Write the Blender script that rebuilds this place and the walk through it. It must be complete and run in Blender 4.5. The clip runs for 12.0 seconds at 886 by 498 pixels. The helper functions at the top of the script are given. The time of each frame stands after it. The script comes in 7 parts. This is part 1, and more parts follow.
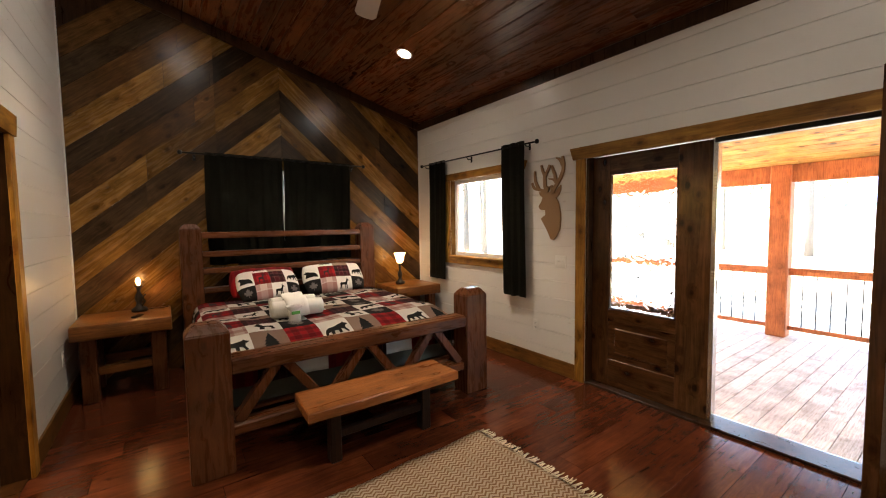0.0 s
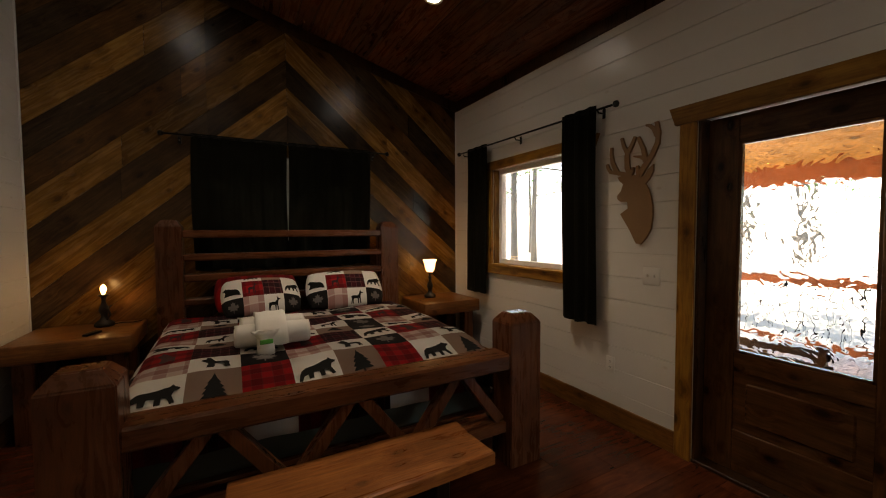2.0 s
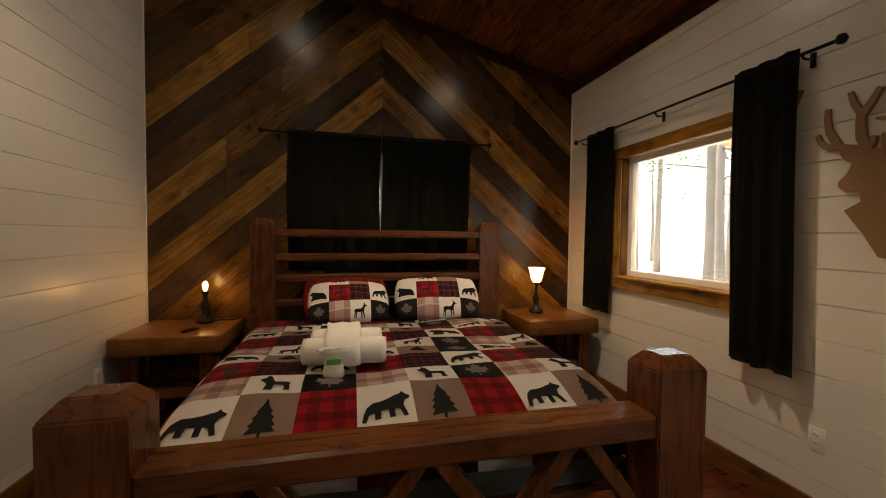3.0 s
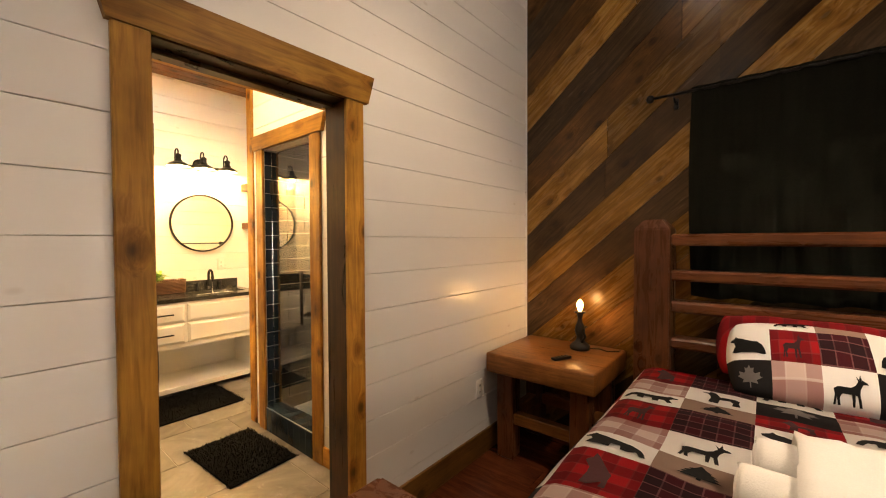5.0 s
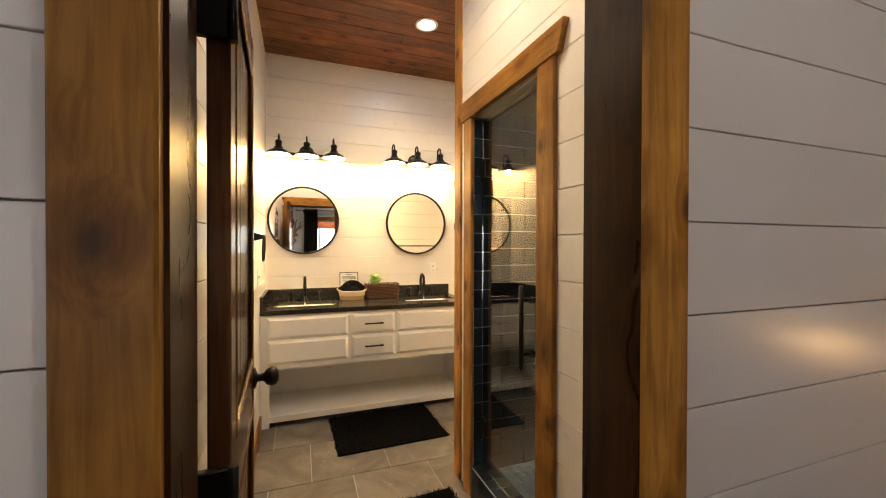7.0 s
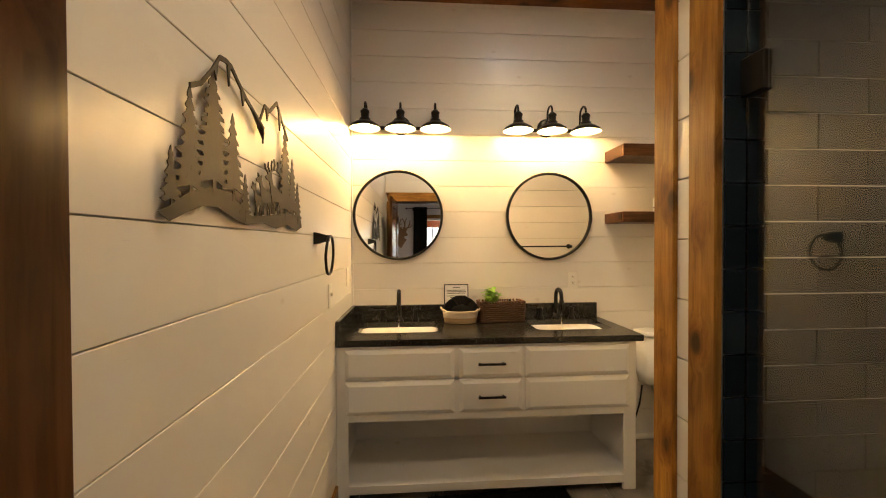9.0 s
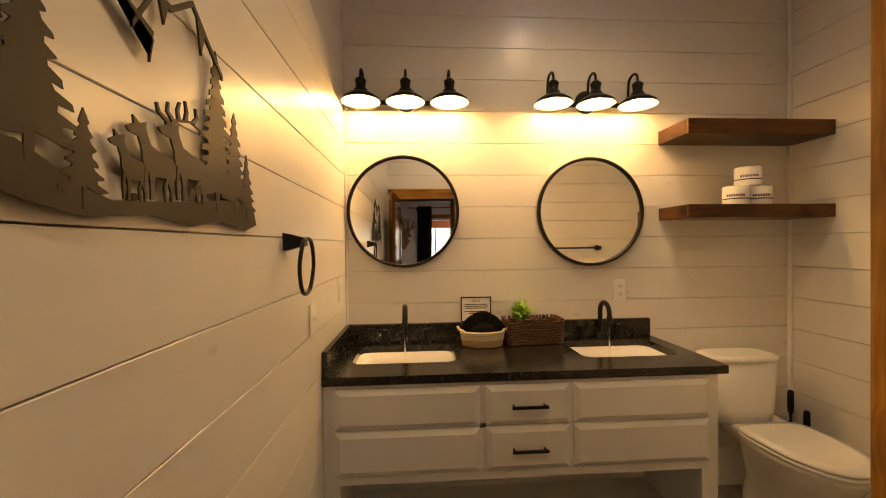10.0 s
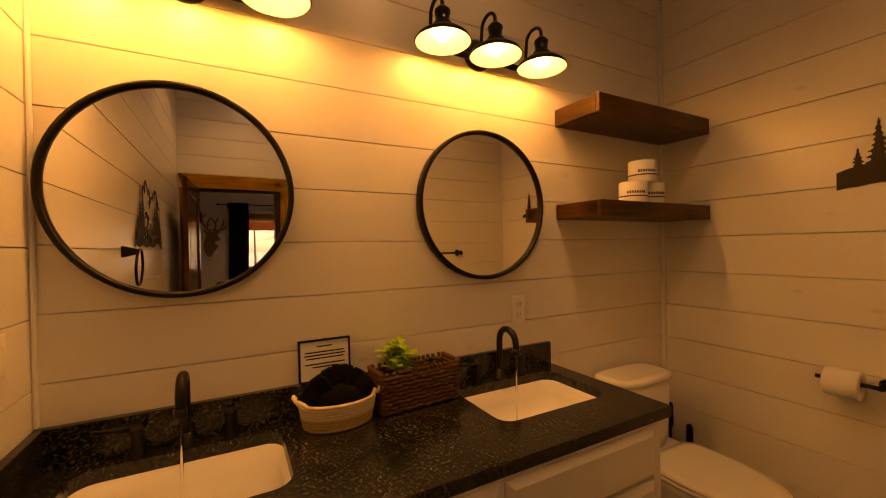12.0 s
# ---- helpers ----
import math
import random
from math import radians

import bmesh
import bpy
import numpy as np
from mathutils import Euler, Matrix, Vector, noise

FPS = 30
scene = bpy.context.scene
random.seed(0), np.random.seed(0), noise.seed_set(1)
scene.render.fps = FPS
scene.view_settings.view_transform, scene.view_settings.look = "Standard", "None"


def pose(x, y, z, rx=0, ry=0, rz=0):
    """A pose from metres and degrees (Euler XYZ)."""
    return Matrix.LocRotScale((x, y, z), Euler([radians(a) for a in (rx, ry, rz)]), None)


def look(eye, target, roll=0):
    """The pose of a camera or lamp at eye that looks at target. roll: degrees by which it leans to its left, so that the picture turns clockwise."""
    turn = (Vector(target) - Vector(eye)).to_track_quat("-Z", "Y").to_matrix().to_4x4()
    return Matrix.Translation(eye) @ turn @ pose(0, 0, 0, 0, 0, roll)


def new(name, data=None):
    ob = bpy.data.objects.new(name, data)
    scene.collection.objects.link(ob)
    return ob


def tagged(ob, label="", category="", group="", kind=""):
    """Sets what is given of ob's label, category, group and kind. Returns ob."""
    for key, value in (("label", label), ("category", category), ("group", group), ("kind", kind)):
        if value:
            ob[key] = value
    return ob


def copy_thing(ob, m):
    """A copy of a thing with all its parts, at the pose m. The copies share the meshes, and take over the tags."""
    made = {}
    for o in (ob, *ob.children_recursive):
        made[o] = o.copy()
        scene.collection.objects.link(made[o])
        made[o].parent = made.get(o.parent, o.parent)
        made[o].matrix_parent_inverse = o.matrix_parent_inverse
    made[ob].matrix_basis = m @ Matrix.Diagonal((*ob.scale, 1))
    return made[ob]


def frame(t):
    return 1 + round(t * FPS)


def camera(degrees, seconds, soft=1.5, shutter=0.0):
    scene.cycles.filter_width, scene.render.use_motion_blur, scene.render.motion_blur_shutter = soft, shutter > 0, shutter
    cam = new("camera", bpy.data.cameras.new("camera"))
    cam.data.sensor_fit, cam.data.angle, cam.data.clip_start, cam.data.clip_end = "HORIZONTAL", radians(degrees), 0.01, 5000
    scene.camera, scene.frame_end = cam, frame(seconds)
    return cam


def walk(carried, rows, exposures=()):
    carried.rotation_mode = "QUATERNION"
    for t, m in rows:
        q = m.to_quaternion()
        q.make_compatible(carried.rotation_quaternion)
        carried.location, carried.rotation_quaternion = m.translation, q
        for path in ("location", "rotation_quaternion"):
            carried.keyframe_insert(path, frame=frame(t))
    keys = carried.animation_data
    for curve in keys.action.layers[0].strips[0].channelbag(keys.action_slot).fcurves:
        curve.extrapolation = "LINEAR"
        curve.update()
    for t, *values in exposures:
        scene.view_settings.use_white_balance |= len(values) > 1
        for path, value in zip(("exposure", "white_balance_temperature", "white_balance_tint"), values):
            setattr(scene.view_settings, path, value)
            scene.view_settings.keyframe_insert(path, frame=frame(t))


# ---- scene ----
# ---------- camera ----------
cam = camera(97.27, 12.0, soft=1.1)
# seconds, x, y, z, yaw, pitch, roll
PATH = [
    (0, 0.000, 0.000, 1.457, -35.545, -3.549, 0.764),
    (0.5, 0.169, 0.219, 1.445, -35.516, -3.409, 0.793),
    (1, 0.340, 0.407, 1.423, -34.610, -3.111, 0.715),
    (1.5, 0.501, 0.585, 1.407, -32.588, -2.866, 0.585),
    (2, 0.655, 0.787, 1.387, -28.567, -2.473, 0.311),
    (2.5, 0.784, 1.032, 1.375, -22.230, -2.074, -0.136),
    (2.7, 0.833, 1.142, 1.374, -19.060, -2.004, -0.387),
    (4.3, 1.006, 1.862, 1.364, 21.924, -1.313, -0.279),
    (4.5, 0.931, 1.960, 1.370, 27.412, -1.308, -0.117),
    (5, 0.708, 2.167, 1.387, 39.593, -1.289, 0.265),
    (5.5, 0.479, 2.322, 1.390, 49.110, -1.120, 0.394),
    (6, 0.272, 2.434, 1.387, 57.152, -0.921, 0.247),
    (6.5, 0.044, 2.544, 1.372, 64.050, -0.663, -0.023),
    (7, -0.188, 2.655, 1.359, 69.865, -0.440, -0.134),
    (7.5, -0.420, 2.741, 1.360, 75.094, -0.390, -0.124),
    (7.7, -0.516, 2.767, 1.361, 77.151, -0.431, -0.134),
    (9.3, -1.385, 2.806, 1.396, 86.767, -0.662, 0.368),
    (9.5, -1.487, 2.797, 1.400, 86.947, -0.627, 0.440),
    (10, -1.748, 2.767, 1.401, 86.359, -0.586, 0.628),
    (10.5, -1.971, 2.750, 1.393, 84.612, -0.469, 0.705),
    (11, -2.184, 2.742, 1.389, 80.795, -0.273, 0.782),
    (11.5, -2.393, 2.757, 1.395, 74.435, -0.266, 0.960),
    (12, -2.543, 2.819, 1.412, 61.744, -0.336, 1.025),
]
EXPOSURES = [
    (0.0, 4.1, 6700, 11), (0.5, 3.7, 6700, 11), (1.0, 3.3, 6800, 11), (1.5, 2.95, 7000, 11), (2.0, 2.6, 7300, 11), (2.7, 2.95, 8000, 12),
    (4.3, 4.45, 7300, 13), (5.0, 4.35, 7500, 15), (5.5, 4.2, 7400, 15), (6.0, 4.0, 7200, 15), (6.5, 3.75, 6700, 15), (7.0, 3.5, 5800, 13), (7.7, 3.2, 5500, 11),
    (9.3, 2.5, 6400, 14), (10.0, 2.1, 7000, 19), (10.5, 1.85, 7600, 24), (11.0, 1.55, 9800, 34), (11.5, 1.3, 13500, 42), (12.0, 1.1, 19000, 46),
]
walk(cam, [(t, pose(x, y, z, 90 + pitch, roll, yaw)) for t, x, y, z, yaw, pitch, roll in PATH], EXPOSURES)

# ---------- plan (metres) ----------
XL, XW, YC, YBACK = -0.713, 3.067, 4.866, -2.6        # bedroom: door wall, window wall, chevron wall, wall behind
XV, YB, YA, YS = -3.883, 2.365, 4.925, 3.546          # bathroom: vanity wall, art wall, alcove wall, shower wall
XPB = -0.863                                          # bathroom face of the door wall
XP, YSB = -2.363, 3.642                               # alcove face and back of the shower wall
ZB = 3.02                                             # bathroom ceiling
SLOPE, ZW = 0.262, 2.915                              # bedroom ceiling: rise per metre, height at the window wall


def ceil_z(x):
    return ZW + SLOPE * (XW - x)


# ---------- world and lights ----------
world = bpy.data.worlds.new("sky")
scene.world = world
world.use_nodes = True
wn = world.node_tree.nodes
sky = wn.new("ShaderNodeTexSky")
sky.sky_type, sky.sun_disc = "NISHITA", False
sky.sun_elevation, sky.sun_rotation = radians(48), radians(10)
world.node_tree.links.new(sky.outputs[0], wn["Background"].inputs[0])
wn["Background"].inputs[1].default_value = 0.15


def lamp(name, kind, m, power, colour, **more):
    data = bpy.data.lights.new(name, kind)
    data.energy, data.color = power, colour
    for key, value in more.items():
        if key == "size":
            data.size = value
        elif key == "size_y":
            data.shape, data.size_y = "RECTANGLE", value
        elif key == "radius":
            data.shadow_soft_size = value
        elif key == "spot":
            data.spot_size, data.spot_blend = radians(value), 0.6
        elif key == "angle":
            data.angle = radians(value)
    ob = new(name, data)
    ob.matrix_world = m
    return ob


lamp("sun", "SUN", look((0, 0, 0), (-0.116, -0.659, -0.743)), 5.0, (1.0, 0.95, 0.88), angle=0.5)
WARM, NEUTRAL = (1.0, 0.62, 0.28), (1.0, 0.82, 0.62)
LY1, LY2 = (2.487, 2.711, 2.935), (3.477, 3.703, 3.93)
for ly in LY1 + LY2:
    lamp("vanity_bulb_light", "POINT", pose(XV + 0.14, ly, 2.128), 0.77, (1.0, 0.54, 0.12), radius=0.03)
DOWN = ((2.05, 3.5), (0.3, 3.5), (2.05, 0.6), (0.3, 0.6), (1.2, -1.6))   # bedroom downlights, then three made-up ones out of view for fill
for k, (dx, dy) in enumerate(DOWN):
    lamp("downlight_or_fill_light", "SPOT", pose(dx, dy, ceil_z(dx) - 0.03), (10.5, 4.8, 4.6, 4.4, 3.0)[k], NEUTRAL, radius=0.05, spot=94)
# the second one is invented, an unseen fill that lifts the shower wall
BATH_DOWN = ((-2.995, 3.55, 6.6), (-1.6, 2.93, 5.2))
for dx, dy, power in BATH_DOWN:
    lamp("bath_downlight_or_fill_light", "SPOT", pose(dx, dy, ZB - 0.02), power, (1.0, 0.72, 0.36), radius=0.05, spot=140)
# added fill with no fixture, so the dark shower tiles can be made out
lamp("shower_fill_light", "SPOT", pose(-1.6, 4.2, 2.86), 0.3, (1.0, 0.9, 0.8), radius=0.05, spot=140)
lamp("table_bulb_light", "POINT", pose(-0.22, 4.75, 0.985), 0.03, WARM, radius=0.02)
lamp("shade_bulb_light", "POINT", pose(2.575, 4.65, 1.03), 0.03, WARM, radius=0.02)


# ---------- materials ----------
class Mat:
    """A small builder of node materials."""

    def __init__(self, name, colour=(0.5, 0.5, 0.5), rough=0.5, metal=0.0):
        self.m = bpy.data.materials.new(name)
        self.m.use_nodes = True
        self.t = self.m.node_tree
        self.b = self.t.nodes["Principled BSDF"]
        self.b.inputs["Base Color"].default_value = (*colour, 1)
        self.b.inputs["Roughness"].default_value = rough
        self.b.inputs["Metallic"].default_value = metal

    def n(self, kind, **props):
        node = self.t.nodes.new(kind)
        for k, v in props.items():
            if k == "operation":
                node.operation = v
            elif k == "blend_type":
                node.blend_type = v
            elif k == "data_type":
                node.data_type = v
            elif k == "wave_type":
                node.wave_type = v
            elif k == "bands_direction":
                node.bands_direction = v
            elif k == "feature":
                node.feature = v
        return node

    def ln(self, a, b):
        self.t.links.new(a, b)

    def coord(self, scale=(1, 1, 1), offset=None, kind="Object"):
        c = self.n("ShaderNodeTexCoord")
        mp = self.n("ShaderNodeMapping")
        mp.inputs["Scale"].default_value = scale
        self.ln(c.outputs[kind], mp.inputs["Vector"])
        if offset is not None:
            self.ln(offset, mp.inputs["Location"])
        return mp.outputs[0]

    def noise(self, vec, scale=5.0, detail=4.0, rough=0.55, distort=0.0):
        k = self.n("ShaderNodeTexNoise")
        k.inputs["Scale"].default_value, k.inputs["Detail"].default_value = scale, detail
        k.inputs["Roughness"].default_value, k.inputs["Distortion"].default_value = rough, distort
        self.ln(vec, k.inputs["Vector"])
        return k.outputs["Fac"]

    def ramp(self, fac, stops):
        r = self.n("ShaderNodeValToRGB")
        e = r.color_ramp.elements
        while len(e) < len(stops):
            e.new(0.5)
        for el, (p, c) in zip(e, stops):
            el.position, el.color = p, (*c, 1)
        self.ln(fac, r.inputs[0])
        return r.outputs[0]

    def mix(self, a, b, fac=0.5, mode="MIX"):
        k = self.n("ShaderNodeMix", data_type="RGBA", blend_type=mode)
        for val, sock in ((fac, k.inputs[0]), (a, k.inputs[6]), (b, k.inputs[7])):
            if isinstance(val, (int, float)):
                sock.default_value = val
            elif isinstance(val, tuple):
                sock.default_value = (*val, 1)
            else:
                self.ln(val, sock)
        return k.outputs[2]

    def math(self, op, a, b=0.0):
        k = self.n("ShaderNodeMath", operation=op)
        for val, sock in ((a, k.inputs[0]), (b, k.inputs[1])):
            if isinstance(val, (int, float)):
                sock.default_value = val
            else:
                self.ln(val, sock)
        return k.outputs[0]

    def rnd(self, island=False):
        if island:
            return self.n("ShaderNodeNewGeometry").outputs["Random Per Island"]
        return self.n("ShaderNodeObjectInfo").outputs["Random"]

    def colour(self, sock):
        self.ln(sock, self.b.inputs["Base Color"])

    def rough(self, sock, lo, hi):
        r = self.n("ShaderNodeMapRange")
        r.inputs[3].default_value, r.inputs[4].default_value = lo, hi
        self.ln(sock, r.inputs[0])
        self.ln(r.outputs[0], self.b.inputs["Roughness"])

    def bump(self, sock, strength=0.2, dist=0.01):
        k = self.n("ShaderNodeBump")
        k.inputs["Strength"].default_value, k.inputs["Distance"].default_value = strength, dist
        self.ln(sock, k.inputs["Height"])
        self.ln(k.outputs[0], self.b.inputs["Normal"])


def wood(name, light, dark, axis=0, rough=(0.35, 0.6), island=False, knots=0.85, vary=0.35, scale=1.0, bump=0.25, fibre=0.6, figure=0.45):
    """Stained pine: long grain along the given axis of the object that bends round scattered knots, and a shift of tone from piece to piece."""
    q = Mat(name)
    r = q.rnd(island)
    comb = q.n("ShaderNodeCombineXYZ")
    for i in range(3):
        q.ln(q.math("MULTIPLY", r, (13.7, 7.3, 29.1)[i]), comb.inputs[i])
    # knots: scattered points in the timber, met by the surface here and there
    kn = [8.0] * 3
    kn[axis] = 5.0
    vo = q.n("ShaderNodeTexVoronoi")
    vo.inputs["Scale"].default_value = 1.0
    q.ln(q.coord(tuple(kn), comb.outputs[0]), vo.inputs["Vector"])
    kd = vo.outputs["Distance"]
    swirl = q.ramp(kd, [(0.0, (1, 1, 1)), (0.18, (0.5, 0.5, 0.5)), (0.42, (0, 0, 0))])
    bend = q.n("ShaderNodeVectorMath", operation="ADD")
    st = [9.0 * scale] * 3
    st[axis] = 0.7 * scale
    q.ln(q.coord(tuple(st), comb.outputs[0]), bend.inputs[0])
    q.ln(q.mix((0, 0, 0), (0.22, 0.22, 0.22), swirl), bend.inputs[1])
    v = bend.outputs[0]
    grain = q.noise(v, 3.0, 6, 0.65, 0.9)
    lines = q.noise(v, 11.0, 3, 0.55, 0.5)
    fine = [70.0 * scale] * 3
    fine[axis] = 2.2 * scale
    fib = q.noise(q.coord(tuple(fine), comb.outputs[0]), 2.0, 3, 0.6)
    base = q.ramp(grain, [(0.3, dark), (0.55, tuple((a + b) / 2 for a, b in zip(light, dark))), (0.75, light)])
    base = q.mix(base, q.ramp(lines, [(0.36, (0.50, 0.42, 0.34)), (0.50, (1.0, 1.0, 1.0)), (0.66, (1.12, 1.08, 1.0))]), figure, "MULTIPLY")
    base = q.mix(base, q.ramp(fib, [(0.3, (0.55, 0.5, 0.42)), (0.7, (1.0, 1.0, 1.0))]), fibre, "MULTIPLY")
    blot = q.noise(q.coord((1.3, 1.3, 1.3), comb.outputs[0]), 2.2, 4, 0.6)
    base = q.mix(base, q.ramp(blot, [(0.32, (0.50, 0.44, 0.36)), (0.68, (1.25, 1.2, 1.1))]), 0.8, "MULTIPLY")
    halo = q.ramp(kd, [(0.12, (0.34, 0.26, 0.18)), (0.22, (0.70, 0.60, 0.52)), (0.44, (1.0, 1.0, 1.0))])
    base = q.mix(base, halo, knots, "MULTIPLY")
    knot = q.ramp(q.math("ADD", kd, q.math("MULTIPLY", fib, 0.05)), [(0.12, (1, 1, 1)), (0.20, (0, 0, 0))])
    base = q.mix(base, tuple(c * 0.18 for c in dark), q.math("MULTIPLY", knot, knots), "MIX")
    hsv = q.n("ShaderNodeHueSaturation")
    q.ln(base, hsv.inputs["Color"])
    q.ln(q.math("ADD", q.math("MULTIPLY", r, vary * 2), 1.0 - vary), hsv.inputs["Value"])
    q.colour(hsv.outputs[0])
    q.rough(grain, *rough)
    q.b.inputs["Specular IOR Level"].default_value = 0.25
    q.bump(q.math("ADD", fib, q.math("MULTIPLY", lines, 0.6)), bump, 0.004)
    return q.m


def paint(name, colour, rough=(0.35, 0.5), dirt=0.12, island=False):
    """Painted boards with brush marks, faint stains, raised saw grain in patches and a few knots that show through."""
    q = Mat(name)
    r = q.rnd(island)
    comb = q.n("ShaderNodeCombineXYZ")
    for i in range(3):
        q.ln(q.math("MULTIPLY", r, (11.3, 17.9, 23.1)[i]), comb.inputs[i])
    cl = q.noise(q.coord((1, 1, 1), comb.outputs[0]), 1.4, 5)
    br = q.noise(q.coord((3, 3, 60)), 3.0, 3)
    saw = q.noise(q.coord((26, 26, 5), comb.outputs[0]), 9.0, 4, 0.7, 0.6)
    patch = q.ramp(q.noise(q.coord((1.6, 1.6, 5.0), comb.outputs[0]), 1.5, 2), [(0.60, (0, 0, 0)), (0.68, (1, 1, 1))])
    vo = q.n("ShaderNodeTexVoronoi")
    q.ln(q.coord((3.2, 3.2, 6.0), comb.outputs[0]), vo.inputs["Vector"])
    vo.inputs["Scale"].default_value = 1.0
    knot = q.ramp(vo.outputs["Distance"], [(0.035, (1, 1, 1)), (0.075, (0, 0, 0))])
    c = q.mix(colour, tuple(x * (1 - dirt) for x in colour), cl)
    c = q.mix(c, tuple(x * (1 - 0.6 * dirt) for x in colour), q.math("MULTIPLY", r, 0.7))
    c = q.mix(c, (0.42, 0.34, 0.25), q.math("MULTIPLY", knot, 0.28))
    c = q.mix(c, tuple(x * 0.88 for x in colour), q.math("MULTIPLY", q.math("MULTIPLY", patch, saw), 0.5))
    q.colour(c)
    q.rough(br, *rough)
    q.bump(q.math("ADD", q.math("MULTIPLY", br, 0.3), q.math("MULTIPLY", q.math("MULTIPLY", patch, saw), 1.6)), 0.14, 0.002)
    return q.m


def plain(name, colour, rough=0.5, metal=0.0, grain=40.0, amount=0.12, bump=0.1):
    q = Mat(name, colour, rough, metal)
    f = q.noise(q.coord(), grain, 4)
    g = q.noise(q.coord(), grain / 12, 3)
    c = q.mix(tuple(x * (1 - amount) for x in colour), tuple(min(1, x * (1 + amount)) for x in colour), f)
    c = q.mix(c, tuple(x * (1 - amount) for x in colour), q.math("MULTIPLY", g, 0.6))
    q.colour(c)
    q.rough(g, max(0.02, rough - 0.08), min(1, rough + 0.08))
    q.bump(f, bump, 0.002)
    return q.m


def glow(name, colour, strength):
    q = Mat(name, colour, 0.4)
    q.b.inputs["Emission Color"].default_value = (*colour, 1)
    q.b.inputs["Emission Strength"].default_value = strength
    return q.m


def glass(name, colour=(1, 1, 1), rough=0.0, ripple=0.0):
    q = Mat(name, colour, rough)
    q.b.inputs["Transmission Weight"].default_value = 1.0
    q.b.inputs["IOR"].default_value = 1.45 if ripple == 0 else 1.3
    if ripple:
        q.bump(q.noise(q.coord(), 13.0, 1, 0.4, 0.8), ripple, 0.02)
    return q.m


M = {}
M["white"] = paint("white_shiplap_paint", (0.80, 0.77, 0.72), (0.26, 0.31))
M["wallcore"] = paint("white_wall_core", (0.62, 0.57, 0.50))
M["cabinet"] = paint("white_cabinet_paint", (0.78, 0.77, 0.74), (0.3, 0.42), 0.06)
M["trim"] = wood("honey_pine_trim", (0.52, 0.28, 0.056), (0.25, 0.115, 0.019), 2, (0.35, 0.5), scale=0.7, fibre=0.3)
M["trim_y"] = wood("honey_pine_trim_along", (0.52, 0.28, 0.056), (0.25, 0.115, 0.019), 1, (0.35, 0.5), scale=0.7, fibre=0.3)
M["trim_x"] = wood("honey_pine_trim_across", (0.52, 0.28, 0.056), (0.25, 0.115, 0.019), 0, (0.35, 0.5), scale=0.7, fibre=0.3)
M["base_y"] = wood("walnut_stained_baseboard", (0.27, 0.13, 0.034), (0.13, 0.058, 0.015), 1, (0.3, 0.45), scale=0.7, fibre=0.3, knots=0.5)
M["jamb"] = wood("dark_stained_jamb", (0.080, 0.034, 0.012), (0.028, 0.012, 0.005), 2, (0.22, 0.36), scale=0.5, fibre=0.25, bump=0.05)
M["door"] = wood("dark_stained_alder_door", (0.17, 0.075, 0.03), (0.06, 0.027, 0.012), 2, (0.16, 0.28), vary=0.15, scale=0.6, fibre=0.3, bump=0.04)
M["gold_board"] = wood("golden_stained_board", (0.36, 0.20, 0.05), (0.15, 0.075, 0.019), 0, (0.2, 0.34), vary=0.4, fibre=0.4, knots=0.5, bump=0.12)
M["mid_board"] = wood("walnut_brown_stained_board", (0.19, 0.095, 0.032), (0.075, 0.036, 0.013), 0, (0.18, 0.32), vary=0.4, fibre=0.4, knots=0.5, bump=0.12)
M["dark_board"] = wood("grey_brown_stained_board", (0.095, 0.056, 0.029), (0.032, 0.019, 0.010), 0, (0.18, 0.32), vary=0.45, fibre=0.4, knots=0.45, bump=0.12)
M["ceiling"] = wood("red_brown_ceiling_plank", (0.22, 0.078, 0.028), (0.09, 0.03, 0.011), 1, (0.2, 0.36), island=True, vary=0.3, knots=0.3)
M["bath_ceiling"] = wood("bath_ceiling_plank", (0.33, 0.13, 0.045), (0.15, 0.055, 0.018), 1, (0.25, 0.4), island=True, vary=0.25)
M["floor"] = wood("red_brown_floor_plank", (0.15, 0.042, 0.018), (0.055, 0.015, 0.008), 0, (0.12, 0.24), vary=0.22, knots=0.1, bump=0.03, fibre=0.25, figure=0.15)
M["bed"] = wood("reddish_stained_timber", (0.18, 0.064, 0.024), (0.085, 0.029, 0.012), 2, (0.2, 0.36), vary=0.15, knots=0.35, fibre=0.3, bump=0.1, figure=0.25)
M["bed_x"] = wood("reddish_stained_rail", (0.18, 0.064, 0.024), (0.085, 0.029, 0.012), 0, (0.2, 0.36), vary=0.15, knots=0.35, fibre=0.3, bump=0.1, figure=0.25)
# leg wood coloured near black to paint in the shade under the bench
M["shaded_leg"] = wood("under_bench_shaded_wood", (0.035, 0.015, 0.007), (0.015, 0.007, 0.004), 2, (0.4, 0.55), knots=0.2)
M["bench"] = wood("cedar_slab", (0.42, 0.17, 0.055), (0.21, 0.07, 0.022), 0, (0.22, 0.36), vary=0.1, knots=0.3, fibre=0.35)
M["stand"] = wood("honey_brown_stand", (0.33, 0.14, 0.042), (0.17, 0.065, 0.02), 0, (0.22, 0.38), vary=0.15, knots=0.3, fibre=0.35, bump=0.1)
M["shelf"] = wood("walnut_stained_shelf", (0.17, 0.075, 0.025), (0.07, 0.03, 0.011), 1, (0.28, 0.42), vary=0.15)
M["shelf_x"] = wood("walnut_stained_shelf_end", (0.17, 0.075, 0.025), (0.07, 0.03, 0.011), 0, (0.28, 0.42), vary=0.15)
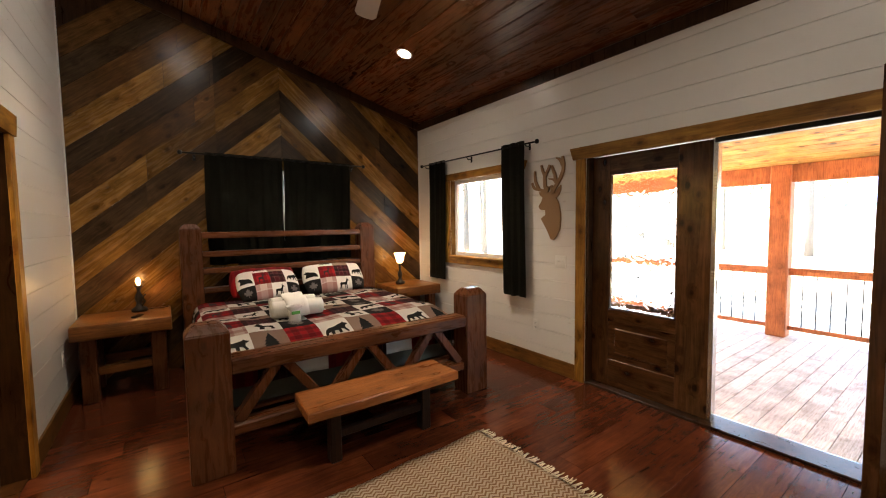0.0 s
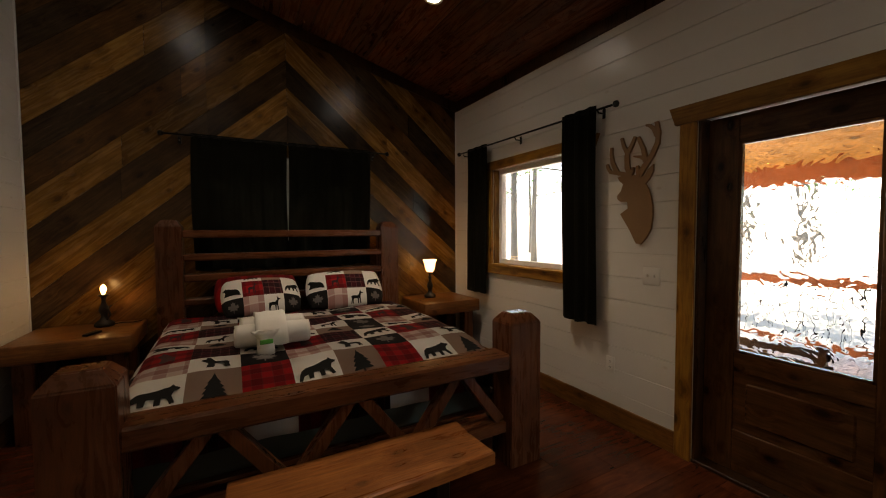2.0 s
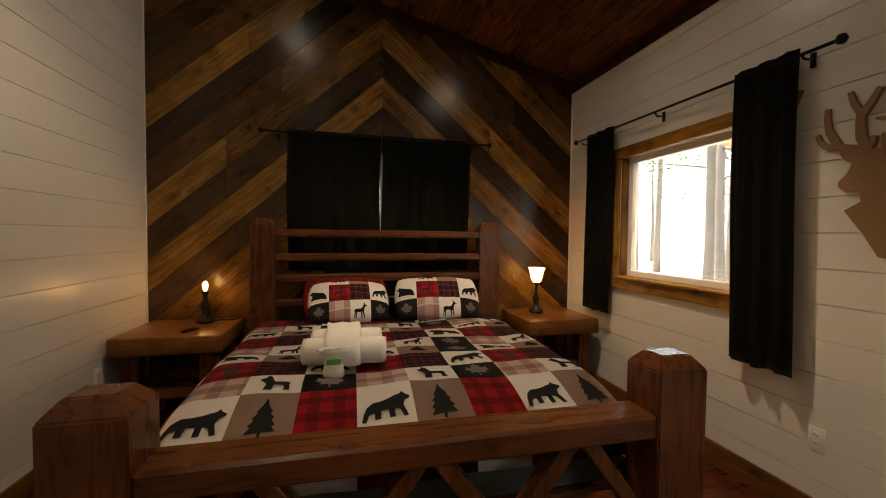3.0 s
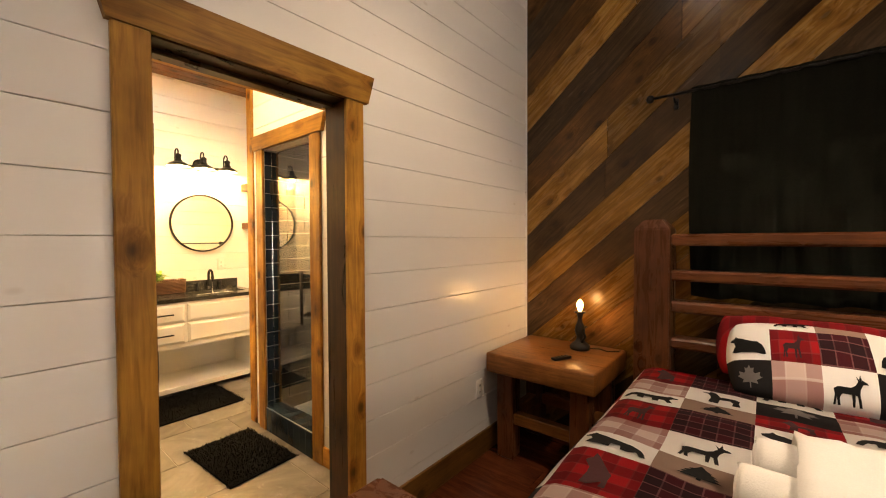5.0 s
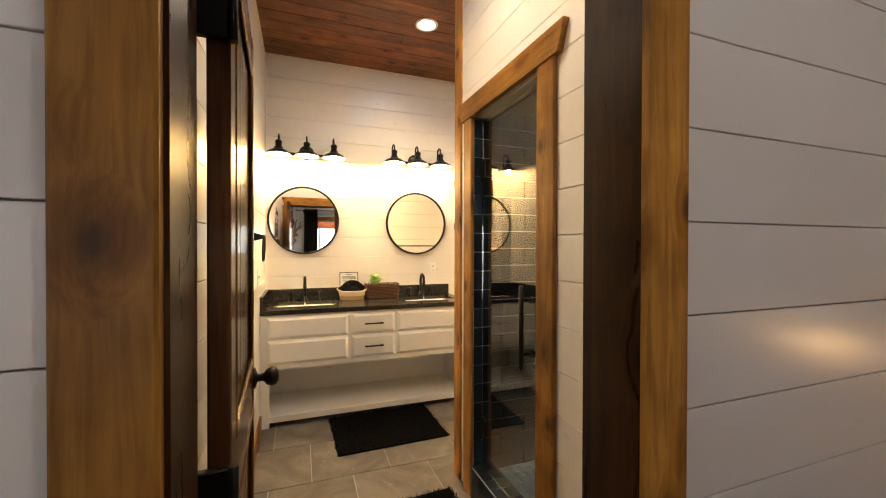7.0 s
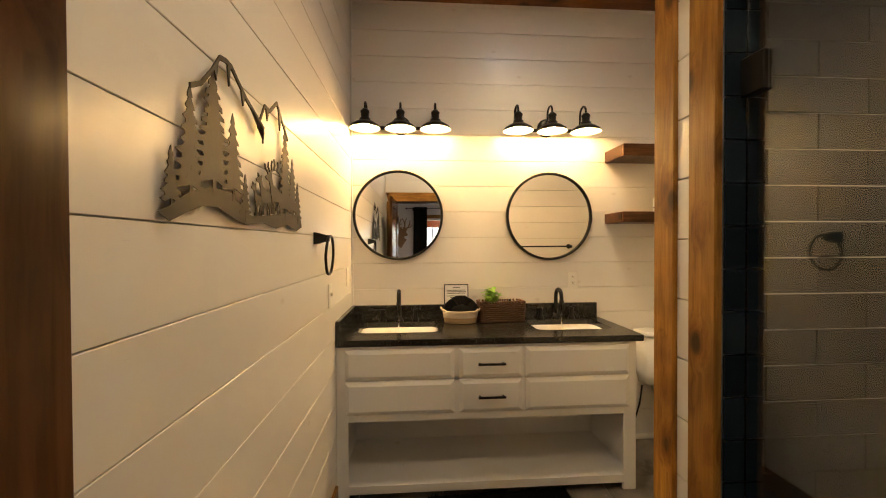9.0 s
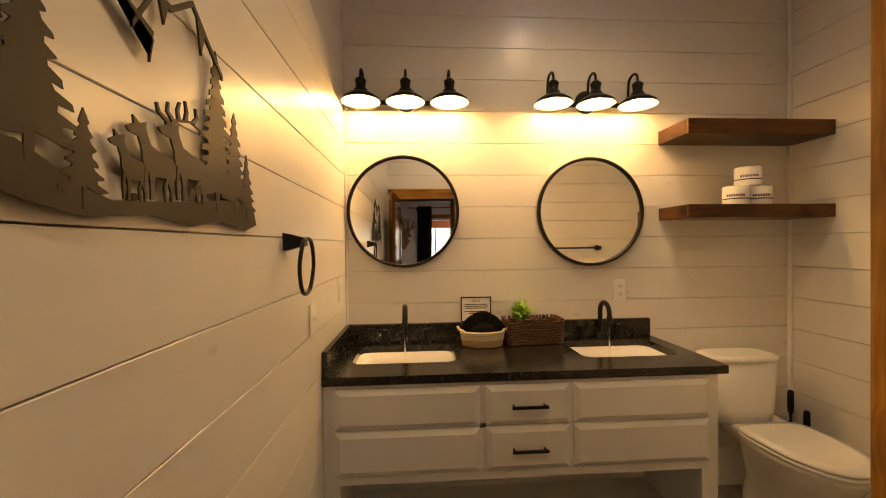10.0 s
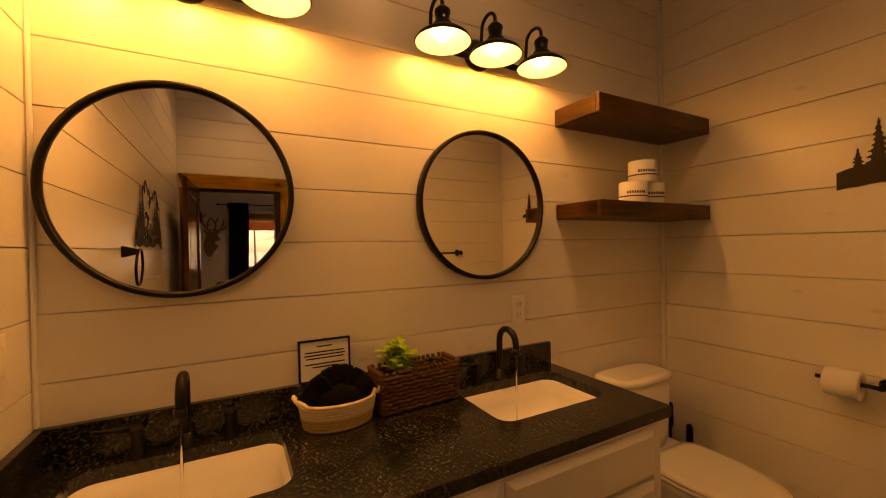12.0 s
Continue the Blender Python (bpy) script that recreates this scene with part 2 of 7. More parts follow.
M["redwood"] = wood("redwood_deck_timber", (0.62, 0.20, 0.07), (0.42, 0.12, 0.04), 2, (0.45, 0.65), vary=0.1, knots=0.25)
M["deck"] = wood("grey_deck_board", (0.88, 0.83, 0.82), (0.72, 0.65, 0.63), 0, (0.5, 0.7), vary=0.1, knots=0.2)
M["porch"] = wood("porch_ceiling_pine", (0.78, 0.47, 0.17), (0.58, 0.29, 0.08), 1, (0.35, 0.5), island=True, vary=0.15)
M["black"] = plain("oil_rubbed_black_metal", (0.012, 0.011, 0.010), 0.35, 0.6, 60)
M["bronze"] = plain("bronze_painted_steel", (0.026, 0.019, 0.011), 0.55, 0.3, 70)
M["chrome"] = plain("brushed_steel", (0.55, 0.54, 0.52), 0.25, 1.0, 60)
M["curtain"] = plain("dark_green_black_curtain", (0.016, 0.0155, 0.011), 0.9, 0, 120, 0.3, 0.3)
M["towel"] = plain("white_terry", (0.74, 0.72, 0.68), 0.95, 0, 260, 0.1, 0.6)
M["rollpaper"] = plain("white_tissue", (0.82, 0.81, 0.80), 0.95, 0, 120, 0.08, 0.3)
M["porcelain"] = plain("white_porcelain", (0.80, 0.79, 0.76), 0.08, 0, 8, 0.02, 0.0)
M["plate"] = plain("white_plastic", (0.80, 0.78, 0.73), 0.35, 0, 30, 0.03, 0.02)
M["vinyl"] = plain("white_vinyl_frame", (0.82, 0.82, 0.80), 0.35, 0, 30, 0.03, 0.02)
M["slot"] = plain("dark_slot", (0.02, 0.02, 0.02), 0.6)
M["mirror"] = Mat("silver_mirror", (0.93, 0.93, 0.92), 0.01, 1.0).m
M["glass"] = glass("clear_glass")
M["shower_glass"] = glass("shower_glass", (0.93, 0.97, 0.96))
M["shower_glass"].node_tree.nodes["Principled BSDF"].inputs["IOR"].default_value = 1.6
M["rain_glass"] = glass("rain_glass", (1, 1, 1), 0.0, 0.35)
M["water"] = glass("running_water", (0.97, 0.98, 1.0))
M["hot_bulb"] = glow("lit_vanity_bulb", (1.0, 0.75, 0.42), 12.0)
M["flame_bulb"] = glow("lit_table_bulb", (1.0, 0.55, 0.18), 5.0)
M["downlight"] = glow("lit_downlight", (1.0, 0.93, 0.82), 10.0)
M["enamel"] = plain("white_enamel_shade_inside", (0.85, 0.80, 0.70), 0.4, 0, 20, 0.03, 0.0)
M["fan_white"] = plain("white_fan_blade", (0.62, 0.60, 0.58), 0.35, 0, 30, 0.04, 0.02)
M["leaf"] = plain("fresh_green_leaf", (0.34, 0.62, 0.06), 0.4, 0, 40, 0.3, 0.1)
M["bush"] = plain("forest_leaf", (0.13, 0.24, 0.05), 0.6, 0, 3, 0.5, 0.2)
M["bark"] = plain("grey_bark", (0.20, 0.17, 0.14), 0.9, 0, 14, 0.4, 0.8)
M["wicker"] = plain("brown_wicker", (0.13, 0.055, 0.022), 0.55, 0, 50, 0.4, 0.4)
M["rope"] = plain("cream_rope", (0.72, 0.62, 0.45), 0.9, 0, 90, 0.15, 0.5)
M["jute"] = plain("tan_rope", (0.48, 0.34, 0.18), 0.9, 0, 90, 0.15, 0.5)
M["blackcloth"] = plain("black_washcloth", (0.008, 0.008, 0.009), 0.95, 0, 160, 0.3, 0.6)
M["mat"] = plain("black_shaggy_mat", (0.002, 0.002, 0.0022), 0.95, 0, 160, 0.4, 0.8)
M["deer"] = plain("tan_fibreboard", (0.30, 0.17, 0.08), 0.6, 0, 90, 0.12, 0.1)
M["print"] = plain("black_print", (0.012, 0.012, 0.012), 0.9, 0, 90, 0.2, 0.2)
M["green_tag"] = plain("green_paper", (0.10, 0.42, 0.06), 0.6)
M["paper"] = plain("white_paper", (0.82, 0.82, 0.82), 0.6, 0, 40, 0.03, 0.02)
M["navy"] = plain("dark_blue_print", (0.05, 0.04, 0.09), 0.7)
M["sheet"] = plain("grey_green_box_spring_cloth", (0.075, 0.085, 0.07), 0.9, 0, 120, 0.15, 0.3)
M["metal_roof"] = plain("blue_metal_roof", (0.16, 0.28, 0.55), 0.45, 0.2, 4)
for key in ("mat", "blackcloth", "curtain", "print", "towel", "rollpaper"):
    M[key].node_tree.nodes["Principled BSDF"].inputs["Specular IOR Level"].default_value = 0.08


def granite():
    q = Mat("black_granite", (0.02, 0.02, 0.02), 0.12)
    v = q.coord()
    a = q.noise(v, 110.0, 6, 0.75)
    b = q.noise(v, 9.0, 4, 0.6, 1.0)
    c = q.ramp(a, [(0.38, (0.005, 0.005, 0.005)), (0.52, (0.018, 0.017, 0.015)), (0.62, (0.12, 0.11, 0.095))])
    c = q.mix(c, (0.008, 0.008, 0.008), q.math("MULTIPLY", q.ramp(b, [(0.35, (1, 1, 1)), (0.65, (0, 0, 0))]), 0.7))
    q.colour(c)
    q.rough(b, 0.14, 0.28)
    return q.m


def stone_tile():
    q = Mat("grey_slate_look_tile", (0.2, 0.2, 0.2), 0.35)
    r = q.rnd()
    comb = q.n("ShaderNodeCombineXYZ")
    q.ln(q.math("MULTIPLY", r, 17.0), comb.inputs[0])
    q.ln(q.math("MULTIPLY", r, 31.0), comb.inputs[1])
    v = q.coord((1, 1, 1), comb.outputs[0])
    cl = q.noise(v, 3.2, 6, 0.65, 1.2)
    vein = q.noise(v, 7.0, 5, 0.7, 2.5)
    c = q.ramp(cl, [(0.3, (0.080, 0.068, 0.056)), (0.5, (0.145, 0.128, 0.11)), (0.72, (0.23, 0.21, 0.185))])
    c = q.mix(c, (0.40, 0.38, 0.35), q.math("MULTIPLY", q.ramp(vein, [(0.60, (0, 0, 0)), (0.68, (1, 1, 1))]), 0.3))
    q.colour(c)
    q.rough(cl, 0.22, 0.42)
    q.bump(cl, 0.15, 0.004)
    return q.m


def black_tile():
    q = Mat("glossy_blue_black_tile", (0.01, 0.014, 0.02), 0.12)
    r = q.rnd()
    cl = q.noise(q.coord(), 4.0, 4)
    q.colour(q.mix((0.006, 0.009, 0.014), (0.022, 0.034, 0.046), q.math("MULTIPLY", q.math("ADD", r, cl), 0.5)))
    q.rough(cl, 0.18, 0.26)
    q.b.inputs["Specular IOR Level"].default_value = 0.12
    return q.m


def plaid(name, base, stripe, thin, size=0.052):
    """Woven check: broad bands and thin lines in both directions."""
    q = Mat(name, base, 0.9)
    q.b.inputs["Specular IOR Level"].default_value = 0.15
    c = base
    for i in range(2):
        co = q.n("ShaderNodeTexCoord")
        se = q.n("ShaderNodeSeparateXYZ")
        q.ln(co.outputs["Object"], se.inputs[0])
        u = q.math("FRACT", q.math("DIVIDE", q.math("ADD", se.outputs[i], 20.0), size * 2))
        band = q.math("LESS_THAN", q.math("ABSOLUTE", q.math("SUBTRACT", u, 0.5)), 0.24)
        c = q.mix(c, stripe, q.math("MULTIPLY", band, 0.5))
        u2 = q.math("FRACT", q.math("DIVIDE", q.math("ADD", se.outputs[i], 20.0), size))
        line = q.math("LESS_THAN", q.math("ABSOLUTE", q.math("SUBTRACT", u2, 0.5)), 0.05)
        c = q.mix(c, thin, q.math("MULTIPLY", line, 0.55))
    f = q.noise(q.coord(), 300.0, 2)
    q.colour(q.mix(c, (0.6, 0.6, 0.6), q.math("MULTIPLY", f, 0.12), "MULTIPLY"))
    q.bump(q.noise(q.coord(), 25.0, 4), 0.25, 0.004)
    return q.m


def cloth(name, colour):
    q = Mat(name, colour, 0.9)
    q.b.inputs["Specular IOR Level"].default_value = 0.15
    f = q.noise(q.coord(), 300.0, 2)
    g = q.noise(q.coord(), 6.0, 4)
    q.colour(q.mix(q.mix(colour, tuple(x * 0.8 for x in colour), f), tuple(x * 0.88 for x in colour), g))
    q.bump(q.noise(q.coord(), 25.0, 4), 0.3, 0.004)
    return q.m


def rug_weave():
    q = Mat("chevron_jute_weave", (0.5, 0.4, 0.28), 0.95)
    co = q.n("ShaderNodeTexCoord")
    se = q.n("ShaderNodeSeparateXYZ")
    q.ln(co.outputs["Object"], se.inputs[0])
    zig = q.math("ABSOLUTE", q.math("SUBTRACT", q.math("FRACT", q.math("MULTIPLY", q.math("ADD", se.outputs[0], 20.0), 19.0)), 0.5))
    row = q.math("FRACT", q.math("MULTIPLY", q.math("ADD", q.math("ADD", se.outputs[1], 20.0), q.math("MULTIPLY", zig, 0.042)), 38.0))
    wob = q.noise(q.coord((1, 1, 1)), 45.0, 4, 0.65)
    on = q.ramp(q.math("ADD", row, q.math("MULTIPLY", q.math("SUBTRACT", wob, 0.5), 0.9)), [(0.42, (0, 0, 0)), (0.5, (1, 1, 1))])
    c = q.mix((0.36, 0.20, 0.10), (0.74, 0.60, 0.45), on)
    c = q.mix(c, (0.45, 0.4, 0.33), q.math("MULTIPLY", q.noise(q.coord(), 180.0, 2), 0.6), "MULTIPLY")
    q.colour(c)
    q.bump(q.math("ADD", on, wob), 0.6, 0.006)
    return q.m


def forest_ground():
    q = Mat("leaf_littered_ground", (0.2, 0.18, 0.12), 0.95)
    a = q.noise(q.coord(), 1.2, 6)
    b = q.noise(q.coord(), 0.12, 4)
    c = q.ramp(a, [(0.35, (0.19, 0.16, 0.11)), (0.6, (0.33, 0.29, 0.21)), (0.75, (0.16, 0.22, 0.07))])
    q.colour(q.mix(c, (0.42, 0.38, 0.32), b))
    q.bump(a, 0.5, 0.05)
    return q.m


M["granite"], M["stone"], M["tile"], M["rug"], M["ground"] = granite(), stone_tile(), black_tile(), rug_weave(), forest_ground()
M["grout"] = plain("pale_grout", (0.42, 0.40, 0.36), 0.9)
M["grout_blue"] = plain("light_grey_grout", (0.40, 0.44, 0.47), 0.9)
M["pebble"] = plain("pale_blue_pebble", (0.32, 0.40, 0.43), 0.5, 0, 20, 0.35)
M["q_white"] = cloth("white_patch_cloth", (0.82, 0.79, 0.75))
M["q_tan"] = cloth("taupe_patch_cloth", (0.30, 0.20, 0.155))
M["q_dark"] = cloth("charcoal_patch_cloth", (0.014, 0.012, 0.012))
M["q_red"] = plaid("red_plaid_cloth", (0.32, 0.010, 0.014), (0.06, 0.004, 0.006), (0.20, 0.03, 0.03), 0.05)
M["q_plaid"] = plaid("dark_plaid_cloth", (0.055, 0.007, 0.011), (0.010, 0.008, 0.010), (0.20, 0.09, 0.09), 0.045)
M["q_light"] = plaid("pale_plaid_cloth", (0.55, 0.42, 0.38), (0.24, 0.075, 0.07), (0.60, 0.50, 0.45), 0.06)

# ---------- mesh helpers ----------


def link(name, bm, material, parent=None):
    """Turns a bmesh into one mesh object."""
    me = bpy.data.meshes.new(name)
    bm.to_mesh(me)
    bm.free()
    mats = material if isinstance(material, (list, tuple)) else [material]
    for k in mats:
        me.materials.append(k)
    ob = new(name, me)
    if parent is not None:
        ob.parent = parent
    return ob


def part(name, bm, material, parent, label=""):
    return tagged(link(name, bm, material, parent), label)


def thing(name, x, y, z, label, category, rz=0, group="", kind=""):
    """An Empty at the thing's base that parents its parts."""
    ob = new(name)
    ob.empty_display_size = 0.05
    ob.matrix_world = pose(x, y, z, 0, 0, rz)
    return tagged(ob, label, category, group, kind)


def box(x0, y0, z0, x1, y1, z1, bevel=0.0, seg=1, bm=None):
    """A box between two corners, with bevelled edges, added to bm or to a new bmesh."""
    b = bmesh.new()
    vs = [b.verts.new((x, y, z)) for z in (z0, z1) for y in (y0, y1) for x in (x0, x1)]
    for f in ((0, 2, 3, 1), (4, 5, 7, 6), (0, 1, 5, 4), (2, 6, 7, 3), (0, 4, 6, 2), (1, 3, 7, 5)):
        b.faces.new([vs[i] for i in f])
    if bevel > 0:
        bmesh.ops.bevel(b, geom=b.edges[:], offset=bevel, segments=seg, profile=0.5, affect="EDGES")
        if seg > 1:
            for f in b.faces:
                f.smooth = True
    if bm is None:
        return b
    return absorb(bm, b)


def absorb(bm, other, m=None):
    """Adds the bmesh other to bm, moved by m."""
    if m is not None:
        other.transform(m)
    idx = {}
    for v in other.verts:
        idx[v] = bm.verts.new(v.co)
    for f in other.faces:
        try:
            g = bm.faces.new([idx[v] for v in f.verts])
            g.smooth, g.material_index = f.smooth, f.material_index
        except ValueError:
            pass
    other.free()
    return bm


def lathe(profile, seg=24, m=None, caps=True):
    """A turned body: profile as (radius, height) pairs from below."""
    b = bmesh.new()
    rings = []
    for r, z in profile:
        if r < 1e-5:
            rings.append([b.verts.new((0, 0, z))])
        else:
            rings.append([b.verts.new((r * math.cos(2 * math.pi * i / seg), r * math.sin(2 * math.pi * i / seg), z)) for i in range(seg)])
    for lo, hi in zip(rings, rings[1:]):
        for i in range(seg):
            j = (i + 1) % seg
            if len(lo) == 1 and len(hi) == 1:
                continue
            if len(lo) == 1:
                f = b.faces.new((lo[0], hi[j], hi[i]))
            elif len(hi) == 1:
                f = b.faces.new((lo[i], lo[j], hi[0]))
            else:
                f = b.faces.new((lo[i], lo[j], hi[j], hi[i]))
            f.smooth = True
    if caps:
        for ring, flip in ((rings[0], True), (rings[-1], False)):
            if len(ring) > 2:
                b.faces.new(ring[::-1] if flip else ring)
    if m is not None:
        b.transform(m)
    return b


def tube(points, radius, seg=10, bm=None, closed=False, taper=None):
    """A round rod along a line of points."""
    b = bm if bm is not None else bmesh.new()
    pts = [Vector(p) for p in points]
    n = len(pts)
    rings = []
    up = Vector((0.13, 0.27, 0.95)).normalized()
    for i, p in enumerate(pts):
        a = pts[(i - 1) % n] if closed or i > 0 else p
        c = pts[(i + 1) % n] if closed or i < n - 1 else p
        d = (c - a).normalized()
        s = d.cross(up)
        if s.length < 0.05:
            s = d.cross(Vector((1, 0, 0)))
        s.normalize()
        w = s.cross(d)
        r = radius if taper is None else radius * taper[i]
        rings.append([b.verts.new(p + r * (math.cos(2 * math.pi * k / seg) * s + math.sin(2 * math.pi * k / seg) * w)) for k in range(seg)])
    pairs = list(zip(rings, rings[1:])) + ([(rings[-1], rings[0])] if closed else [])
    for lo, hi in pairs:
        for k in range(seg):
            f = b.faces.new((lo[k], lo[(k + 1) % seg], hi[(k + 1) % seg], hi[k]))
            f.smooth = True
    if not closed:
        b.faces.new(rings[0][::-1])
        b.faces.new(rings[-1])
    return b


def slab(outline, depth, bevel=0.0, m=None):
    """A flat cut-out: an outline in x and y, extruded along z from 0 to depth."""
    b = bmesh.new()
    lo = [b.verts.new((x, y, 0)) for x, y in outline]
    hi = [b.verts.new((x, y, depth)) for x, y in outline]
    n = len(outline)
    b.faces.new(lo[::-1])
    top = b.faces.new(hi)
    for i in range(n):
        b.faces.new((lo[i], lo[(i + 1) % n], hi[(i + 1) % n], hi[i]))
    bmesh.ops.recalc_face_normals(b, faces=b.faces[:])
    if bevel > 0:
        bmesh.ops.inset_region(b, faces=[top], thickness=bevel, depth=0.0)
        for v in top.verts:
            v.co.z += bevel
    bmesh.ops.triangulate(b, faces=[f for f in b.faces if len(f.verts) > 4])
    if m is not None:
        b.transform(m)
    return b


def oval(cx, cy, rx, ry, n=20):
    return [(cx + rx * math.cos(2 * math.pi * i / n), cy + ry * math.sin(2 * math.pi * i / n)) for i in range(n)]


# ---------- walls, floors, ceilings ----------


def wall(name, axis, at, back, a0, a1, z0, z1, holes, material, label, top=None):
    """A wall in the plane axis = at, as thick as to back, over a0..a1, with through openings (a, b, z, z)."""
    bm = bmesh.new()
    cuts = sorted({a0, a1, *[h[0] for h in holes], *[h[1] for h in holes]})
    for u0, u1 in zip(cuts, cuts[1:]):
        mid = (u0 + u1) / 2
        spans, lo = [], z0
        for h in sorted([h for h in holes if h[0] < mid < h[1]], key=lambda q: q[2]):
            if h[2] > lo:
                spans.append((lo, h[2]))
            lo = h[3]
        spans.append((lo, z1))
        for s0, s1 in spans:
            p0, p1 = min(at, back), max(at, back)
            if axis == "x":
                box(p0, u0, s0, p1, u1, s1, bm=bm)
            else:
                box(u0, p0, s0, u1, p1, s1, bm=bm)
    bmesh.ops.remove_doubles(bm, verts=bm.verts[:], dist=1e-5)
    return tagged(link(name, bm, material), label, "wall", "", "structure")


def shiplap(parent, axis, at, side, a0, a1, z0, z1, holes, base, pitch, top=None):
    """Horizontal boards on a wall's face, each an object; side is the way that the face looks (+1 or -1)."""
    gap, thick = 0.0026, 0.012
    k = math.floor((z0 - base) / pitch)
    made = {}
    while base + k * pitch < z1:
        b0, b1 = max(z0, base + k * pitch) + gap / 2, min(z1, base + (k + 1) * pitch) - gap / 2
        k += 1
        if b1 - b0 < 0.01:
            continue
        cuts = sorted({a0, a1, *[h[0] for h in holes if h[2] < b1 and h[3] > b0], *[h[1] for h in holes if h[2] < b1 and h[3] > b0]})
        for u0, u1 in zip(cuts, cuts[1:]):
            mid, lo, hi = (u0 + u1) / 2, b0, b1
            for h in holes:
                if h[0] < mid < h[1] and h[2] < b1 and h[3] > b0:
                    if h[2] <= b0 and h[3] >= b1:
                        lo = hi
                    elif h[2] <= b0:
                        lo = h[3]
                    else:
                        hi = h[2]
            if hi - lo < 0.008 or u1 - u0 < 0.008:
                continue
            jig = random.uniform(-0.0004, 0.0004)
            p = at + side * (thick + jig)
            key = (round(u1 - u0, 3), round(hi - lo, 3))
            if key not in made:
                bm = bmesh.new()
                w, h_ = key
                c = 0.0012
                pts = [(0, 0, 0), (w, 0, 0), (w, 0, h_), (0, 0, h_)]
                top_pts = [(0, thick, c), (w, thick, c), (w, thick, h_ - c), (0, thick, h_ - c)]
                mid_pts = [(0, thick - c, 0), (w, thick - c, 0), (w, thick - c, h_), (0, thick - c, h_)]
                A, Bm, C = [[bm.verts.new(q) for q in s] for s in (pts, mid_pts, top_pts)]
                bm.faces.new(C)
                for lo_, hi_ in ((A, Bm), (Bm, C)):
                    for i in range(4):
                        bm.faces.new((lo_[i], lo_[(i + 1) % 4], hi_[(i + 1) % 4], hi_[i]))
                bmesh.ops.recalc_face_normals(bm, faces=bm.faces[:])
                me = bpy.data.meshes.new("shiplap_board")
                bm.to_mesh(me)
                bm.free()
                me.materials.append(M["white"])
                made[key] = me
            ob = new("shiplap_board", made[key])
            ob.parent = parent
            if axis == "x":
                ob.matrix_basis = Matrix.Translation((at + side * jig, u0, lo)) @ Matrix(((0, side, 0, 0), (1, 0, 0, 0), (0, 0, 1, 0), (0, 0, 0, 1)))
            else:
                ob.matrix_basis = Matrix.Translation((u0, at + side * jig, lo)) @ Matrix(((1, 0, 0, 0), (0, side, 0, 0), (0, 0, 1, 0), (0, 0, 0, 1)))


ZL = ceil_z(XL)
DOOR_H = (2.48, 3.249, 0.0, 2.015)          # bathroom doorway in y and z
DECK_H = (0.235, 2.09, 0.0, 2.045)         # deck doors
WIN_H = (2.95, 4.10, 1.055, 2.02)          # side window
BEDWIN_H = (0.50, 1.84, 1.18, 2.12)        # window behind the bed, in x and z
SHOWER_H = (-2.105, -1.482, 0.0, 2.05)       # shower opening in x and z
core = 0.012

wall_west = wall("wall_west", "x", XL - core, XPB + core, YBACK, YC + 0.15, 0, ZL + 0.2, [DOOR_H], M["wallcore"], "white shiplap wall with the bathroom doorway")
wall_east = wall("wall_east", "x", XW + core, XW + 0.16, YBACK, YC + 0.15, -0.3, ZW + 0.3, [DECK_H, WIN_H], M["wallcore"], "white shiplap wall with window and deck doors")
wall_north = wall("wall_north", "y", YC + 0.02, YC + 0.16, XL - 0.16, XW + 0.0, 0, ZL + 0.3, [BEDWIN_H], M["jamb"], "gable wall clad in stained chevron boards")
wall_south = wall("wall_south", "y", YBACK, YBACK - 0.15, XL - 0.16, XW + 0.16, 0, ZL + 0.3, [], M["white"], "plain white wall behind the entrance")
wall_vanity = wall("wall_vanity", "x", XV - core, XV - 0.15, YB - 0.15, YA + 0.15, 0, ZB, [], M["wallcore"], "white shiplap wall behind the vanity")
wall_art = wall("wall_art", "y", YB - core, YB - 0.14, XV, XPB, 0, ZB, [], M["wallcore"], "white shiplap bathroom wall with metal art")
wall_alcove = wall("wall_alcove", "y", YA + core, YA + 0.14, XV, XPB, 0, ZB, [], M["wallcore"], "white shiplap wall beside the toilet")
wall_shower = wall("wall_shower", "y", YS + core, YSB, XP + core, XPB, 0, ZB, [SHOWER_H], M["wallcore"], "white shiplap wall round the shower door")
wall_alcove_side = wall("wall_alcove_side", "x", XP + core, XP + 0.1, YSB, YA, 0, ZB, [], M["wallcore"], "white shiplap side of the toilet alcove")


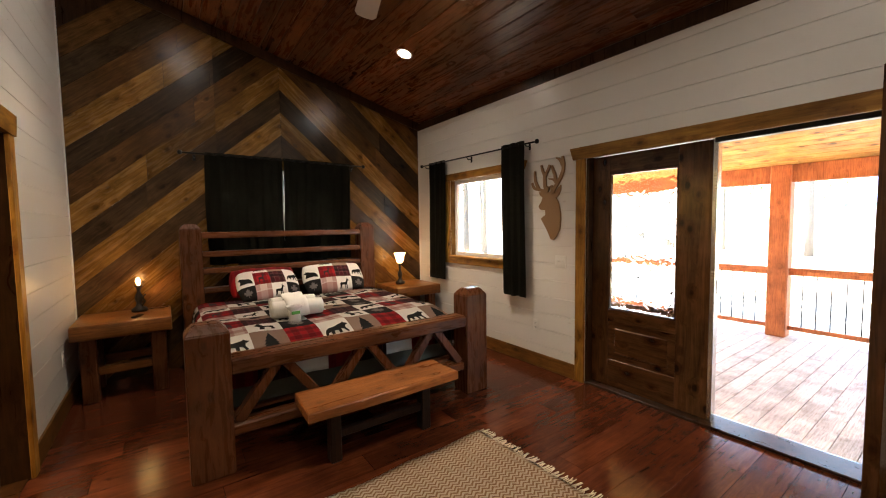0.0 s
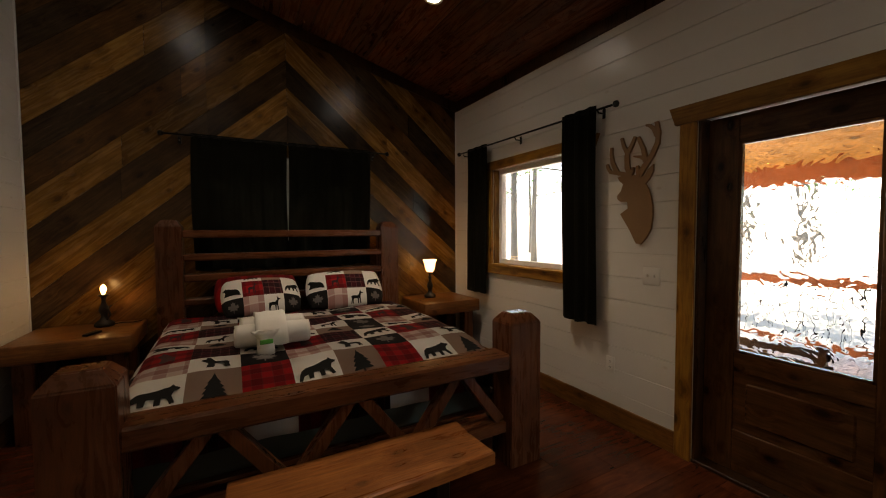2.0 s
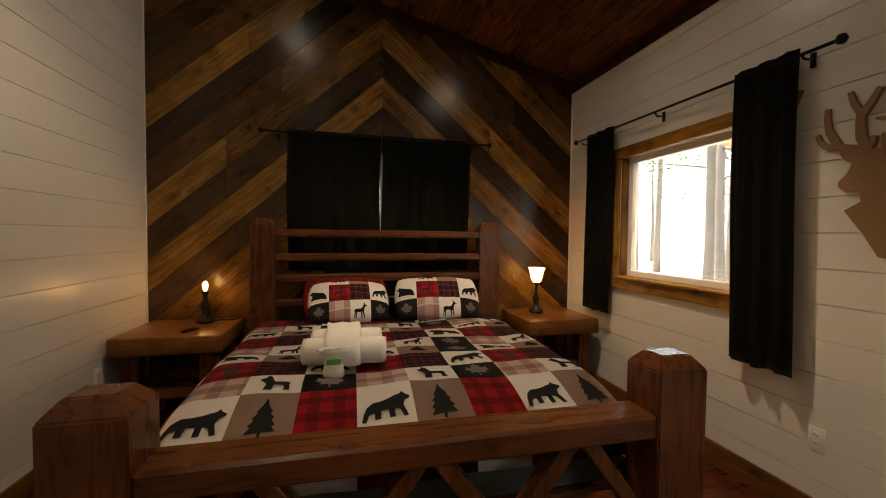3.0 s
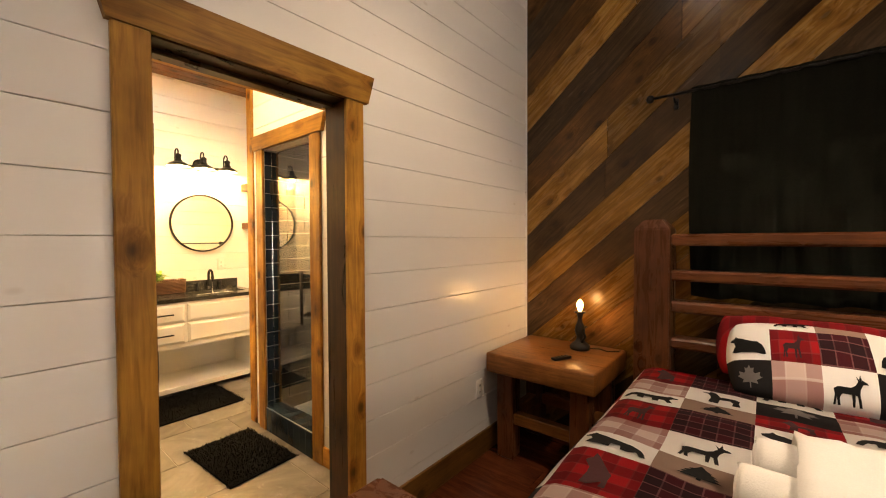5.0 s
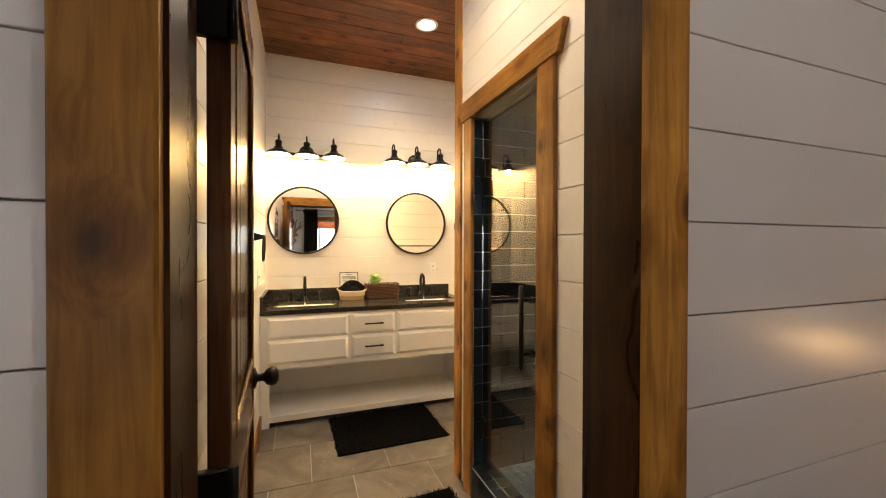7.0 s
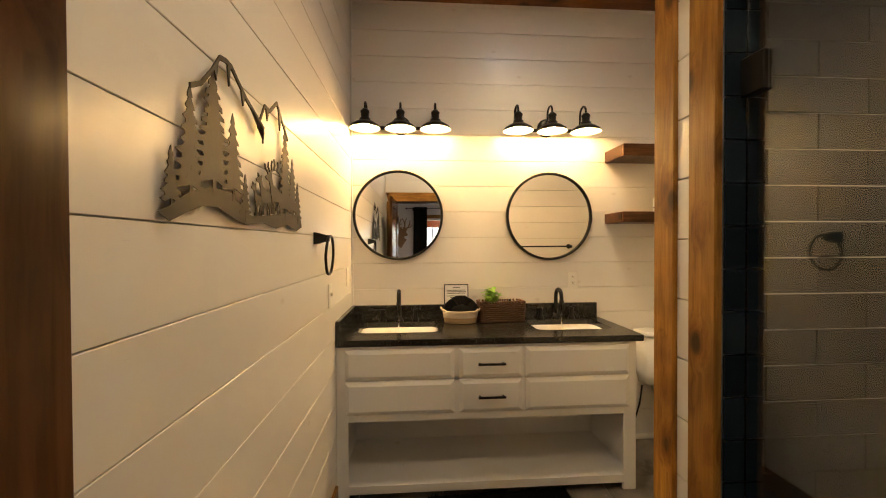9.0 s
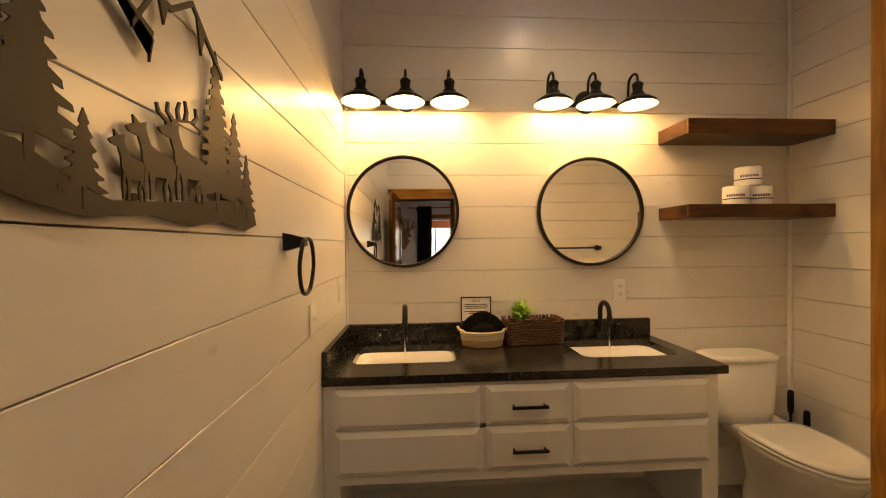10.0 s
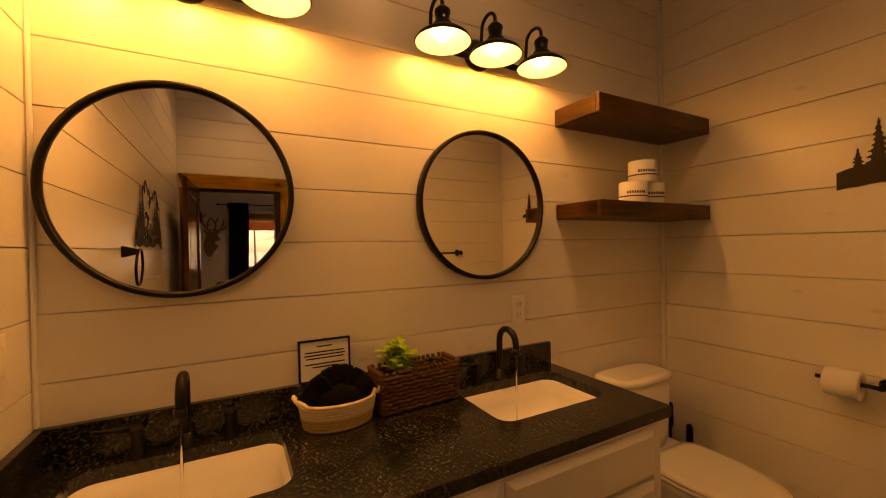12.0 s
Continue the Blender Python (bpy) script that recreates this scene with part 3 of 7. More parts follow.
def planks(name, x0, x1, y0, y1, z_at, width, thick, along, material, label, category):
    """Ceiling planks in one mesh; z_at gives the height of the lower face over x."""
    bm = bmesh.new()
    rnd = random.Random(len(name))
    if along == "y":
        n = max(1, round((x1 - x0) / width))
        for i in range(n):
            a, b = x0 + (x1 - x0) * i / n, x0 + (x1 - x0) * (i + 1) / n
            y = y0 - rnd.uniform(0, 2)
            while y < y1:
                e = y + rnd.uniform(2.2, 3.6)
                c0, c1 = max(y0, y), min(y1, e)
                y = e
                if c1 - c0 < 0.02:
                    continue
                g, c = 0.0015, 0.006
                q = [(a + g, z_at(a + g) + c), (a + g + c, z_at(a + g + c)), (b - g - c, z_at(b - g - c)), (b - g, z_at(b - g) + c), (b - g, z_at(b) + thick), (a + g, z_at(a) + thick)]
                lo = [bm.verts.new((u, c0 + g, v)) for u, v in q]
                hi = [bm.verts.new((u, c1 - g, v)) for u, v in q]
                bm.faces.new(lo)
                bm.faces.new(hi[::-1])
                for j in range(6):
                    bm.faces.new((lo[j], hi[j], hi[(j + 1) % 6], lo[(j + 1) % 6]))
    bmesh.ops.recalc_face_normals(bm, faces=bm.faces[:])
    return tagged(link(name, bm, material), label, category, "", "structure")


planks("ceiling", XL - 0.02, XW + 0.02, YBACK, YC + 0.02, ceil_z, 0.14, 0.03, "y", M["ceiling"], "sloped dark red-brown tongue and groove ceiling", "ceiling")
bm = box(XL - 0.3, YBACK - 0.2, 0, XW + 0.3, YC + 0.2, 0.05)
bm.transform(Matrix.Shear("YZ", 4, (0, 0)))
for v in bm.verts:
    v.co.z += ceil_z(v.co.x) + 0.032
tagged(link("roof_deck", bm, M["wallcore"]), "roof sheathing above the bedroom planks", "roof", "", "structure")
planks("ceiling_bath", XV, XPB + 0.01, YB, YA, lambda x: ZB, 0.135, 0.02, "y", M["bath_ceiling"], "warm brown plank ceiling of the bathroom", "ceiling")
tagged(link("ceiling_bath_top", box(XV - 0.2, YB - 0.2, ZB + 0.022, XPB, YA + 0.2, ZB + 0.07), M["wallcore"]), "board above the bathroom planks", "ceiling", "", "structure")

# floors: sub-floors and, further down, their pieces
floor = tagged(link("floor", box(XL - 0.1, YBACK, -0.12, XW + 0.16, YC + 0.1, -0.014), M["slot"]), "red-brown stained plank floor of the bedroom", "floor", "", "structure")
floor_bath = tagged(link("floor_bath", box(XV - 0.1, YB - 0.1, -0.12, XL - 0.1, YA + 0.1, -0.003), M["grout"]), "grey stone-look tile floor with pale grout", "floor", "", "structure")

# casings, jambs, baseboards


def run(name, x0, y0, z0, x1, y1, z1, material, label, bevel=0.004):
    return tagged(link(name, box(x0, y0, z0, x1, y1, z1, bevel), material), label, "trim", "", "structure")


def header(name, axis, face, side, a0, a1, z0, z1, proud, material, label):
    """A head casing whose ends flare outwards to the top."""
    out = [(a0 + 0.035, z0), (a1 - 0.035, z0), (a1, z1), (a0, z1)]
    b = slab(out, proud)
    if axis == "x":
        m = Matrix(((0, 0, side, face), (1, 0, 0, 0), (0, 1, 0, 0), (0, 0, 0, 1)))
    else:
        m = Matrix(((1, 0, 0, 0), (0, 0, side, face), (0, 1, 0, 0), (0, 0, 0, 1)))
    b.transform(m)
    bmesh.ops.recalc_face_normals(b, faces=b.faces[:])
    return tagged(link(name, b, material), label, "trim", "", "structure")


CF = 0.012
# bathroom doorway, bedroom side
run("casing_door_left", XL + CF, 2.42, 0, XL + CF + 0.022, 2.514, 2.0, M["trim"], "knotty honey-stained pine door casing")
run("casing_door_right", XL + CF, 3.202, 0, XL + CF + 0.022, 3.294, 2.0, M["trim"], "knotty honey-stained pine door casing")
header("casing_door_head", "x", XL + CF, 1, 2.375, 3.352, 2.0, 2.125, 0.028, M["trim_y"], "honey-stained pine head casing with flared ends")
run("jamb_door_left", XPB + 0.036, 2.48, 0, XL + CF + 0.004, 2.519, 2.015, M["jamb"], "dark stained door jamb")
run("jamb_door_rebate", XPB - 0.01, 2.48, 0, XPB + 0.036, 2.498, 2.015, M["jamb"], "dark stained rebate of the door jamb")
run("jamb_door_right", XPB + 0.036, 3.208, 0, XL + CF + 0.004, 3.249, 2.015, M["jamb"], "dark stained door jamb")
run("jamb_door_right_rebate", XPB - 0.01, 3.225, 0, XPB + 0.036, 3.249, 2.015, M["jamb"], "dark stained rebate of the door jamb")
run("jamb_door_head", XPB - 0.01, 2.519, 1.995, XL + CF + 0.004, 3.208, 2.015, M["jamb"], "dark stained door head jamb")
run("stop_door_head", XPB + 0.045, 2.519, 1.98, XPB + 0.085, 3.208, 1.995, M["jamb"], "dark stained door stop")
run("casing_bath_right", XPB - CF - 0.022, 3.249, 0, XPB - CF, 3.34, 2.0, M["trim"], "honey-stained pine door casing")
run("casing_bath_left", XPB - CF - 0.022, 2.397, 0, XPB - CF, 2.487, 2.0, M["trim"], "honey-stained pine door casing")
header("casing_bath_head", "x", XPB - CF, -1, 2.385, 3.39, 2.0, 2.125, 0.028, M["trim_y"], "honey-stained pine head casing with flared ends")
run("threshold", XPB + 0.036, 2.519, 0.0, XL, 3.208, 0.008, M["jamb"], "dark stained doorway threshold")
# deck doors
run("casing_deck_left", XW - CF - 0.022, 2.09, 0, XW - CF, 2.185, 2.02, M["trim"], "knotty honey-stained pine door casing")
run("casing_deck_right", XW - CF - 0.022, 0.135, 0, XW - CF, 0.235, 2.02, M["trim"], "knotty honey-stained pine door casing")
header("casing_deck_head", "x", XW - CF, -1, 0.08, 2.245, 2.02, 2.125, 0.028, M["trim_y"], "honey-stained pine head casing with flared ends")
run("jamb_deck_left", XW - CF, 2.07, 0, XW + 0.16, 2.09, 2.045, M["jamb"], "dark stained door jamb")
run("jamb_deck_right", XW - CF, 0.235, 0, XW + 0.16, 0.255, 2.045, M["jamb"], "dark stained door jamb")
run("jamb_deck_head", XW - CF, 0.255, 2.03, XW + 0.16, 2.07, 2.045, M["vinyl"], "white weather-stripped head jamb")
run("head_track", XW + 0.03, 0.255, 1.995, XW + 0.10, 1.12, 2.03, M["black"], "dark rubber door head seal")
run("sill_deck", XW - 0.02, 0.235, -0.002, XW + 0.20, 2.09, 0.022, M["jamb"], "dark door sill with metal edge")
run("sill_deck_edge", XW + 0.20, 0.235, -0.01, XW + 0.222, 2.09, 0.016, M["chrome"], "metal edge of the deck door sill")
# side window
run("casing_win_left", XW - CF - 0.022, 4.10, 0.96, XW - CF, 4.215, 2.02, M["trim"], "honey-stained pine window casing")
run("casing_win_right", XW - CF - 0.022, 2.86, 0.96, XW - CF, 2.95, 2.02, M["trim"], "honey-stained pine window casing")
header("casing_win_head", "x", XW - CF, -1, 2.775, 4.275, 2.02, 2.105, 0.028, M["trim_y"], "honey-stained pine window head casing")
run("casing_win_sill", XW - CF - 0.024, 2.95, 0.96, XW - CF, 4.10, 1.045, M["trim_y"], "honey-stained pine window apron")
run("sill_win", XW - CF - 0.045, 2.95, 1.045, XW + 0.10, 4.10, 1.062, M["trim_y"], "honey-stained pine window sill")
run("reveal_win_left", XW - CF, 4.082, 1.062, XW + 0.10, 4.10, 2.02, M["trim"], "honey-stained pine window reveal")
run("reveal_win_right", XW - CF, 2.95, 1.062, XW + 0.10, 2.968, 2.02, M["trim"], "honey-stained pine window reveal")
# shower door casing and wall corner
run("casing_shower_left", -2.198, YS - CF - 0.02, 0, -2.103, YS - CF, 2.05, M["trim"], "honey-stained pine shower casing")
run("casing_shower_right", -1.487, YS - CF - 0.02, 0, -1.378, YS - CF, 2.05, M["trim"], "honey-stained pine shower casing")
header("casing_shower_head", "y", YS - CF, -1, -2.262, -1.315, 2.05, 2.155, 0.026, M["trim_x"], "honey-stained pine shower head casing")
run("corner_post", XP + 0.006, YS - CF - 0.012, 0, -2.265, YS + 0.03, ZB, M["trim"], "full-height honey pine corner board")
run("corner_post_side", XP - 0.014, YS + 0.03, 0, XP + 0.014, YSB + 0.02, ZB, M["trim"], "full-height honey pine corner board")
# baseboards and corner beads
run("baseboard_west", XL + CF, 3.294, 0, XL + CF + 0.016, YC, 0.15, M["base_y"], "dark honey pine baseboard")
run("casing_closet", XL + CF, 2.073, 0, XL + CF + 0.022, 2.164, 2.0, M["trim"], "knotty honey-stained pine casing")
run("baseboard_west_near", XL + CF, 2.164, 0, XL + CF + 0.016, 2.42, 0.15, M["base_y"], "dark honey pine baseboard")
run("baseboard_east", XW - CF - 0.016, 2.185, 0, XW - CF, YC, 0.14, M["base_y"], "dark honey pine baseboard")
run("baseboard_east_near", XW - CF - 0.016, YBACK, 0, XW - CF, 0.135, 0.14, M["base_y"], "dark honey pine baseboard")
run("baseboard_art", -3.3, YB + CF, 0, XPB - CF, YB + CF + 0.016, 0.12, M["trim_x"], "honey pine baseboard")
run("baseboard_alcove", XV + 0.02, YA - CF - 0.016, 0, XP, YA - CF, 0.12, M["trim_x"], "honey pine baseboard")
run("baseboard_shower", -1.378, YS - CF - 0.016, 0, XPB - CF, YS - CF, 0.12, M["trim_x"], "honey pine baseboard")
run("corner_bead_west", XL + CF, YC - 0.014, 0.15, XL + CF + 0.012, YC - 0.001, ZL - 0.01, M["cabinet"], "white corner bead")
run("corner_bead_east", XW - CF - 0.012, YC - 0.014, 0.14, XW - CF, YC - 0.001, ZW - 0.01, M["cabinet"], "white corner bead")
run("corner_bead_vanity", XV + CF, YB + CF, 0.98, XV + CF + 0.012, YB + CF + 0.012, ZB, M["cabinet"], "white corner bead")
run("corner_bead_alcove", XV + CF, YA - CF - 0.022, 0.0, XV + CF + 0.02, YA - CF, ZB, M["cabinet"], "white corner bead")
# crown boards under the bedroom ceiling
run("crown_east", XW - CF - 0.018, YBACK, ZW - 0.105, XW - CF, YC, ZW - 0.01, M["jamb"], "dark stained crown board")
b = box(XL + 0.02, YC - 0.03, -0.11, XW - 0.03, YC - 0.012, 0.0, 0.003)
for v in b.verts:
    v.co.z += ceil_z(v.co.x) - 0.004
tagged(link("crown_north", b, M["jamb"]), "dark stained crown board along the slope", "trim", "", "structure")

# shiplap boards
shiplap(wall_west, "x", XL, 1, YBACK, YC, 0.0, ZL, [DOOR_H], 1.404, 0.1715)
shiplap(wall_west, "x", XPB, -1, YB, YS, 0.0, ZB, [DOOR_H], 1.445, 0.172)
shiplap(wall_east, "x", XW, -1, YBACK, YC, 0.0, ZW, [DECK_H, WIN_H], 1.405, 0.168)
shiplap(wall_vanity, "x", XV, 1, YB, YA, 0.0, ZB, [], 1.434, 0.1735)
shiplap(wall_art, "y", YB, 1, XV, XPB, 0.0, ZB, [], 1.427, 0.1765)
shiplap(wall_alcove, "y", YA, -1, XV, XP, 0.0, ZB, [], 1.44, 0.18)
shiplap(wall_shower, "y", YS, -1, XP, XPB, 0.0, ZB, [SHOWER_H], 1.399, 0.1645)
shiplap(wall_alcove_side, "x", XP, -1, YSB + 0.02, YA, 0.0, ZB, [], 1.445, 0.172)

# chevron boards on the gable wall
CX, CZ, RISE, STEP = 1.166, 2.788, 0.878, 0.26
TONES = {3: "mid_board", 5: "gold_board", 4: "dark_board", 6: "mid_board", 7: "dark_board", 8: "mid_board", -3: "mid_board", -6: "mid_board"}
rc = random.Random(5)


def clip_poly(poly, fn):
    """Keeps the part of a convex polygon where fn is positive."""
    out = []
    for i in range(len(poly)):
        p, q = poly[i], poly[(i + 1) % len(poly)]
        a, b_ = fn(p), fn(q)
        if a >= 0:
            out.append(p)
        if (a >= 0) != (b_ >= 0):
            t_ = a / (a - b_)
            out.append((p[0] + t_ * (q[0] - p[0]), p[1] + t_ * (q[1] - p[1])))
    return out


for s in (-1, 1):
    lim = XL + 0.004 if s < 0 else XW - 0.004
    for k in range(-12, 9):
        c1 = CZ + STEP * k - 0.0015
        c0 = c1 - STEP + 0.003
        reach = abs(lim - CX)
        cuts = [0.0, reach] if k in (0, -1) else [0.0, reach * rc.uniform(0.35, 0.7), reach]
        for d0, d1 in zip(cuts, cuts[1:]):
            d0, d1 = d0 + 0.0015, d1 - 0.0015
            quad = [(d0, c0 - RISE * d0), (d1, c0 - RISE * d1), (d1, c1 - RISE * d1), (d0, c1 - RISE * d0)]
            quad = clip_poly(quad, lambda p: p[1] - 0.0)
            if len(quad) >= 3:
                quad = clip_poly(quad, lambda p: ceil_z(CX + s * p[0]) - p[1])
            pieces = []
            if len(quad) >= 3:
                u0, u1, v0, v1 = (BEDWIN_H[0] - CX) * s, (BEDWIN_H[1] - CX) * s, BEDWIN_H[2], BEDWIN_H[3]
                e = max(u0, u1)
                for rule in ((lambda p: p[0] - e,), (lambda p: e - p[0], lambda p: p[1] - v1), (lambda p: e - p[0], lambda p: v0 - p[1])):
                    q_ = quad
                    for fn in rule:
                        if len(q_) >= 3:
                            q_ = clip_poly(q_, fn)
                    if len(q_) >= 3:
                        pieces.append(q_)
            for poly in pieces:
                ox = sum(p[0] for p in poly) / len(poly)
                oz = sum(p[1] for p in poly) / len(poly)
                ang = math.atan(RISE)
                # local axes: x along the board, y up across it, z out of the wall
                ca, sa = math.cos(ang), math.sin(ang)
                loc = [((p[0] - ox) * ca - (p[1] - oz) * sa, (p[0] - ox) * sa + (p[1] - oz) * ca) for p in poly]
                cl, area = [], 0.0
                for p in loc:
                    if not cl or math.hypot(p[0] - cl[-1][0], p[1] - cl[-1][1]) > 0.002:
                        cl.append(p)
                for i in range(len(cl)):
                    area += cl[i][0] * cl[(i + 1) % len(cl)][1] - cl[(i + 1) % len(cl)][0] * cl[i][1]
                if len(cl) < 3 or abs(area) < 0.004:
                    continue
                b = slab(cl, 0.018 + rc.uniform(0, 0.004))
                m = Matrix(((s * ca, s * sa, 0, CX + s * ox), (0, 0, -1, YC + 0.02), (-sa, ca, 0, oz), (0, 0, 0, 1)))
                ob = link("chevron_board", b, M[TONES.get(k, "gold_board" if k % 2 == 0 else "dark_board")], wall_north)
                ob.matrix_basis = m

# ================= bedroom =================


def timber(x0, y0, z0, x1, y1, z1, cut=0.012):
    return box(x0, y0, z0, x1, y1, z1, cut)


def post(x0, y0, x1, y1, h, top=0.055):
    """A square post whose top is cut back on all four sides."""
    b = bmesh.new()
    rings = []
    for z, g in ((0, 0), (h - top, 0), (h, top * 0.8)):
        rings.append([b.verts.new(p) for p in ((x0 + g, y0 + g, z), (x1 - g, y0 + g, z), (x1 - g, y1 - g, z), (x0 + g, y1 - g, z))])
    b.faces.new(rings[0][::-1])
    b.faces.new(rings[-1])
    for lo, hi in zip(rings, rings[1:]):
        for i in range(4):
            b.faces.new((lo[i], lo[(i + 1) % 4], hi[(i + 1) % 4], hi[i]))
    bmesh.ops.bevel(b, geom=b.edges[:], offset=0.006, segments=2, affect="EDGES")
    return b


def strut(a, c, w, d):
    """A square-sawn brace from a to c, w wide in the panel's plane and d deep along y."""
    a, c = Vector(a), Vector(c)
    u = (c - a).normalized()
    n = Vector((-u.z, 0, u.x)) * w / 2
    y = Vector((0, d / 2, 0))
    b = bmesh.new()
    lo = [b.verts.new(a + s * n + t_ * y) for s, t_ in ((-1, -1), (1, -1), (1, 1), (-1, 1))]
    hi = [b.verts.new(c + s * n + t_ * y) for s, t_ in ((-1, -1), (1, -1), (1, 1), (-1, 1))]
    b.faces.new(lo[::-1])
    b.faces.new(hi)
    for i in range(4):
        b.faces.new((lo[i], lo[(i + 1) % 4], hi[(i + 1) % 4], hi[i]))
    bmesh.ops.recalc_face_normals(b, faces=b.faces[:])
    bmesh.ops.bevel(b, geom=b.edges[:], offset=0.004, segments=1, affect="EDGES")
    return b


# bed frame (local origin on the floor at the middle of the foot end)
BX, BY = 1.147, 2.55
bed = thing("bed_frame", BX, BY, 0, "rustic king bed frame of reddish stained timbers", "bed")
for x0 in (0.06, 2.055):
    part("foot_post", post(x0 - BX, -0.005, x0 + 0.225 - BX, 0.185, 0.905), M["bed"], bed)
for x0 in (0.12, 2.015):
    part("head_post", post(x0 - BX, 2.06, x0 + 0.185 - BX, 2.24, 1.50), M["bed"], bed)
part("foot_rail", timber(0.28 - BX, 0.005, 0.585, 2.06 - BX, 0.165, 0.682), M["bed_x"], bed)
part("lower_rail", timber(0.28 - BX, 0.035, 0.20, 2.06 - BX, 0.155, 0.272), M["bed_x"], bed)
xs = [0.285 - BX + i * (2.055 - 0.285) / 6 for i in range(7)]
for i in range(6):
    lo, hi = (xs[i], xs[i + 1]) if i % 2 == 0 else (xs[i + 1], xs[i])
    d = 0.03 if i % 2 == 0 else -0.03
    part("brace", strut((lo + d, 0.09, 0.275), (hi - d, 0.09, 0.583), 0.06, 0.07), M["bed"], bed)
for z0, z1 in ((1.35, 1.415), (1.157, 1.215), (0.98, 1.045), (0.78, 0.84)):
    part("head_rail", timber(0.30 - BX, 2.08, z0, 2.02 - BX, 2.20, z1), M["bed_x"], bed)
for x0 in (0.12, 2.08):
    part("side_rail", timber(x0 - BX, 0.18, 0.20, x0 + 0.075 - BX, 2.07, 0.36), M["bed_x"], bed)
part("slat_board", timber(0.19 - BX, 0.2, 0.27, 2.09 - BX, 2.05, 0.29, 0.002), M["bed_x"], bed)

tagged(link("box_spring", box(0.215, 2.77, 0.292, 2.08, 4.59, 0.46, 0.03, 3), M["sheet"]), "grey-green fabric box spring on the bed frame", "box spring")
tagged(link("mattress", box(0.225, 2.80, 0.462, 2.07, 4.59, 0.62, 0.05, 3), M["q_white"]), "thick white mattress on the box spring", "mattress")

# comforter: s runs across the bed, t from the foot edge towards the head
HALF, RS, TOPZ, FOOT, HEAD = 0.86, 0.10, 0.715, 2.755, 4.42


def fold(a, half, r):
    g = abs(a)
    if g <= half:
        return a, 0.0
    ang = (g - half) / r
    sg = 1 if a > 0 else -1
    if ang < math.pi / 2:
        return sg * (half + r * math.sin(ang)), r * (1 - math.cos(ang))
    return sg * (half + r + 0.03 * min(1, (ang - math.pi / 2) / 3)), r + (g - half - r * math.pi / 2)


def quilt_at(s, t_, lift=0.0):
    x, dx = fold(s, HALF, RS)
    if t_ >= 0:
        y, dy = FOOT + t_, 0.075 * math.exp(-(t_ / 0.16) ** 1.5)
    else:
        y, dy = FOOT - 0.015 * math.sin(min(1, -t_ / 0.1) * math.pi / 2), 0.075 - t_
    n1 = noise.noise(Vector((s * 2.2, t_ * 2.2, 3.1))) * 0.018
    n2 = noise.noise(Vector((s * 7.0, t_ * 5.0, 8.7))) * 0.009 + 0.014 * max(0.0, noise.noise(Vector((s * 2.0, t_ * 11.0, 5.3)))) * min(1.0, max(0.0, t_ - 0.9) * 3)
    ruffle = noise.noise(Vector((0.0, t_ * 6.0, s))) * 0.03 * min(1, dx / 0.2)
    edge = 0.012 * math.sin(t_ * 9 + s) if t_ < 0 else 0
    return Vector((BX + x + math.copysign(ruffle, s) * 0.6, y + edge, TOPZ - dx - dy + (n1 + n2) * (1 if dx < 0.05 else 0.3) + lift))


CELL, S0 = 0.233, -1.16
ROWS_T = [-0.20, -0.03, 0.27, 0.445, 0.67, 0.80, 0.97, 1.19, 1.31, 1.47, HEAD - FOOT]
# patches repeat in threes across the bed: W white, B bear, E deer, T pine on tan, D dark leaf, R red, K dark plaid, L pale plaid
PATCH = ["WRK", "RBT", "DLE", "BRK", "DBT", "DLE", "BRK", "RBT", "DLE", "BRK"]
QM = {"W": 0, "B": 0, "E": 0, "T": 1, "D": 2, "R": 3, "K": 4, "L": 5}


def patch_at(s, t_):
    row = 0
    while row < len(PATCH) - 1 and t_ >= ROWS_T[row + 1]:
        row += 1
    col = math.floor((s - S0) / CELL)
    return PATCH[row][col % 3], row, col


ss = sorted({round(S0 + CELL * k / 6, 5) for k in range(-2, 63)})
tt = []
for a, c in zip(ROWS_T, ROWS_T[1:]):
    n = max(2, round((c - a) / 0.04))
    tt += [a + (c - a) * i / n for i in range(n)]
tt.append(ROWS_T[-1])
ss = [s for s in ss if -1.28 <= s <= 1.28]
bm = bmesh.new()
grid = [[bm.verts.new(quilt_at(s, t_)) for s in ss] for t_ in tt]
for j in range(len(tt) - 1):
    for i in range(len(ss) - 1):
        f = bm.faces.new((grid[j][i], grid[j][i + 1], grid[j + 1][i + 1], grid[j + 1][i]))
        f.smooth = True
        f.material_index = QM[patch_at((ss[i] + ss[i + 1]) / 2, (tt[j] + tt[j + 1]) / 2)[0]]
bmesh.ops.solidify(bm, geom=bm.faces[:], thickness=0.012)
comforter = tagged(link("comforter", bm, [M[k] for k in ("q_white", "q_tan", "q_dark", "q_red", "q_plaid", "q_light")]), "red, black, tan and white patchwork comforter with bears and pines", "comforter")

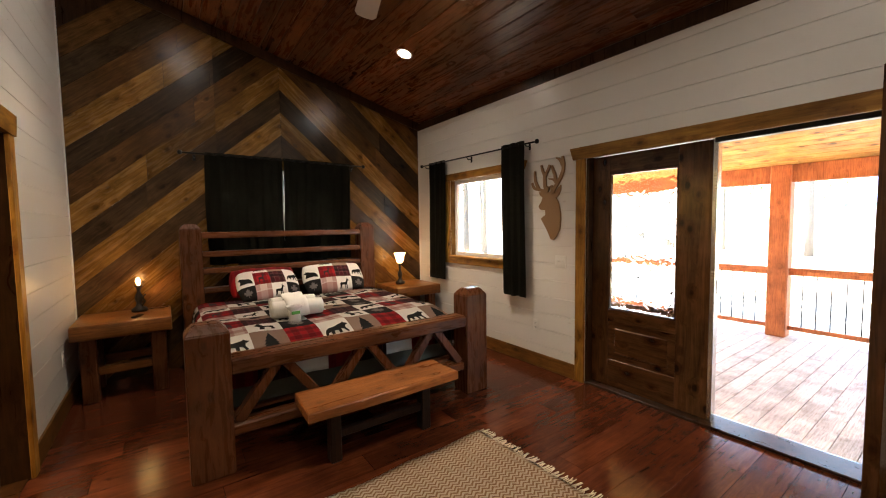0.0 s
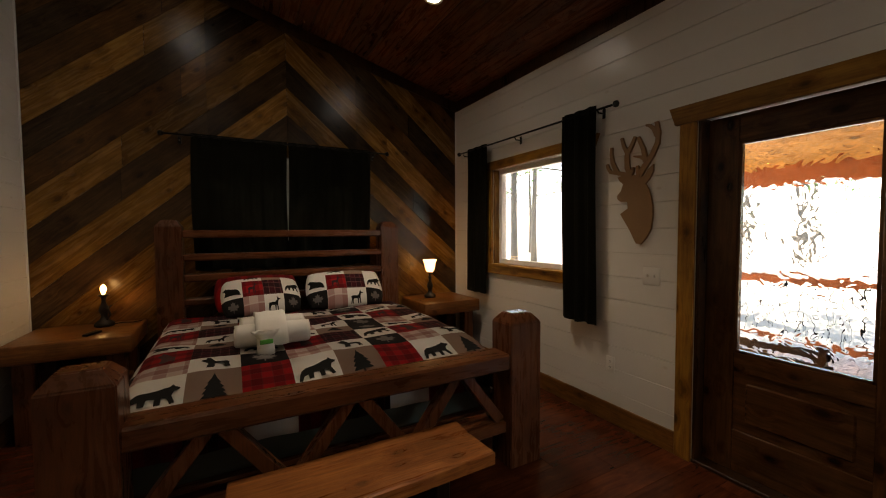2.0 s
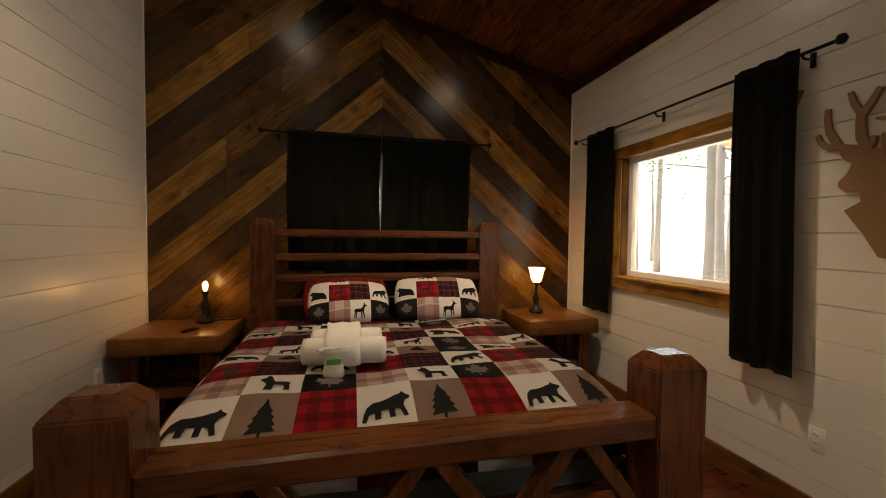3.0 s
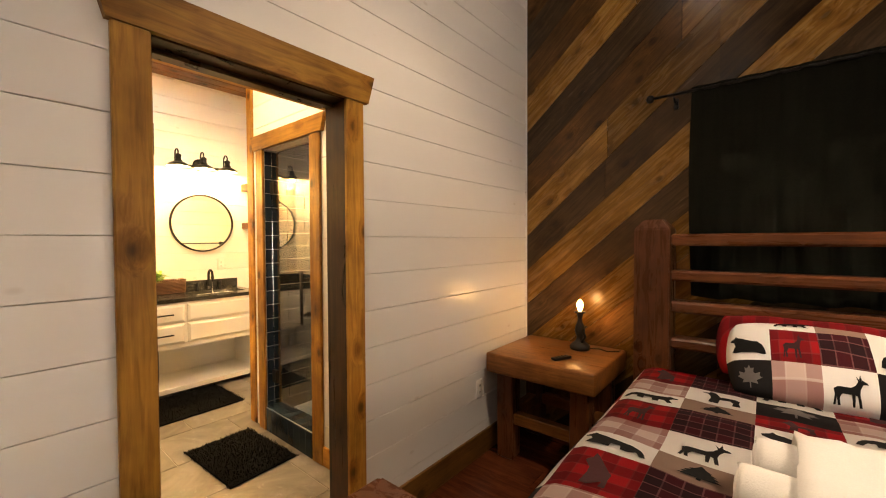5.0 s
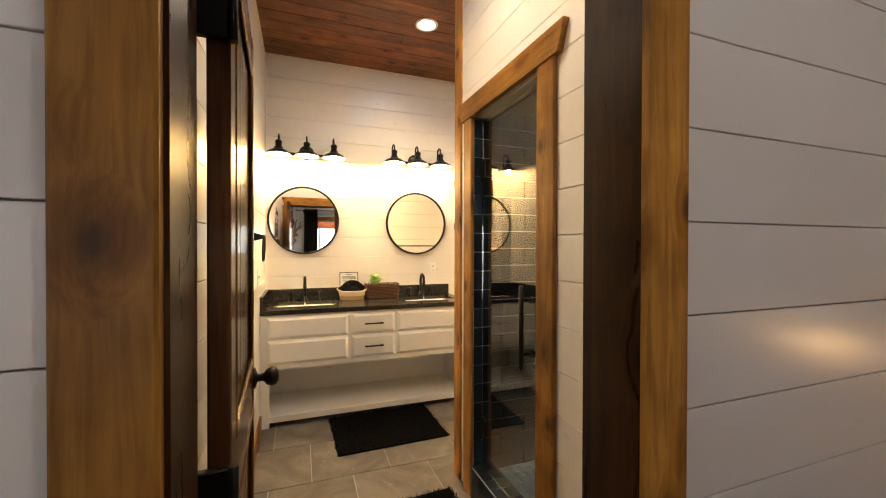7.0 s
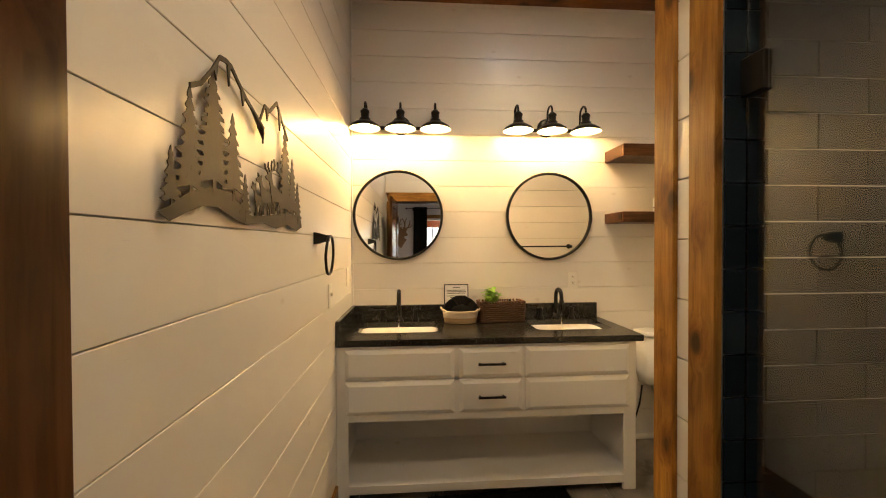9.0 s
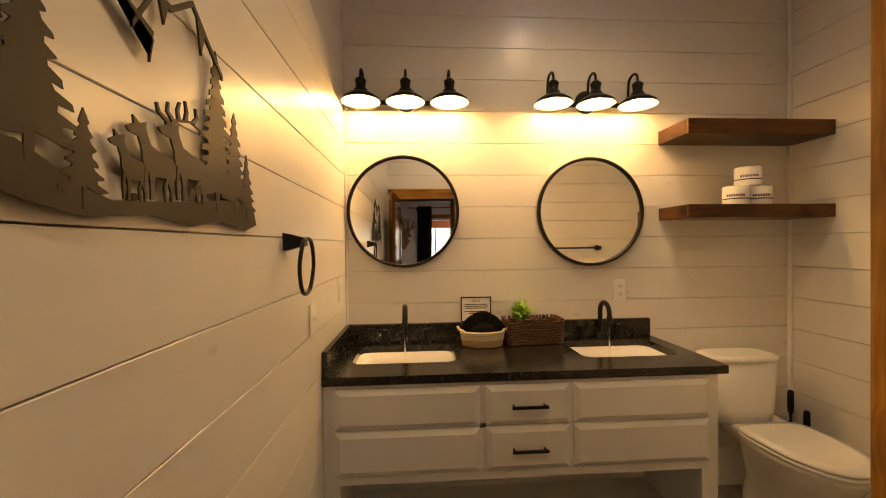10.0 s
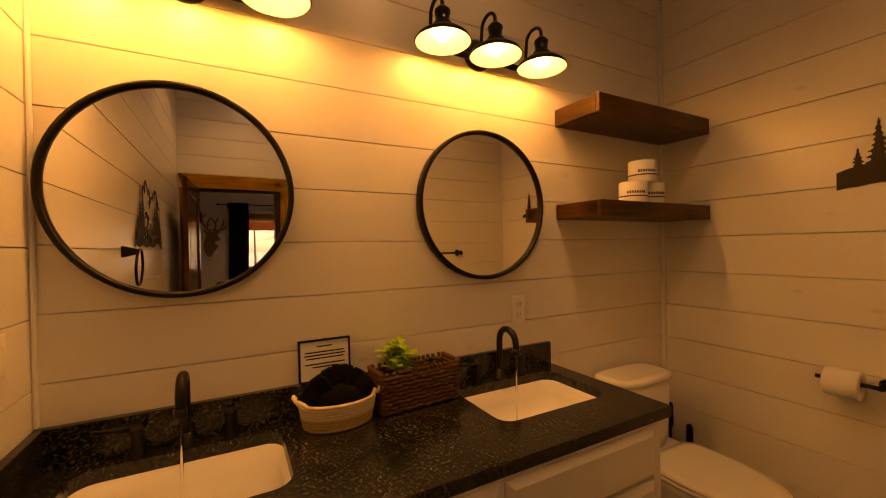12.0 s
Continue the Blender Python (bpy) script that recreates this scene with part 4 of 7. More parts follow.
BEAR = [(0.02, 0.10), (0.06, 0.30), (0.12, 0.44), (0.24, 0.55), (0.42, 0.58), (0.58, 0.63), (0.68, 0.68), (0.78, 0.70), (0.84, 0.77), (0.88, 0.70), (0.99, 0.62),
        (0.97, 0.56), (0.88, 0.52), (0.84, 0.40), (0.92, 0.16), (0.83, 0.14), (0.76, 0.32), (0.66, 0.36), (0.66, 0.16), (0.55, 0.15), (0.54, 0.34), (0.40, 0.34),
        (0.38, 0.16), (0.27, 0.15), (0.26, 0.30), (0.16, 0.26), (0.10, 0.09)]
DEER = [(0.10, 0.05), (0.14, 0.30), (0.12, 0.46), (0.22, 0.54), (0.50, 0.54), (0.60, 0.62), (0.66, 0.74), (0.62, 0.90), (0.68, 0.80), (0.72, 0.95), (0.74, 0.80),
        (0.84, 0.74), (0.88, 0.68), (0.76, 0.66), (0.70, 0.52), (0.68, 0.38), (0.72, 0.05), (0.66, 0.05), (0.62, 0.32), (0.58, 0.34), (0.57, 0.05), (0.52, 0.05),
        (0.50, 0.34), (0.30, 0.34), (0.24, 0.22), (0.26, 0.05), (0.20, 0.05), (0.18, 0.24), (0.15, 0.05)]
PINE = [(0.46, 0.04), (0.46, 0.16), (0.12, 0.14), (0.24, 0.28), (0.16, 0.30), (0.28, 0.44), (0.21, 0.46), (0.34, 0.60), (0.29, 0.62), (0.41, 0.76), (0.5, 0.96),
        (0.59, 0.76), (0.71, 0.62), (0.66, 0.60), (0.79, 0.46), (0.72, 0.44), (0.84, 0.30), (0.76, 0.28), (0.88, 0.14), (0.54, 0.16), (0.54, 0.04)]
LEAF = [(0.48, 0.08), (0.48, 0.28), (0.25, 0.24), (0.30, 0.36), (0.12, 0.48), (0.20, 0.54), (0.18, 0.68), (0.34, 0.62), (0.38, 0.68), (0.36, 0.84), (0.44, 0.80), (0.5, 0.94),
        (0.56, 0.80), (0.64, 0.84), (0.62, 0.68), (0.66, 0.62), (0.82, 0.68), (0.80, 0.54), (0.88, 0.48), (0.70, 0.36), (0.75, 0.24), (0.52, 0.28), (0.52, 0.08)]
M["leaf_print"] = plain("grey_leaf_print", (0.12, 0.105, 0.10), 0.9, 0, 90, 0.2, 0.2)


M["maroon_print"] = plain("dark_maroon_print", (0.035, 0.004, 0.006), 0.9, 0, 90, 0.2, 0.2)


def motif(name, shape, s0, t0, w, h, at, parent, material, flip=False):
    """A printed silhouette that follows the cloth."""
    b = bmesh.new()
    vs = [b.verts.new((((1 - x) if flip else x) * w + s0, y * h + t0, 0)) for x, y in shape]
    f = b.faces.new(vs)
    bmesh.ops.triangulate(b, faces=[f])
    for _ in range(2):
        long = [e for e in b.edges if e.calc_length() > 0.03]
        if long:
            bmesh.ops.subdivide_edges(b, edges=long, cuts=1)
            bmesh.ops.triangulate(b, faces=b.faces[:])
    bmesh.ops.recalc_face_normals(b, faces=b.faces[:])
    for v in b.verts:
        v.co = at(v.co.x, v.co.y)
    return part(name, b, material, parent)


for row in range(1, len(PATCH)):
    for col in range(0, 10):
        key = PATCH[row][col % 3]
        s0, t0, h = S0 + CELL * col, ROWS_T[row], ROWS_T[row + 1] - ROWS_T[row]
        where = lambda s, t_: quilt_at(s, t_, 0.004)
        fl = row % 2 == 0
        g = min(h * 0.86, 0.20)
        if key == "B":
            motif("bear_print", BEAR, s0 + 0.014, t0 + h / 2 - g / 2, CELL - 0.028, g * 1.08, where, comforter, M["print"], fl)
        elif key == "E":
            motif("deer_print", DEER, s0 + 0.03, t0 + h / 2 - g / 2, CELL - 0.06, g, where, comforter, M["print"], fl)
        elif key == "T":
            motif("pine_print", PINE, s0 + 0.045, t0 + h * 0.14, CELL - 0.09, h * 0.74, where, comforter, M["print"])
        elif key == "D":
            motif("leaf_print", LEAF, s0 + 0.03, t0 + h * 0.06, CELL - 0.06, h * 0.88, where, comforter, M["leaf_print"])
        elif key == "R" and row > 1:
            motif("elk_print", DEER, s0 + 0.06, t0 + h * 0.1, CELL - 0.12, h * 0.8, where, comforter, M["maroon_print"], not fl)

# pillows
PP, PV = ["WBTW", "BRKB", "DLED"], (-1.0, -0.28, 0.62, 1.0)


def pillow(x, y, z, w, h, tilt, turn, label, prints):
    p = thing("pillow", x, y, z, label, "pillow", turn, "pillows on the bed")

    def at(u, v, lift=0.0, side=1):
        # u, v in -1..1
        e = (1 - abs(u) ** 2.3) * (1 - abs(v) ** 2.3)
        puff = 0.095 * max(0, e) ** 0.55
        pinch = 1 - 0.10 * u * u * abs(v) ** 3 + 0.05 * noise.noise(Vector((u * 2.2, x * 9, 1))) * abs(v)
        d = side * (puff + lift) + noise.noise(Vector((u * 2, v * 2, x * 5))) * 0.012 * e
        loc = Vector((u * w / 2 * (1 - 0.10 * v * v * abs(u) ** 3), -d, (v * pinch + 1) * h / 2))
        return Matrix.Rotation(radians(-tilt), 4, "X") @ loc

    b = bmesh.new()
    n = 24
    front = [[b.verts.new(at(-1 + 2 * i / n, -1 + 2 * j / n)) for i in range(n + 1)] for j in range(n + 1)]
    back = [[front[j][i] if i in (0, n) or j in (0, n) else b.verts.new(at(-1 + 2 * i / n, -1 + 2 * j / n, 0, -1)) for i in range(n + 1)] for j in range(n + 1)]
    for gsh, fl in ((front, False), (back, True)):
        for j in range(n):
            for i in range(n):
                q = [gsh[j][i], gsh[j][i + 1], gsh[j + 1][i + 1], gsh[j + 1][i]]
                try:
                    f = b.faces.new(q[::-1] if fl else q)
                except ValueError:
                    continue
                f.smooth = True
                v = -1 + 2 * (j + 0.5) / n
                f.material_index = QM[PP[2 if v < PV[1] else 1 if v < PV[2] else 0][i * 4 // n]] if prints else QM["R"]
    part("pillow_body", b, [M[k] for k in ("q_white", "q_tan", "q_dark", "q_red", "q_plaid", "q_light")], p)
    for r in range(3 if prints else 0):
        for c in range(4):
            key = PP[2 - r][c]
            where = lambda s, t_: at(s, t_, 0.004)
            v0, vh = PV[r], PV[r + 1] - PV[r]
            if key == "B":
                motif("bear_print", BEAR, -1 + c * 0.5 + 0.04, v0 + vh * 0.1, 0.42, vh * 0.8, where, p, M["print"], c == 0)
            elif key == "E":
                motif("deer_print", DEER, -1 + c * 0.5 + 0.04, v0 + vh * 0.06, 0.42, vh * 0.88, where, p, M["print"])
            elif key == "R" and r == 1:
                motif("elk_print", DEER, -1 + c * 0.5 + 0.10, v0 + vh * 0.1, 0.30, vh * 0.8, where, p, M["maroon_print"])
            elif key == "D":
                motif("leaf_print", LEAF, -1 + c * 0.5 + 0.06, v0 + vh * 0.1, 0.38, vh * 0.8, where, p, M["leaf_print"])
    return p


pillow(0.89, 4.30, 0.705, 0.62, 0.40, 46, 4, "plump patchwork pillow with bear prints", 1)
pillow(1.575, 4.29, 0.705, 0.70, 0.42, 44, -5, "plump patchwork pillow with bear and deer prints", 1)
pillow(0.85, 4.50, 0.715, 0.66, 0.315, 18, 0, "maroon pillow tucked behind a patchwork pillow", 0)
pillow(1.62, 4.50, 0.715, 0.66, 0.315, 18, 0, "maroon pillow tucked behind a patchwork pillow", 0)


def spiral_roll(length, radius, turns=3.2):
    """A rolled towel: a spiral strip pushed along x, ends open to the windings."""
    b = bmesh.new()
    n = 90
    prof = []
    for i in range(n + 1):
        a = 2 * math.pi * turns * i / n
        r = radius * (0.12 + 0.88 * i / n)
        prof.append((r * math.cos(a), r * math.sin(a)))
    outer = oval(0, 0, radius, radius, 28)
    ends = []
    for k, x in enumerate((-length / 2, -length / 2 + 0.02, length / 2 - 0.02, length / 2)):
        g = 0.94 if k in (0, 3) else 1.0
        ends.append([b.verts.new((x, u * g * (1 + 0.03 * math.sin(3 * i)), v * g)) for i, (u, v) in enumerate(outer)])
    for lo, hi in zip(ends, ends[1:]):
        for i in range(28):
            f = b.faces.new((lo[i], lo[(i + 1) % 28], hi[(i + 1) % 28], hi[i]))
            f.smooth = True
    b.faces.new(ends[0][::-1])
    b.faces.new(ends[-1])
    for sg in (-1, 1):
        rib = tube([(sg * (length / 2 + 0.001), u * 0.9, v * 0.9) for u, v in prof[::2]], 0.006, 5)
        absorb(b, rib)
    bmesh.ops.recalc_face_normals(b, faces=b.faces[:])
    return b


QZ = 0.728
for x, y, z, ln, r, rz in ((0.865, 3.30, QZ + 0.062, 0.40, 0.066, -4), (0.875, 3.465, QZ + 0.068, 0.36, 0.068, -3)):
    ob = tagged(link("rolled_towel", spiral_roll(ln, r), M["towel"]), "white terry towel rolled up on the comforter", "towel", "rolled towels on the bed")
    ob.matrix_world = pose(x, y, z, 0, 0, rz)
b = bmesh.new()
prof = [(3.565, QZ + 0.02), (3.555, QZ + 0.09), (3.51, QZ + 0.145), (3.45, QZ + 0.152), (3.38, QZ + 0.125), (3.33, QZ + 0.14), (3.27, QZ + 0.125), (3.235, QZ + 0.08), (3.215, QZ + 0.01)]
cols = [[b.verts.new((0.77 + 0.17 * i / 6 + 0.004 * math.sin(5 * j), y, z + 0.004 * math.sin(i * 2.1 + j))) for i in range(7)] for j, (y, z) in enumerate(prof)]
for j in range(len(cols) - 1):
    for i in range(6):
        f = b.faces.new((cols[j][i], cols[j][i + 1], cols[j + 1][i + 1], cols[j + 1][i]))
        f.smooth = True
bmesh.ops.recalc_face_normals(b, faces=b.faces[:])
bmesh.ops.solidify(b, geom=b.faces[:], thickness=-0.014)
tagged(link("folded_hand_towel", b, M["towel"]), "white hand towel folded over the rolled towels", "towel")
wash = thing("washcloth", 0.815, 3.185, QZ - 0.028, "white washcloth tied into a fan with a green band", "washcloth", 6)
b = bmesh.new()
ring = []
for j, (z, w, d) in enumerate(((0.0, 0.05, 0.035), (0.05, 0.046, 0.03), (0.085, 0.03, 0.02), (0.115, 0.055, 0.022), (0.135, 0.075, 0.024))):
    ring.append([b.verts.new((w * math.cos(2 * math.pi * i / 20) * (1 + (0.12 * math.sin(i * 2.5) if j > 2 else 0)), d * math.sin(2 * math.pi * i / 20), z + (0.014 * math.sin(i * 3.1) if j == 4 else 0))) for i in range(20)])
for lo, hi in zip(ring, ring[1:]):
    for i in range(20):
        f = b.faces.new((lo[i], lo[(i + 1) % 20], hi[(i + 1) % 20], hi[i]))
        f.smooth = True
b.faces.new(ring[0][::-1])
b.faces.new(ring[-1])
part("cloth", b, M["towel"], wash)
part("band", box(-0.034, -0.030, 0.066, 0.034, -0.0225, 0.092, 0.003), M["green_tag"], wash, "green paper band")

# bench at the foot of the bed
bench = thing("bench", 1.133, 2.318, 0, "live-edge cedar slab bench at the foot of the bed", "bench")
out = [(-0.53, -0.165), (-0.2, -0.178), (0.15, -0.172), (0.525, -0.16), (0.515, 0.03), (0.52, 0.165), (0.1, 0.178), (-0.25, 0.17), (-0.515, 0.175), (-0.525, 0.0)]
b = slab(out, 0.05, 0.008, Matrix.Translation((0, 0, 0.36)))
part("seat", b, M["bench"], bench)
for x in (-0.33, 0.33):
    part("leg", box(x - 0.035, -0.04, 0.0, x + 0.035, 0.04, 0.36, 0.006), M["shaded_leg"], bench)
part("stretcher", box(-0.30, -0.02, 0.14, 0.30, 0.02, 0.19, 0.005), M["shaded_leg"], bench)


def nightstand(x0, x1, y0, label):
    cx = (x0 + x1) / 2
    s = thing("nightstand", cx, y0, 0, label, "nightstand", 0, "nightstands beside the bed")
    w, d = (x1 - x0) / 2, YC - 0.012 - y0
    part("tabletop", box(-w, 0, 0.545, w, d, 0.67, 0.012, 2), M["stand"], s)
    for x in (-w + 0.05, w - 0.16):
        for y in (0.05, d - 0.16):
            part("leg", box(x, y, 0, x + 0.11, y + 0.11, 0.545, 0.008), M["bed"], s)
    part("front_rail", box(-w + 0.16, 0.07, 0.225, w - 0.16, 0.13, 0.295, 0.005), M["stand"], s)
    part("back_rail", box(-w + 0.16, d - 0.13, 0.225, w - 0.16, d - 0.07, 0.295, 0.005), M["stand"], s)
    for x in (-w + 0.075, w - 0.135):
        part("side_rail", box(x, 0.16, 0.225, x + 0.06, d - 0.16, 0.295, 0.005), M["stand"], s)
    return s


nightstand(-0.665, 0.02, 4.25, "chunky honey-stained timber nightstand with a bare bulb lamp")
nightstand(2.33, 2.985, 4.25, "chunky honey-stained timber nightstand with a glass shade lamp")

# table lamps: a bear-like rustic base, stem, socket; one with a bare flame bulb, one with a bell shade
def lamp_base():
    return lathe([(0.0, 0), (0.062, 0), (0.064, 0.018), (0.055, 0.032), (0.03, 0.05), (0.02, 0.075), (0.026, 0.10), (0.033, 0.12), (0.028, 0.15), (0.016, 0.175), (0.012, 0.20), (0.018, 0.215), (0.02, 0.235), (0.0, 0.236)], 14)


tl = thing("table_lamp", -0.225, 4.70, 0.671, "small dark bronze table lamp with a bare lit bulb", "lamp")
part("base", lamp_base(), M["bronze"], tl)
part("antler", tube([(0.02, -0.02, 0.05), (0.045, -0.03, 0.09), (0.03, -0.035, 0.13), (0.05, -0.02, 0.16)], 0.008, 8), M["bronze"], tl)
part("bobeche", lathe([(0.0, 0.232), (0.036, 0.238), (0.036, 0.243), (0.0, 0.25)], 20), M["black"], tl)
part("bulb", lathe([(0.009, 0.25), (0.013, 0.262), (0.0185, 0.280), (0.0195, 0.294), (0.014, 0.310), (0.005, 0.322), (0.0, 0.324)], 16), M["flame_bulb"], tl, "glowing flame-shaped bulb").visible_shadow = False
part("cord", tube([(0.05, 0.02, 0.006), (0.11, 0.05, 0.006), (0.17, 0.02, 0.006), (0.22, 0.06, 0.006), (0.225, 0.10, 0.005)], 0.004, 6), M["black"], tl)
rl = thing("table_lamp", 2.575, 4.62, 0.671, "small bronze table lamp with a lit amber bell shade", "lamp")
part("base", lamp_base(), M["bronze"], rl)
part("stem", lathe([(0.012, 0.232), (0.012, 0.26), (0.03, 0.27), (0.03, 0.28), (0.0, 0.282)], 14), M["black"], rl)
M["shade_glass"] = glow("lit_amber_glass_shade", (1.0, 0.55, 0.20), 0.9)
part("shade", lathe([(0.03, 0.28), (0.045, 0.30), (0.055, 0.34), (0.062, 0.38), (0.078, 0.415), (0.075, 0.415), (0.058, 0.38), (0.05, 0.34), (0.04, 0.305), (0.026, 0.285)], 24, None, False), M["shade_glass"], rl, "glowing amber glass bell shade").visible_shadow = False

rem = thing("remote_control", -0.23, 4.41, 0.6705, "small black remote control lying on the nightstand", "remote", -24)
part("body", box(-0.02, -0.065, 0, 0.02, 0.065, 0.016, 0.005, 2), M["black"], rem)
for i in range(4):
    part("button", box(-0.011, -0.045 + 0.025 * i, 0.016, 0.011, -0.033 + 0.025 * i, 0.0185, 0.002), M["slot"], rem)

# curtains


def curtain_sheet(x0, x1, z0, z1, folds, depth, seed, gather=0.0):
    """Hanging cloth in the xz plane, with folds that open towards the hem; local y is depth."""
    rr = random.Random(seed)
    ph = [rr.uniform(0, 6.28) for _ in range(4)]
    b = bmesh.new()
    nx, nz = max(24, folds * 10), 24
    rows = []
    for j in range(nz + 1):
        v = j / nz
        row = []
        for i in range(nx + 1):
            u = i / nx
            a = u * folds * 2 * math.pi + ph[0] + 0.5 * math.sin(v * 3 + ph[1])
            d = depth * (0.5 + 0.5 * v) * (math.sin(a) + 0.35 * math.sin(2.3 * a + ph[2]))
            mid = (x0 + x1) / 2
            x = x0 + (x1 - x0) * u
            x = mid + (x - mid) * (1 - gather * (1 - v) * 0.3) + 0.01 * math.sin(v * 4 + ph[3])
            z = z1 - (z1 - z0) * v + 0.006 * math.sin(a * 0.5) * v
            row.append(b.verts.new((x, d, z)))
        rows.append(row)
    for j in range(nz):
        for i in range(nx):
            f = b.faces.new((rows[j][i], rows[j][i + 1], rows[j + 1][i + 1], rows[j + 1][i]))
            f.smooth = True
    bmesh.ops.solidify(b, geom=b.faces[:], thickness=0.004)
    return b


cs = thing("curtain_rod", XW - 0.09, 3.6, 0, "black metal curtain rod with ball finials", "curtain rod", -90)
# local x runs towards -y, local y towards the wall
part("rod_tube", tube([(3.6 - 4.635, 0, 2.272), (3.6 - 2.60, 0, 2.252)], 0.0085, 10), M["black"], cs)
for lx, lz in ((3.6 - 4.655, 2.272), (3.6 - 2.585, 2.252)):
    part("finial", lathe([(0, -0.024), (0.016, -0.018), (0.023, 0), (0.016, 0.018), (0, 0.024)], 14, Matrix.Translation((lx, 0, lz))), M["black"], cs)
for ly in (4.56, 3.66, 2.74):
    b = tube([(3.6 - ly, 0, 2.255), (3.6 - ly, 0.012, 2.235), (3.6 - ly, 0.07, 2.235)], 0.006, 8)
    box(3.6 - ly - 0.012, 0.068, 2.20, 3.6 - ly + 0.012, 0.0765, 2.27, 0.002, 1, b)
    part("bracket", b, M["black"], cs)
for y0, y1, z0, n, sd in ((2.745, 3.075, 0.70, 3, 3), (4.125, 4.50, 0.74, 3, 4)):
    ob = tagged(link("curtain", curtain_sheet(3.6 - y1, 3.6 - y0, z0, 2.29, n, 0.018, sd), M["curtain"]), "dark green-black curtain panel hanging from the window rod", "curtain", "curtains at the side window")
    ob.matrix_world = pose(XW - 0.09, 3.6, 0, 0, 0, -90)

cr = thing("curtain_rod", 1.15, YC - 0.085, 0, "black metal curtain rod behind the bed", "curtain rod")
part("rod_tube", tube([(-0.97, 0, 2.225), (0.985, 0, 2.225)], 0.0085, 10), M["black"], cr)
for lx in (-0.985, 1.0):
    part("finial", lathe([(0, -0.024), (0.016, -0.018), (0.023, 0), (0.016, 0.018), (0, 0.024)], 14, Matrix.Translation((lx, 0, 2.225))), M["black"], cr)
for lx in (-0.86, 0.86):
    b = tube([(lx, 0, 2.21), (lx, 0.012, 2.19), (lx, 0.07, 2.19)], 0.006, 8)
    box(lx - 0.012, 0.068, 2.16, lx + 0.012, 0.083, 2.22, 0.002, 1, b)
    part("bracket", b, M["black"], cr)
for x0, x1, sd in ((0.375, 1.146, 11), (1.152, 1.955, 12)):
    ob = tagged(link("curtain", curtain_sheet(x0, x1, 1.06, 2.245, 7, 0.012, sd), M["curtain"]), "drawn dark curtain panel behind the headboard", "curtain", "curtains behind the bed")
    ob.location = (0, YC - 0.085, 0)

# windows


def window(name, m, w, h, mid, label):
    """A white vinyl slider in local x (width) and z (height)."""
    p = new(name)
    p.matrix_world = m
    tagged(p, label, "window", "", "structure")
    f = 0.045
    for nm, q in (("window_frame", (0, -0.03, 0, w, 0.03, f)), ("window_frame", (0, -0.03, h - f, w, 0.03, h)), ("window_frame", (0, -0.03, f, f, 0.03, h - f)), ("window_frame", (w - f, -0.03, f, w, 0.03, h - f))):
        part(nm, box(*q, 0.004), M["vinyl"], p)
    if mid:
        part("meeting_stile", box(w / 2 - 0.022, -0.02, f, w / 2 + 0.022, 0.02, h - f, 0.003), M["vinyl"], p)
    g = part("pane", box(f, -0.003, f, w - f, 0.003, h - f), M["glass"], p)
    g.visible_shadow = False
    return p


window("window_1", pose(XW + 0.075, 4.082, 1.062, 0, 0, -90), 1.114, 0.958, False, "white vinyl window looking onto the woods")
window("window_2", pose(0.50, YC + 0.09, 1.18), 1.34, 0.94, True, "white vinyl window hidden behind dark curtains")

# wall art: stag's head cut from board
stag = bmesh.new()


def stag_pt(u, v):
    """From the cut-out's own grid (centimetres, u towards the window, v up) to y and z on the wall."""
    return (2.40 + 0.01 * u, 1.30 + 0.01 * v)


head = [(3.3, -0.2), (6.3, 0.3), (8.5, 4.2), (11.2, 9.2), (15, 15), (18.7, 20.5), (12.9, 24.1), (13.3, 28.6), (18.6, 29.1), (21, 31), (21.4, 33.3), (18.1, 36.9), (16.6, 41), (19.8, 43.5), (21.1, 46.6), (16.1, 46.8), (10, 46.6),
        (3.7, 45.4), (1.3, 44.6), (-1.2, 48.6), (-4.9, 51.5), (-4.8, 47.1), (-2.6, 42.6), (0.3, 39.7), (-2, 36), (-3.6, 30.8), (-4.8, 25), (-5, 18.7), (-3.9, 9.7), (-0.4, 3.6)]


def ribbon(pts, w0, w1):
    """A flat strip along a bent line, rounded at its end."""
    n = len(pts)
    lft, rgt = [], []
    for i, (x, y) in enumerate(pts):
        a, c = pts[max(0, i - 1)], pts[min(n - 1, i + 1)]
        dx, dy = c[0] - a[0], c[1] - a[1]
        k = math.hypot(dx, dy)
        w = w0 + (w1 - w0) * i / (n - 1)
        lft.append((x - dy / k * w, y + dx / k * w))
        rgt.append((x + dy / k * w, y - dx / k * w))
    return lft + rgt[::-1]


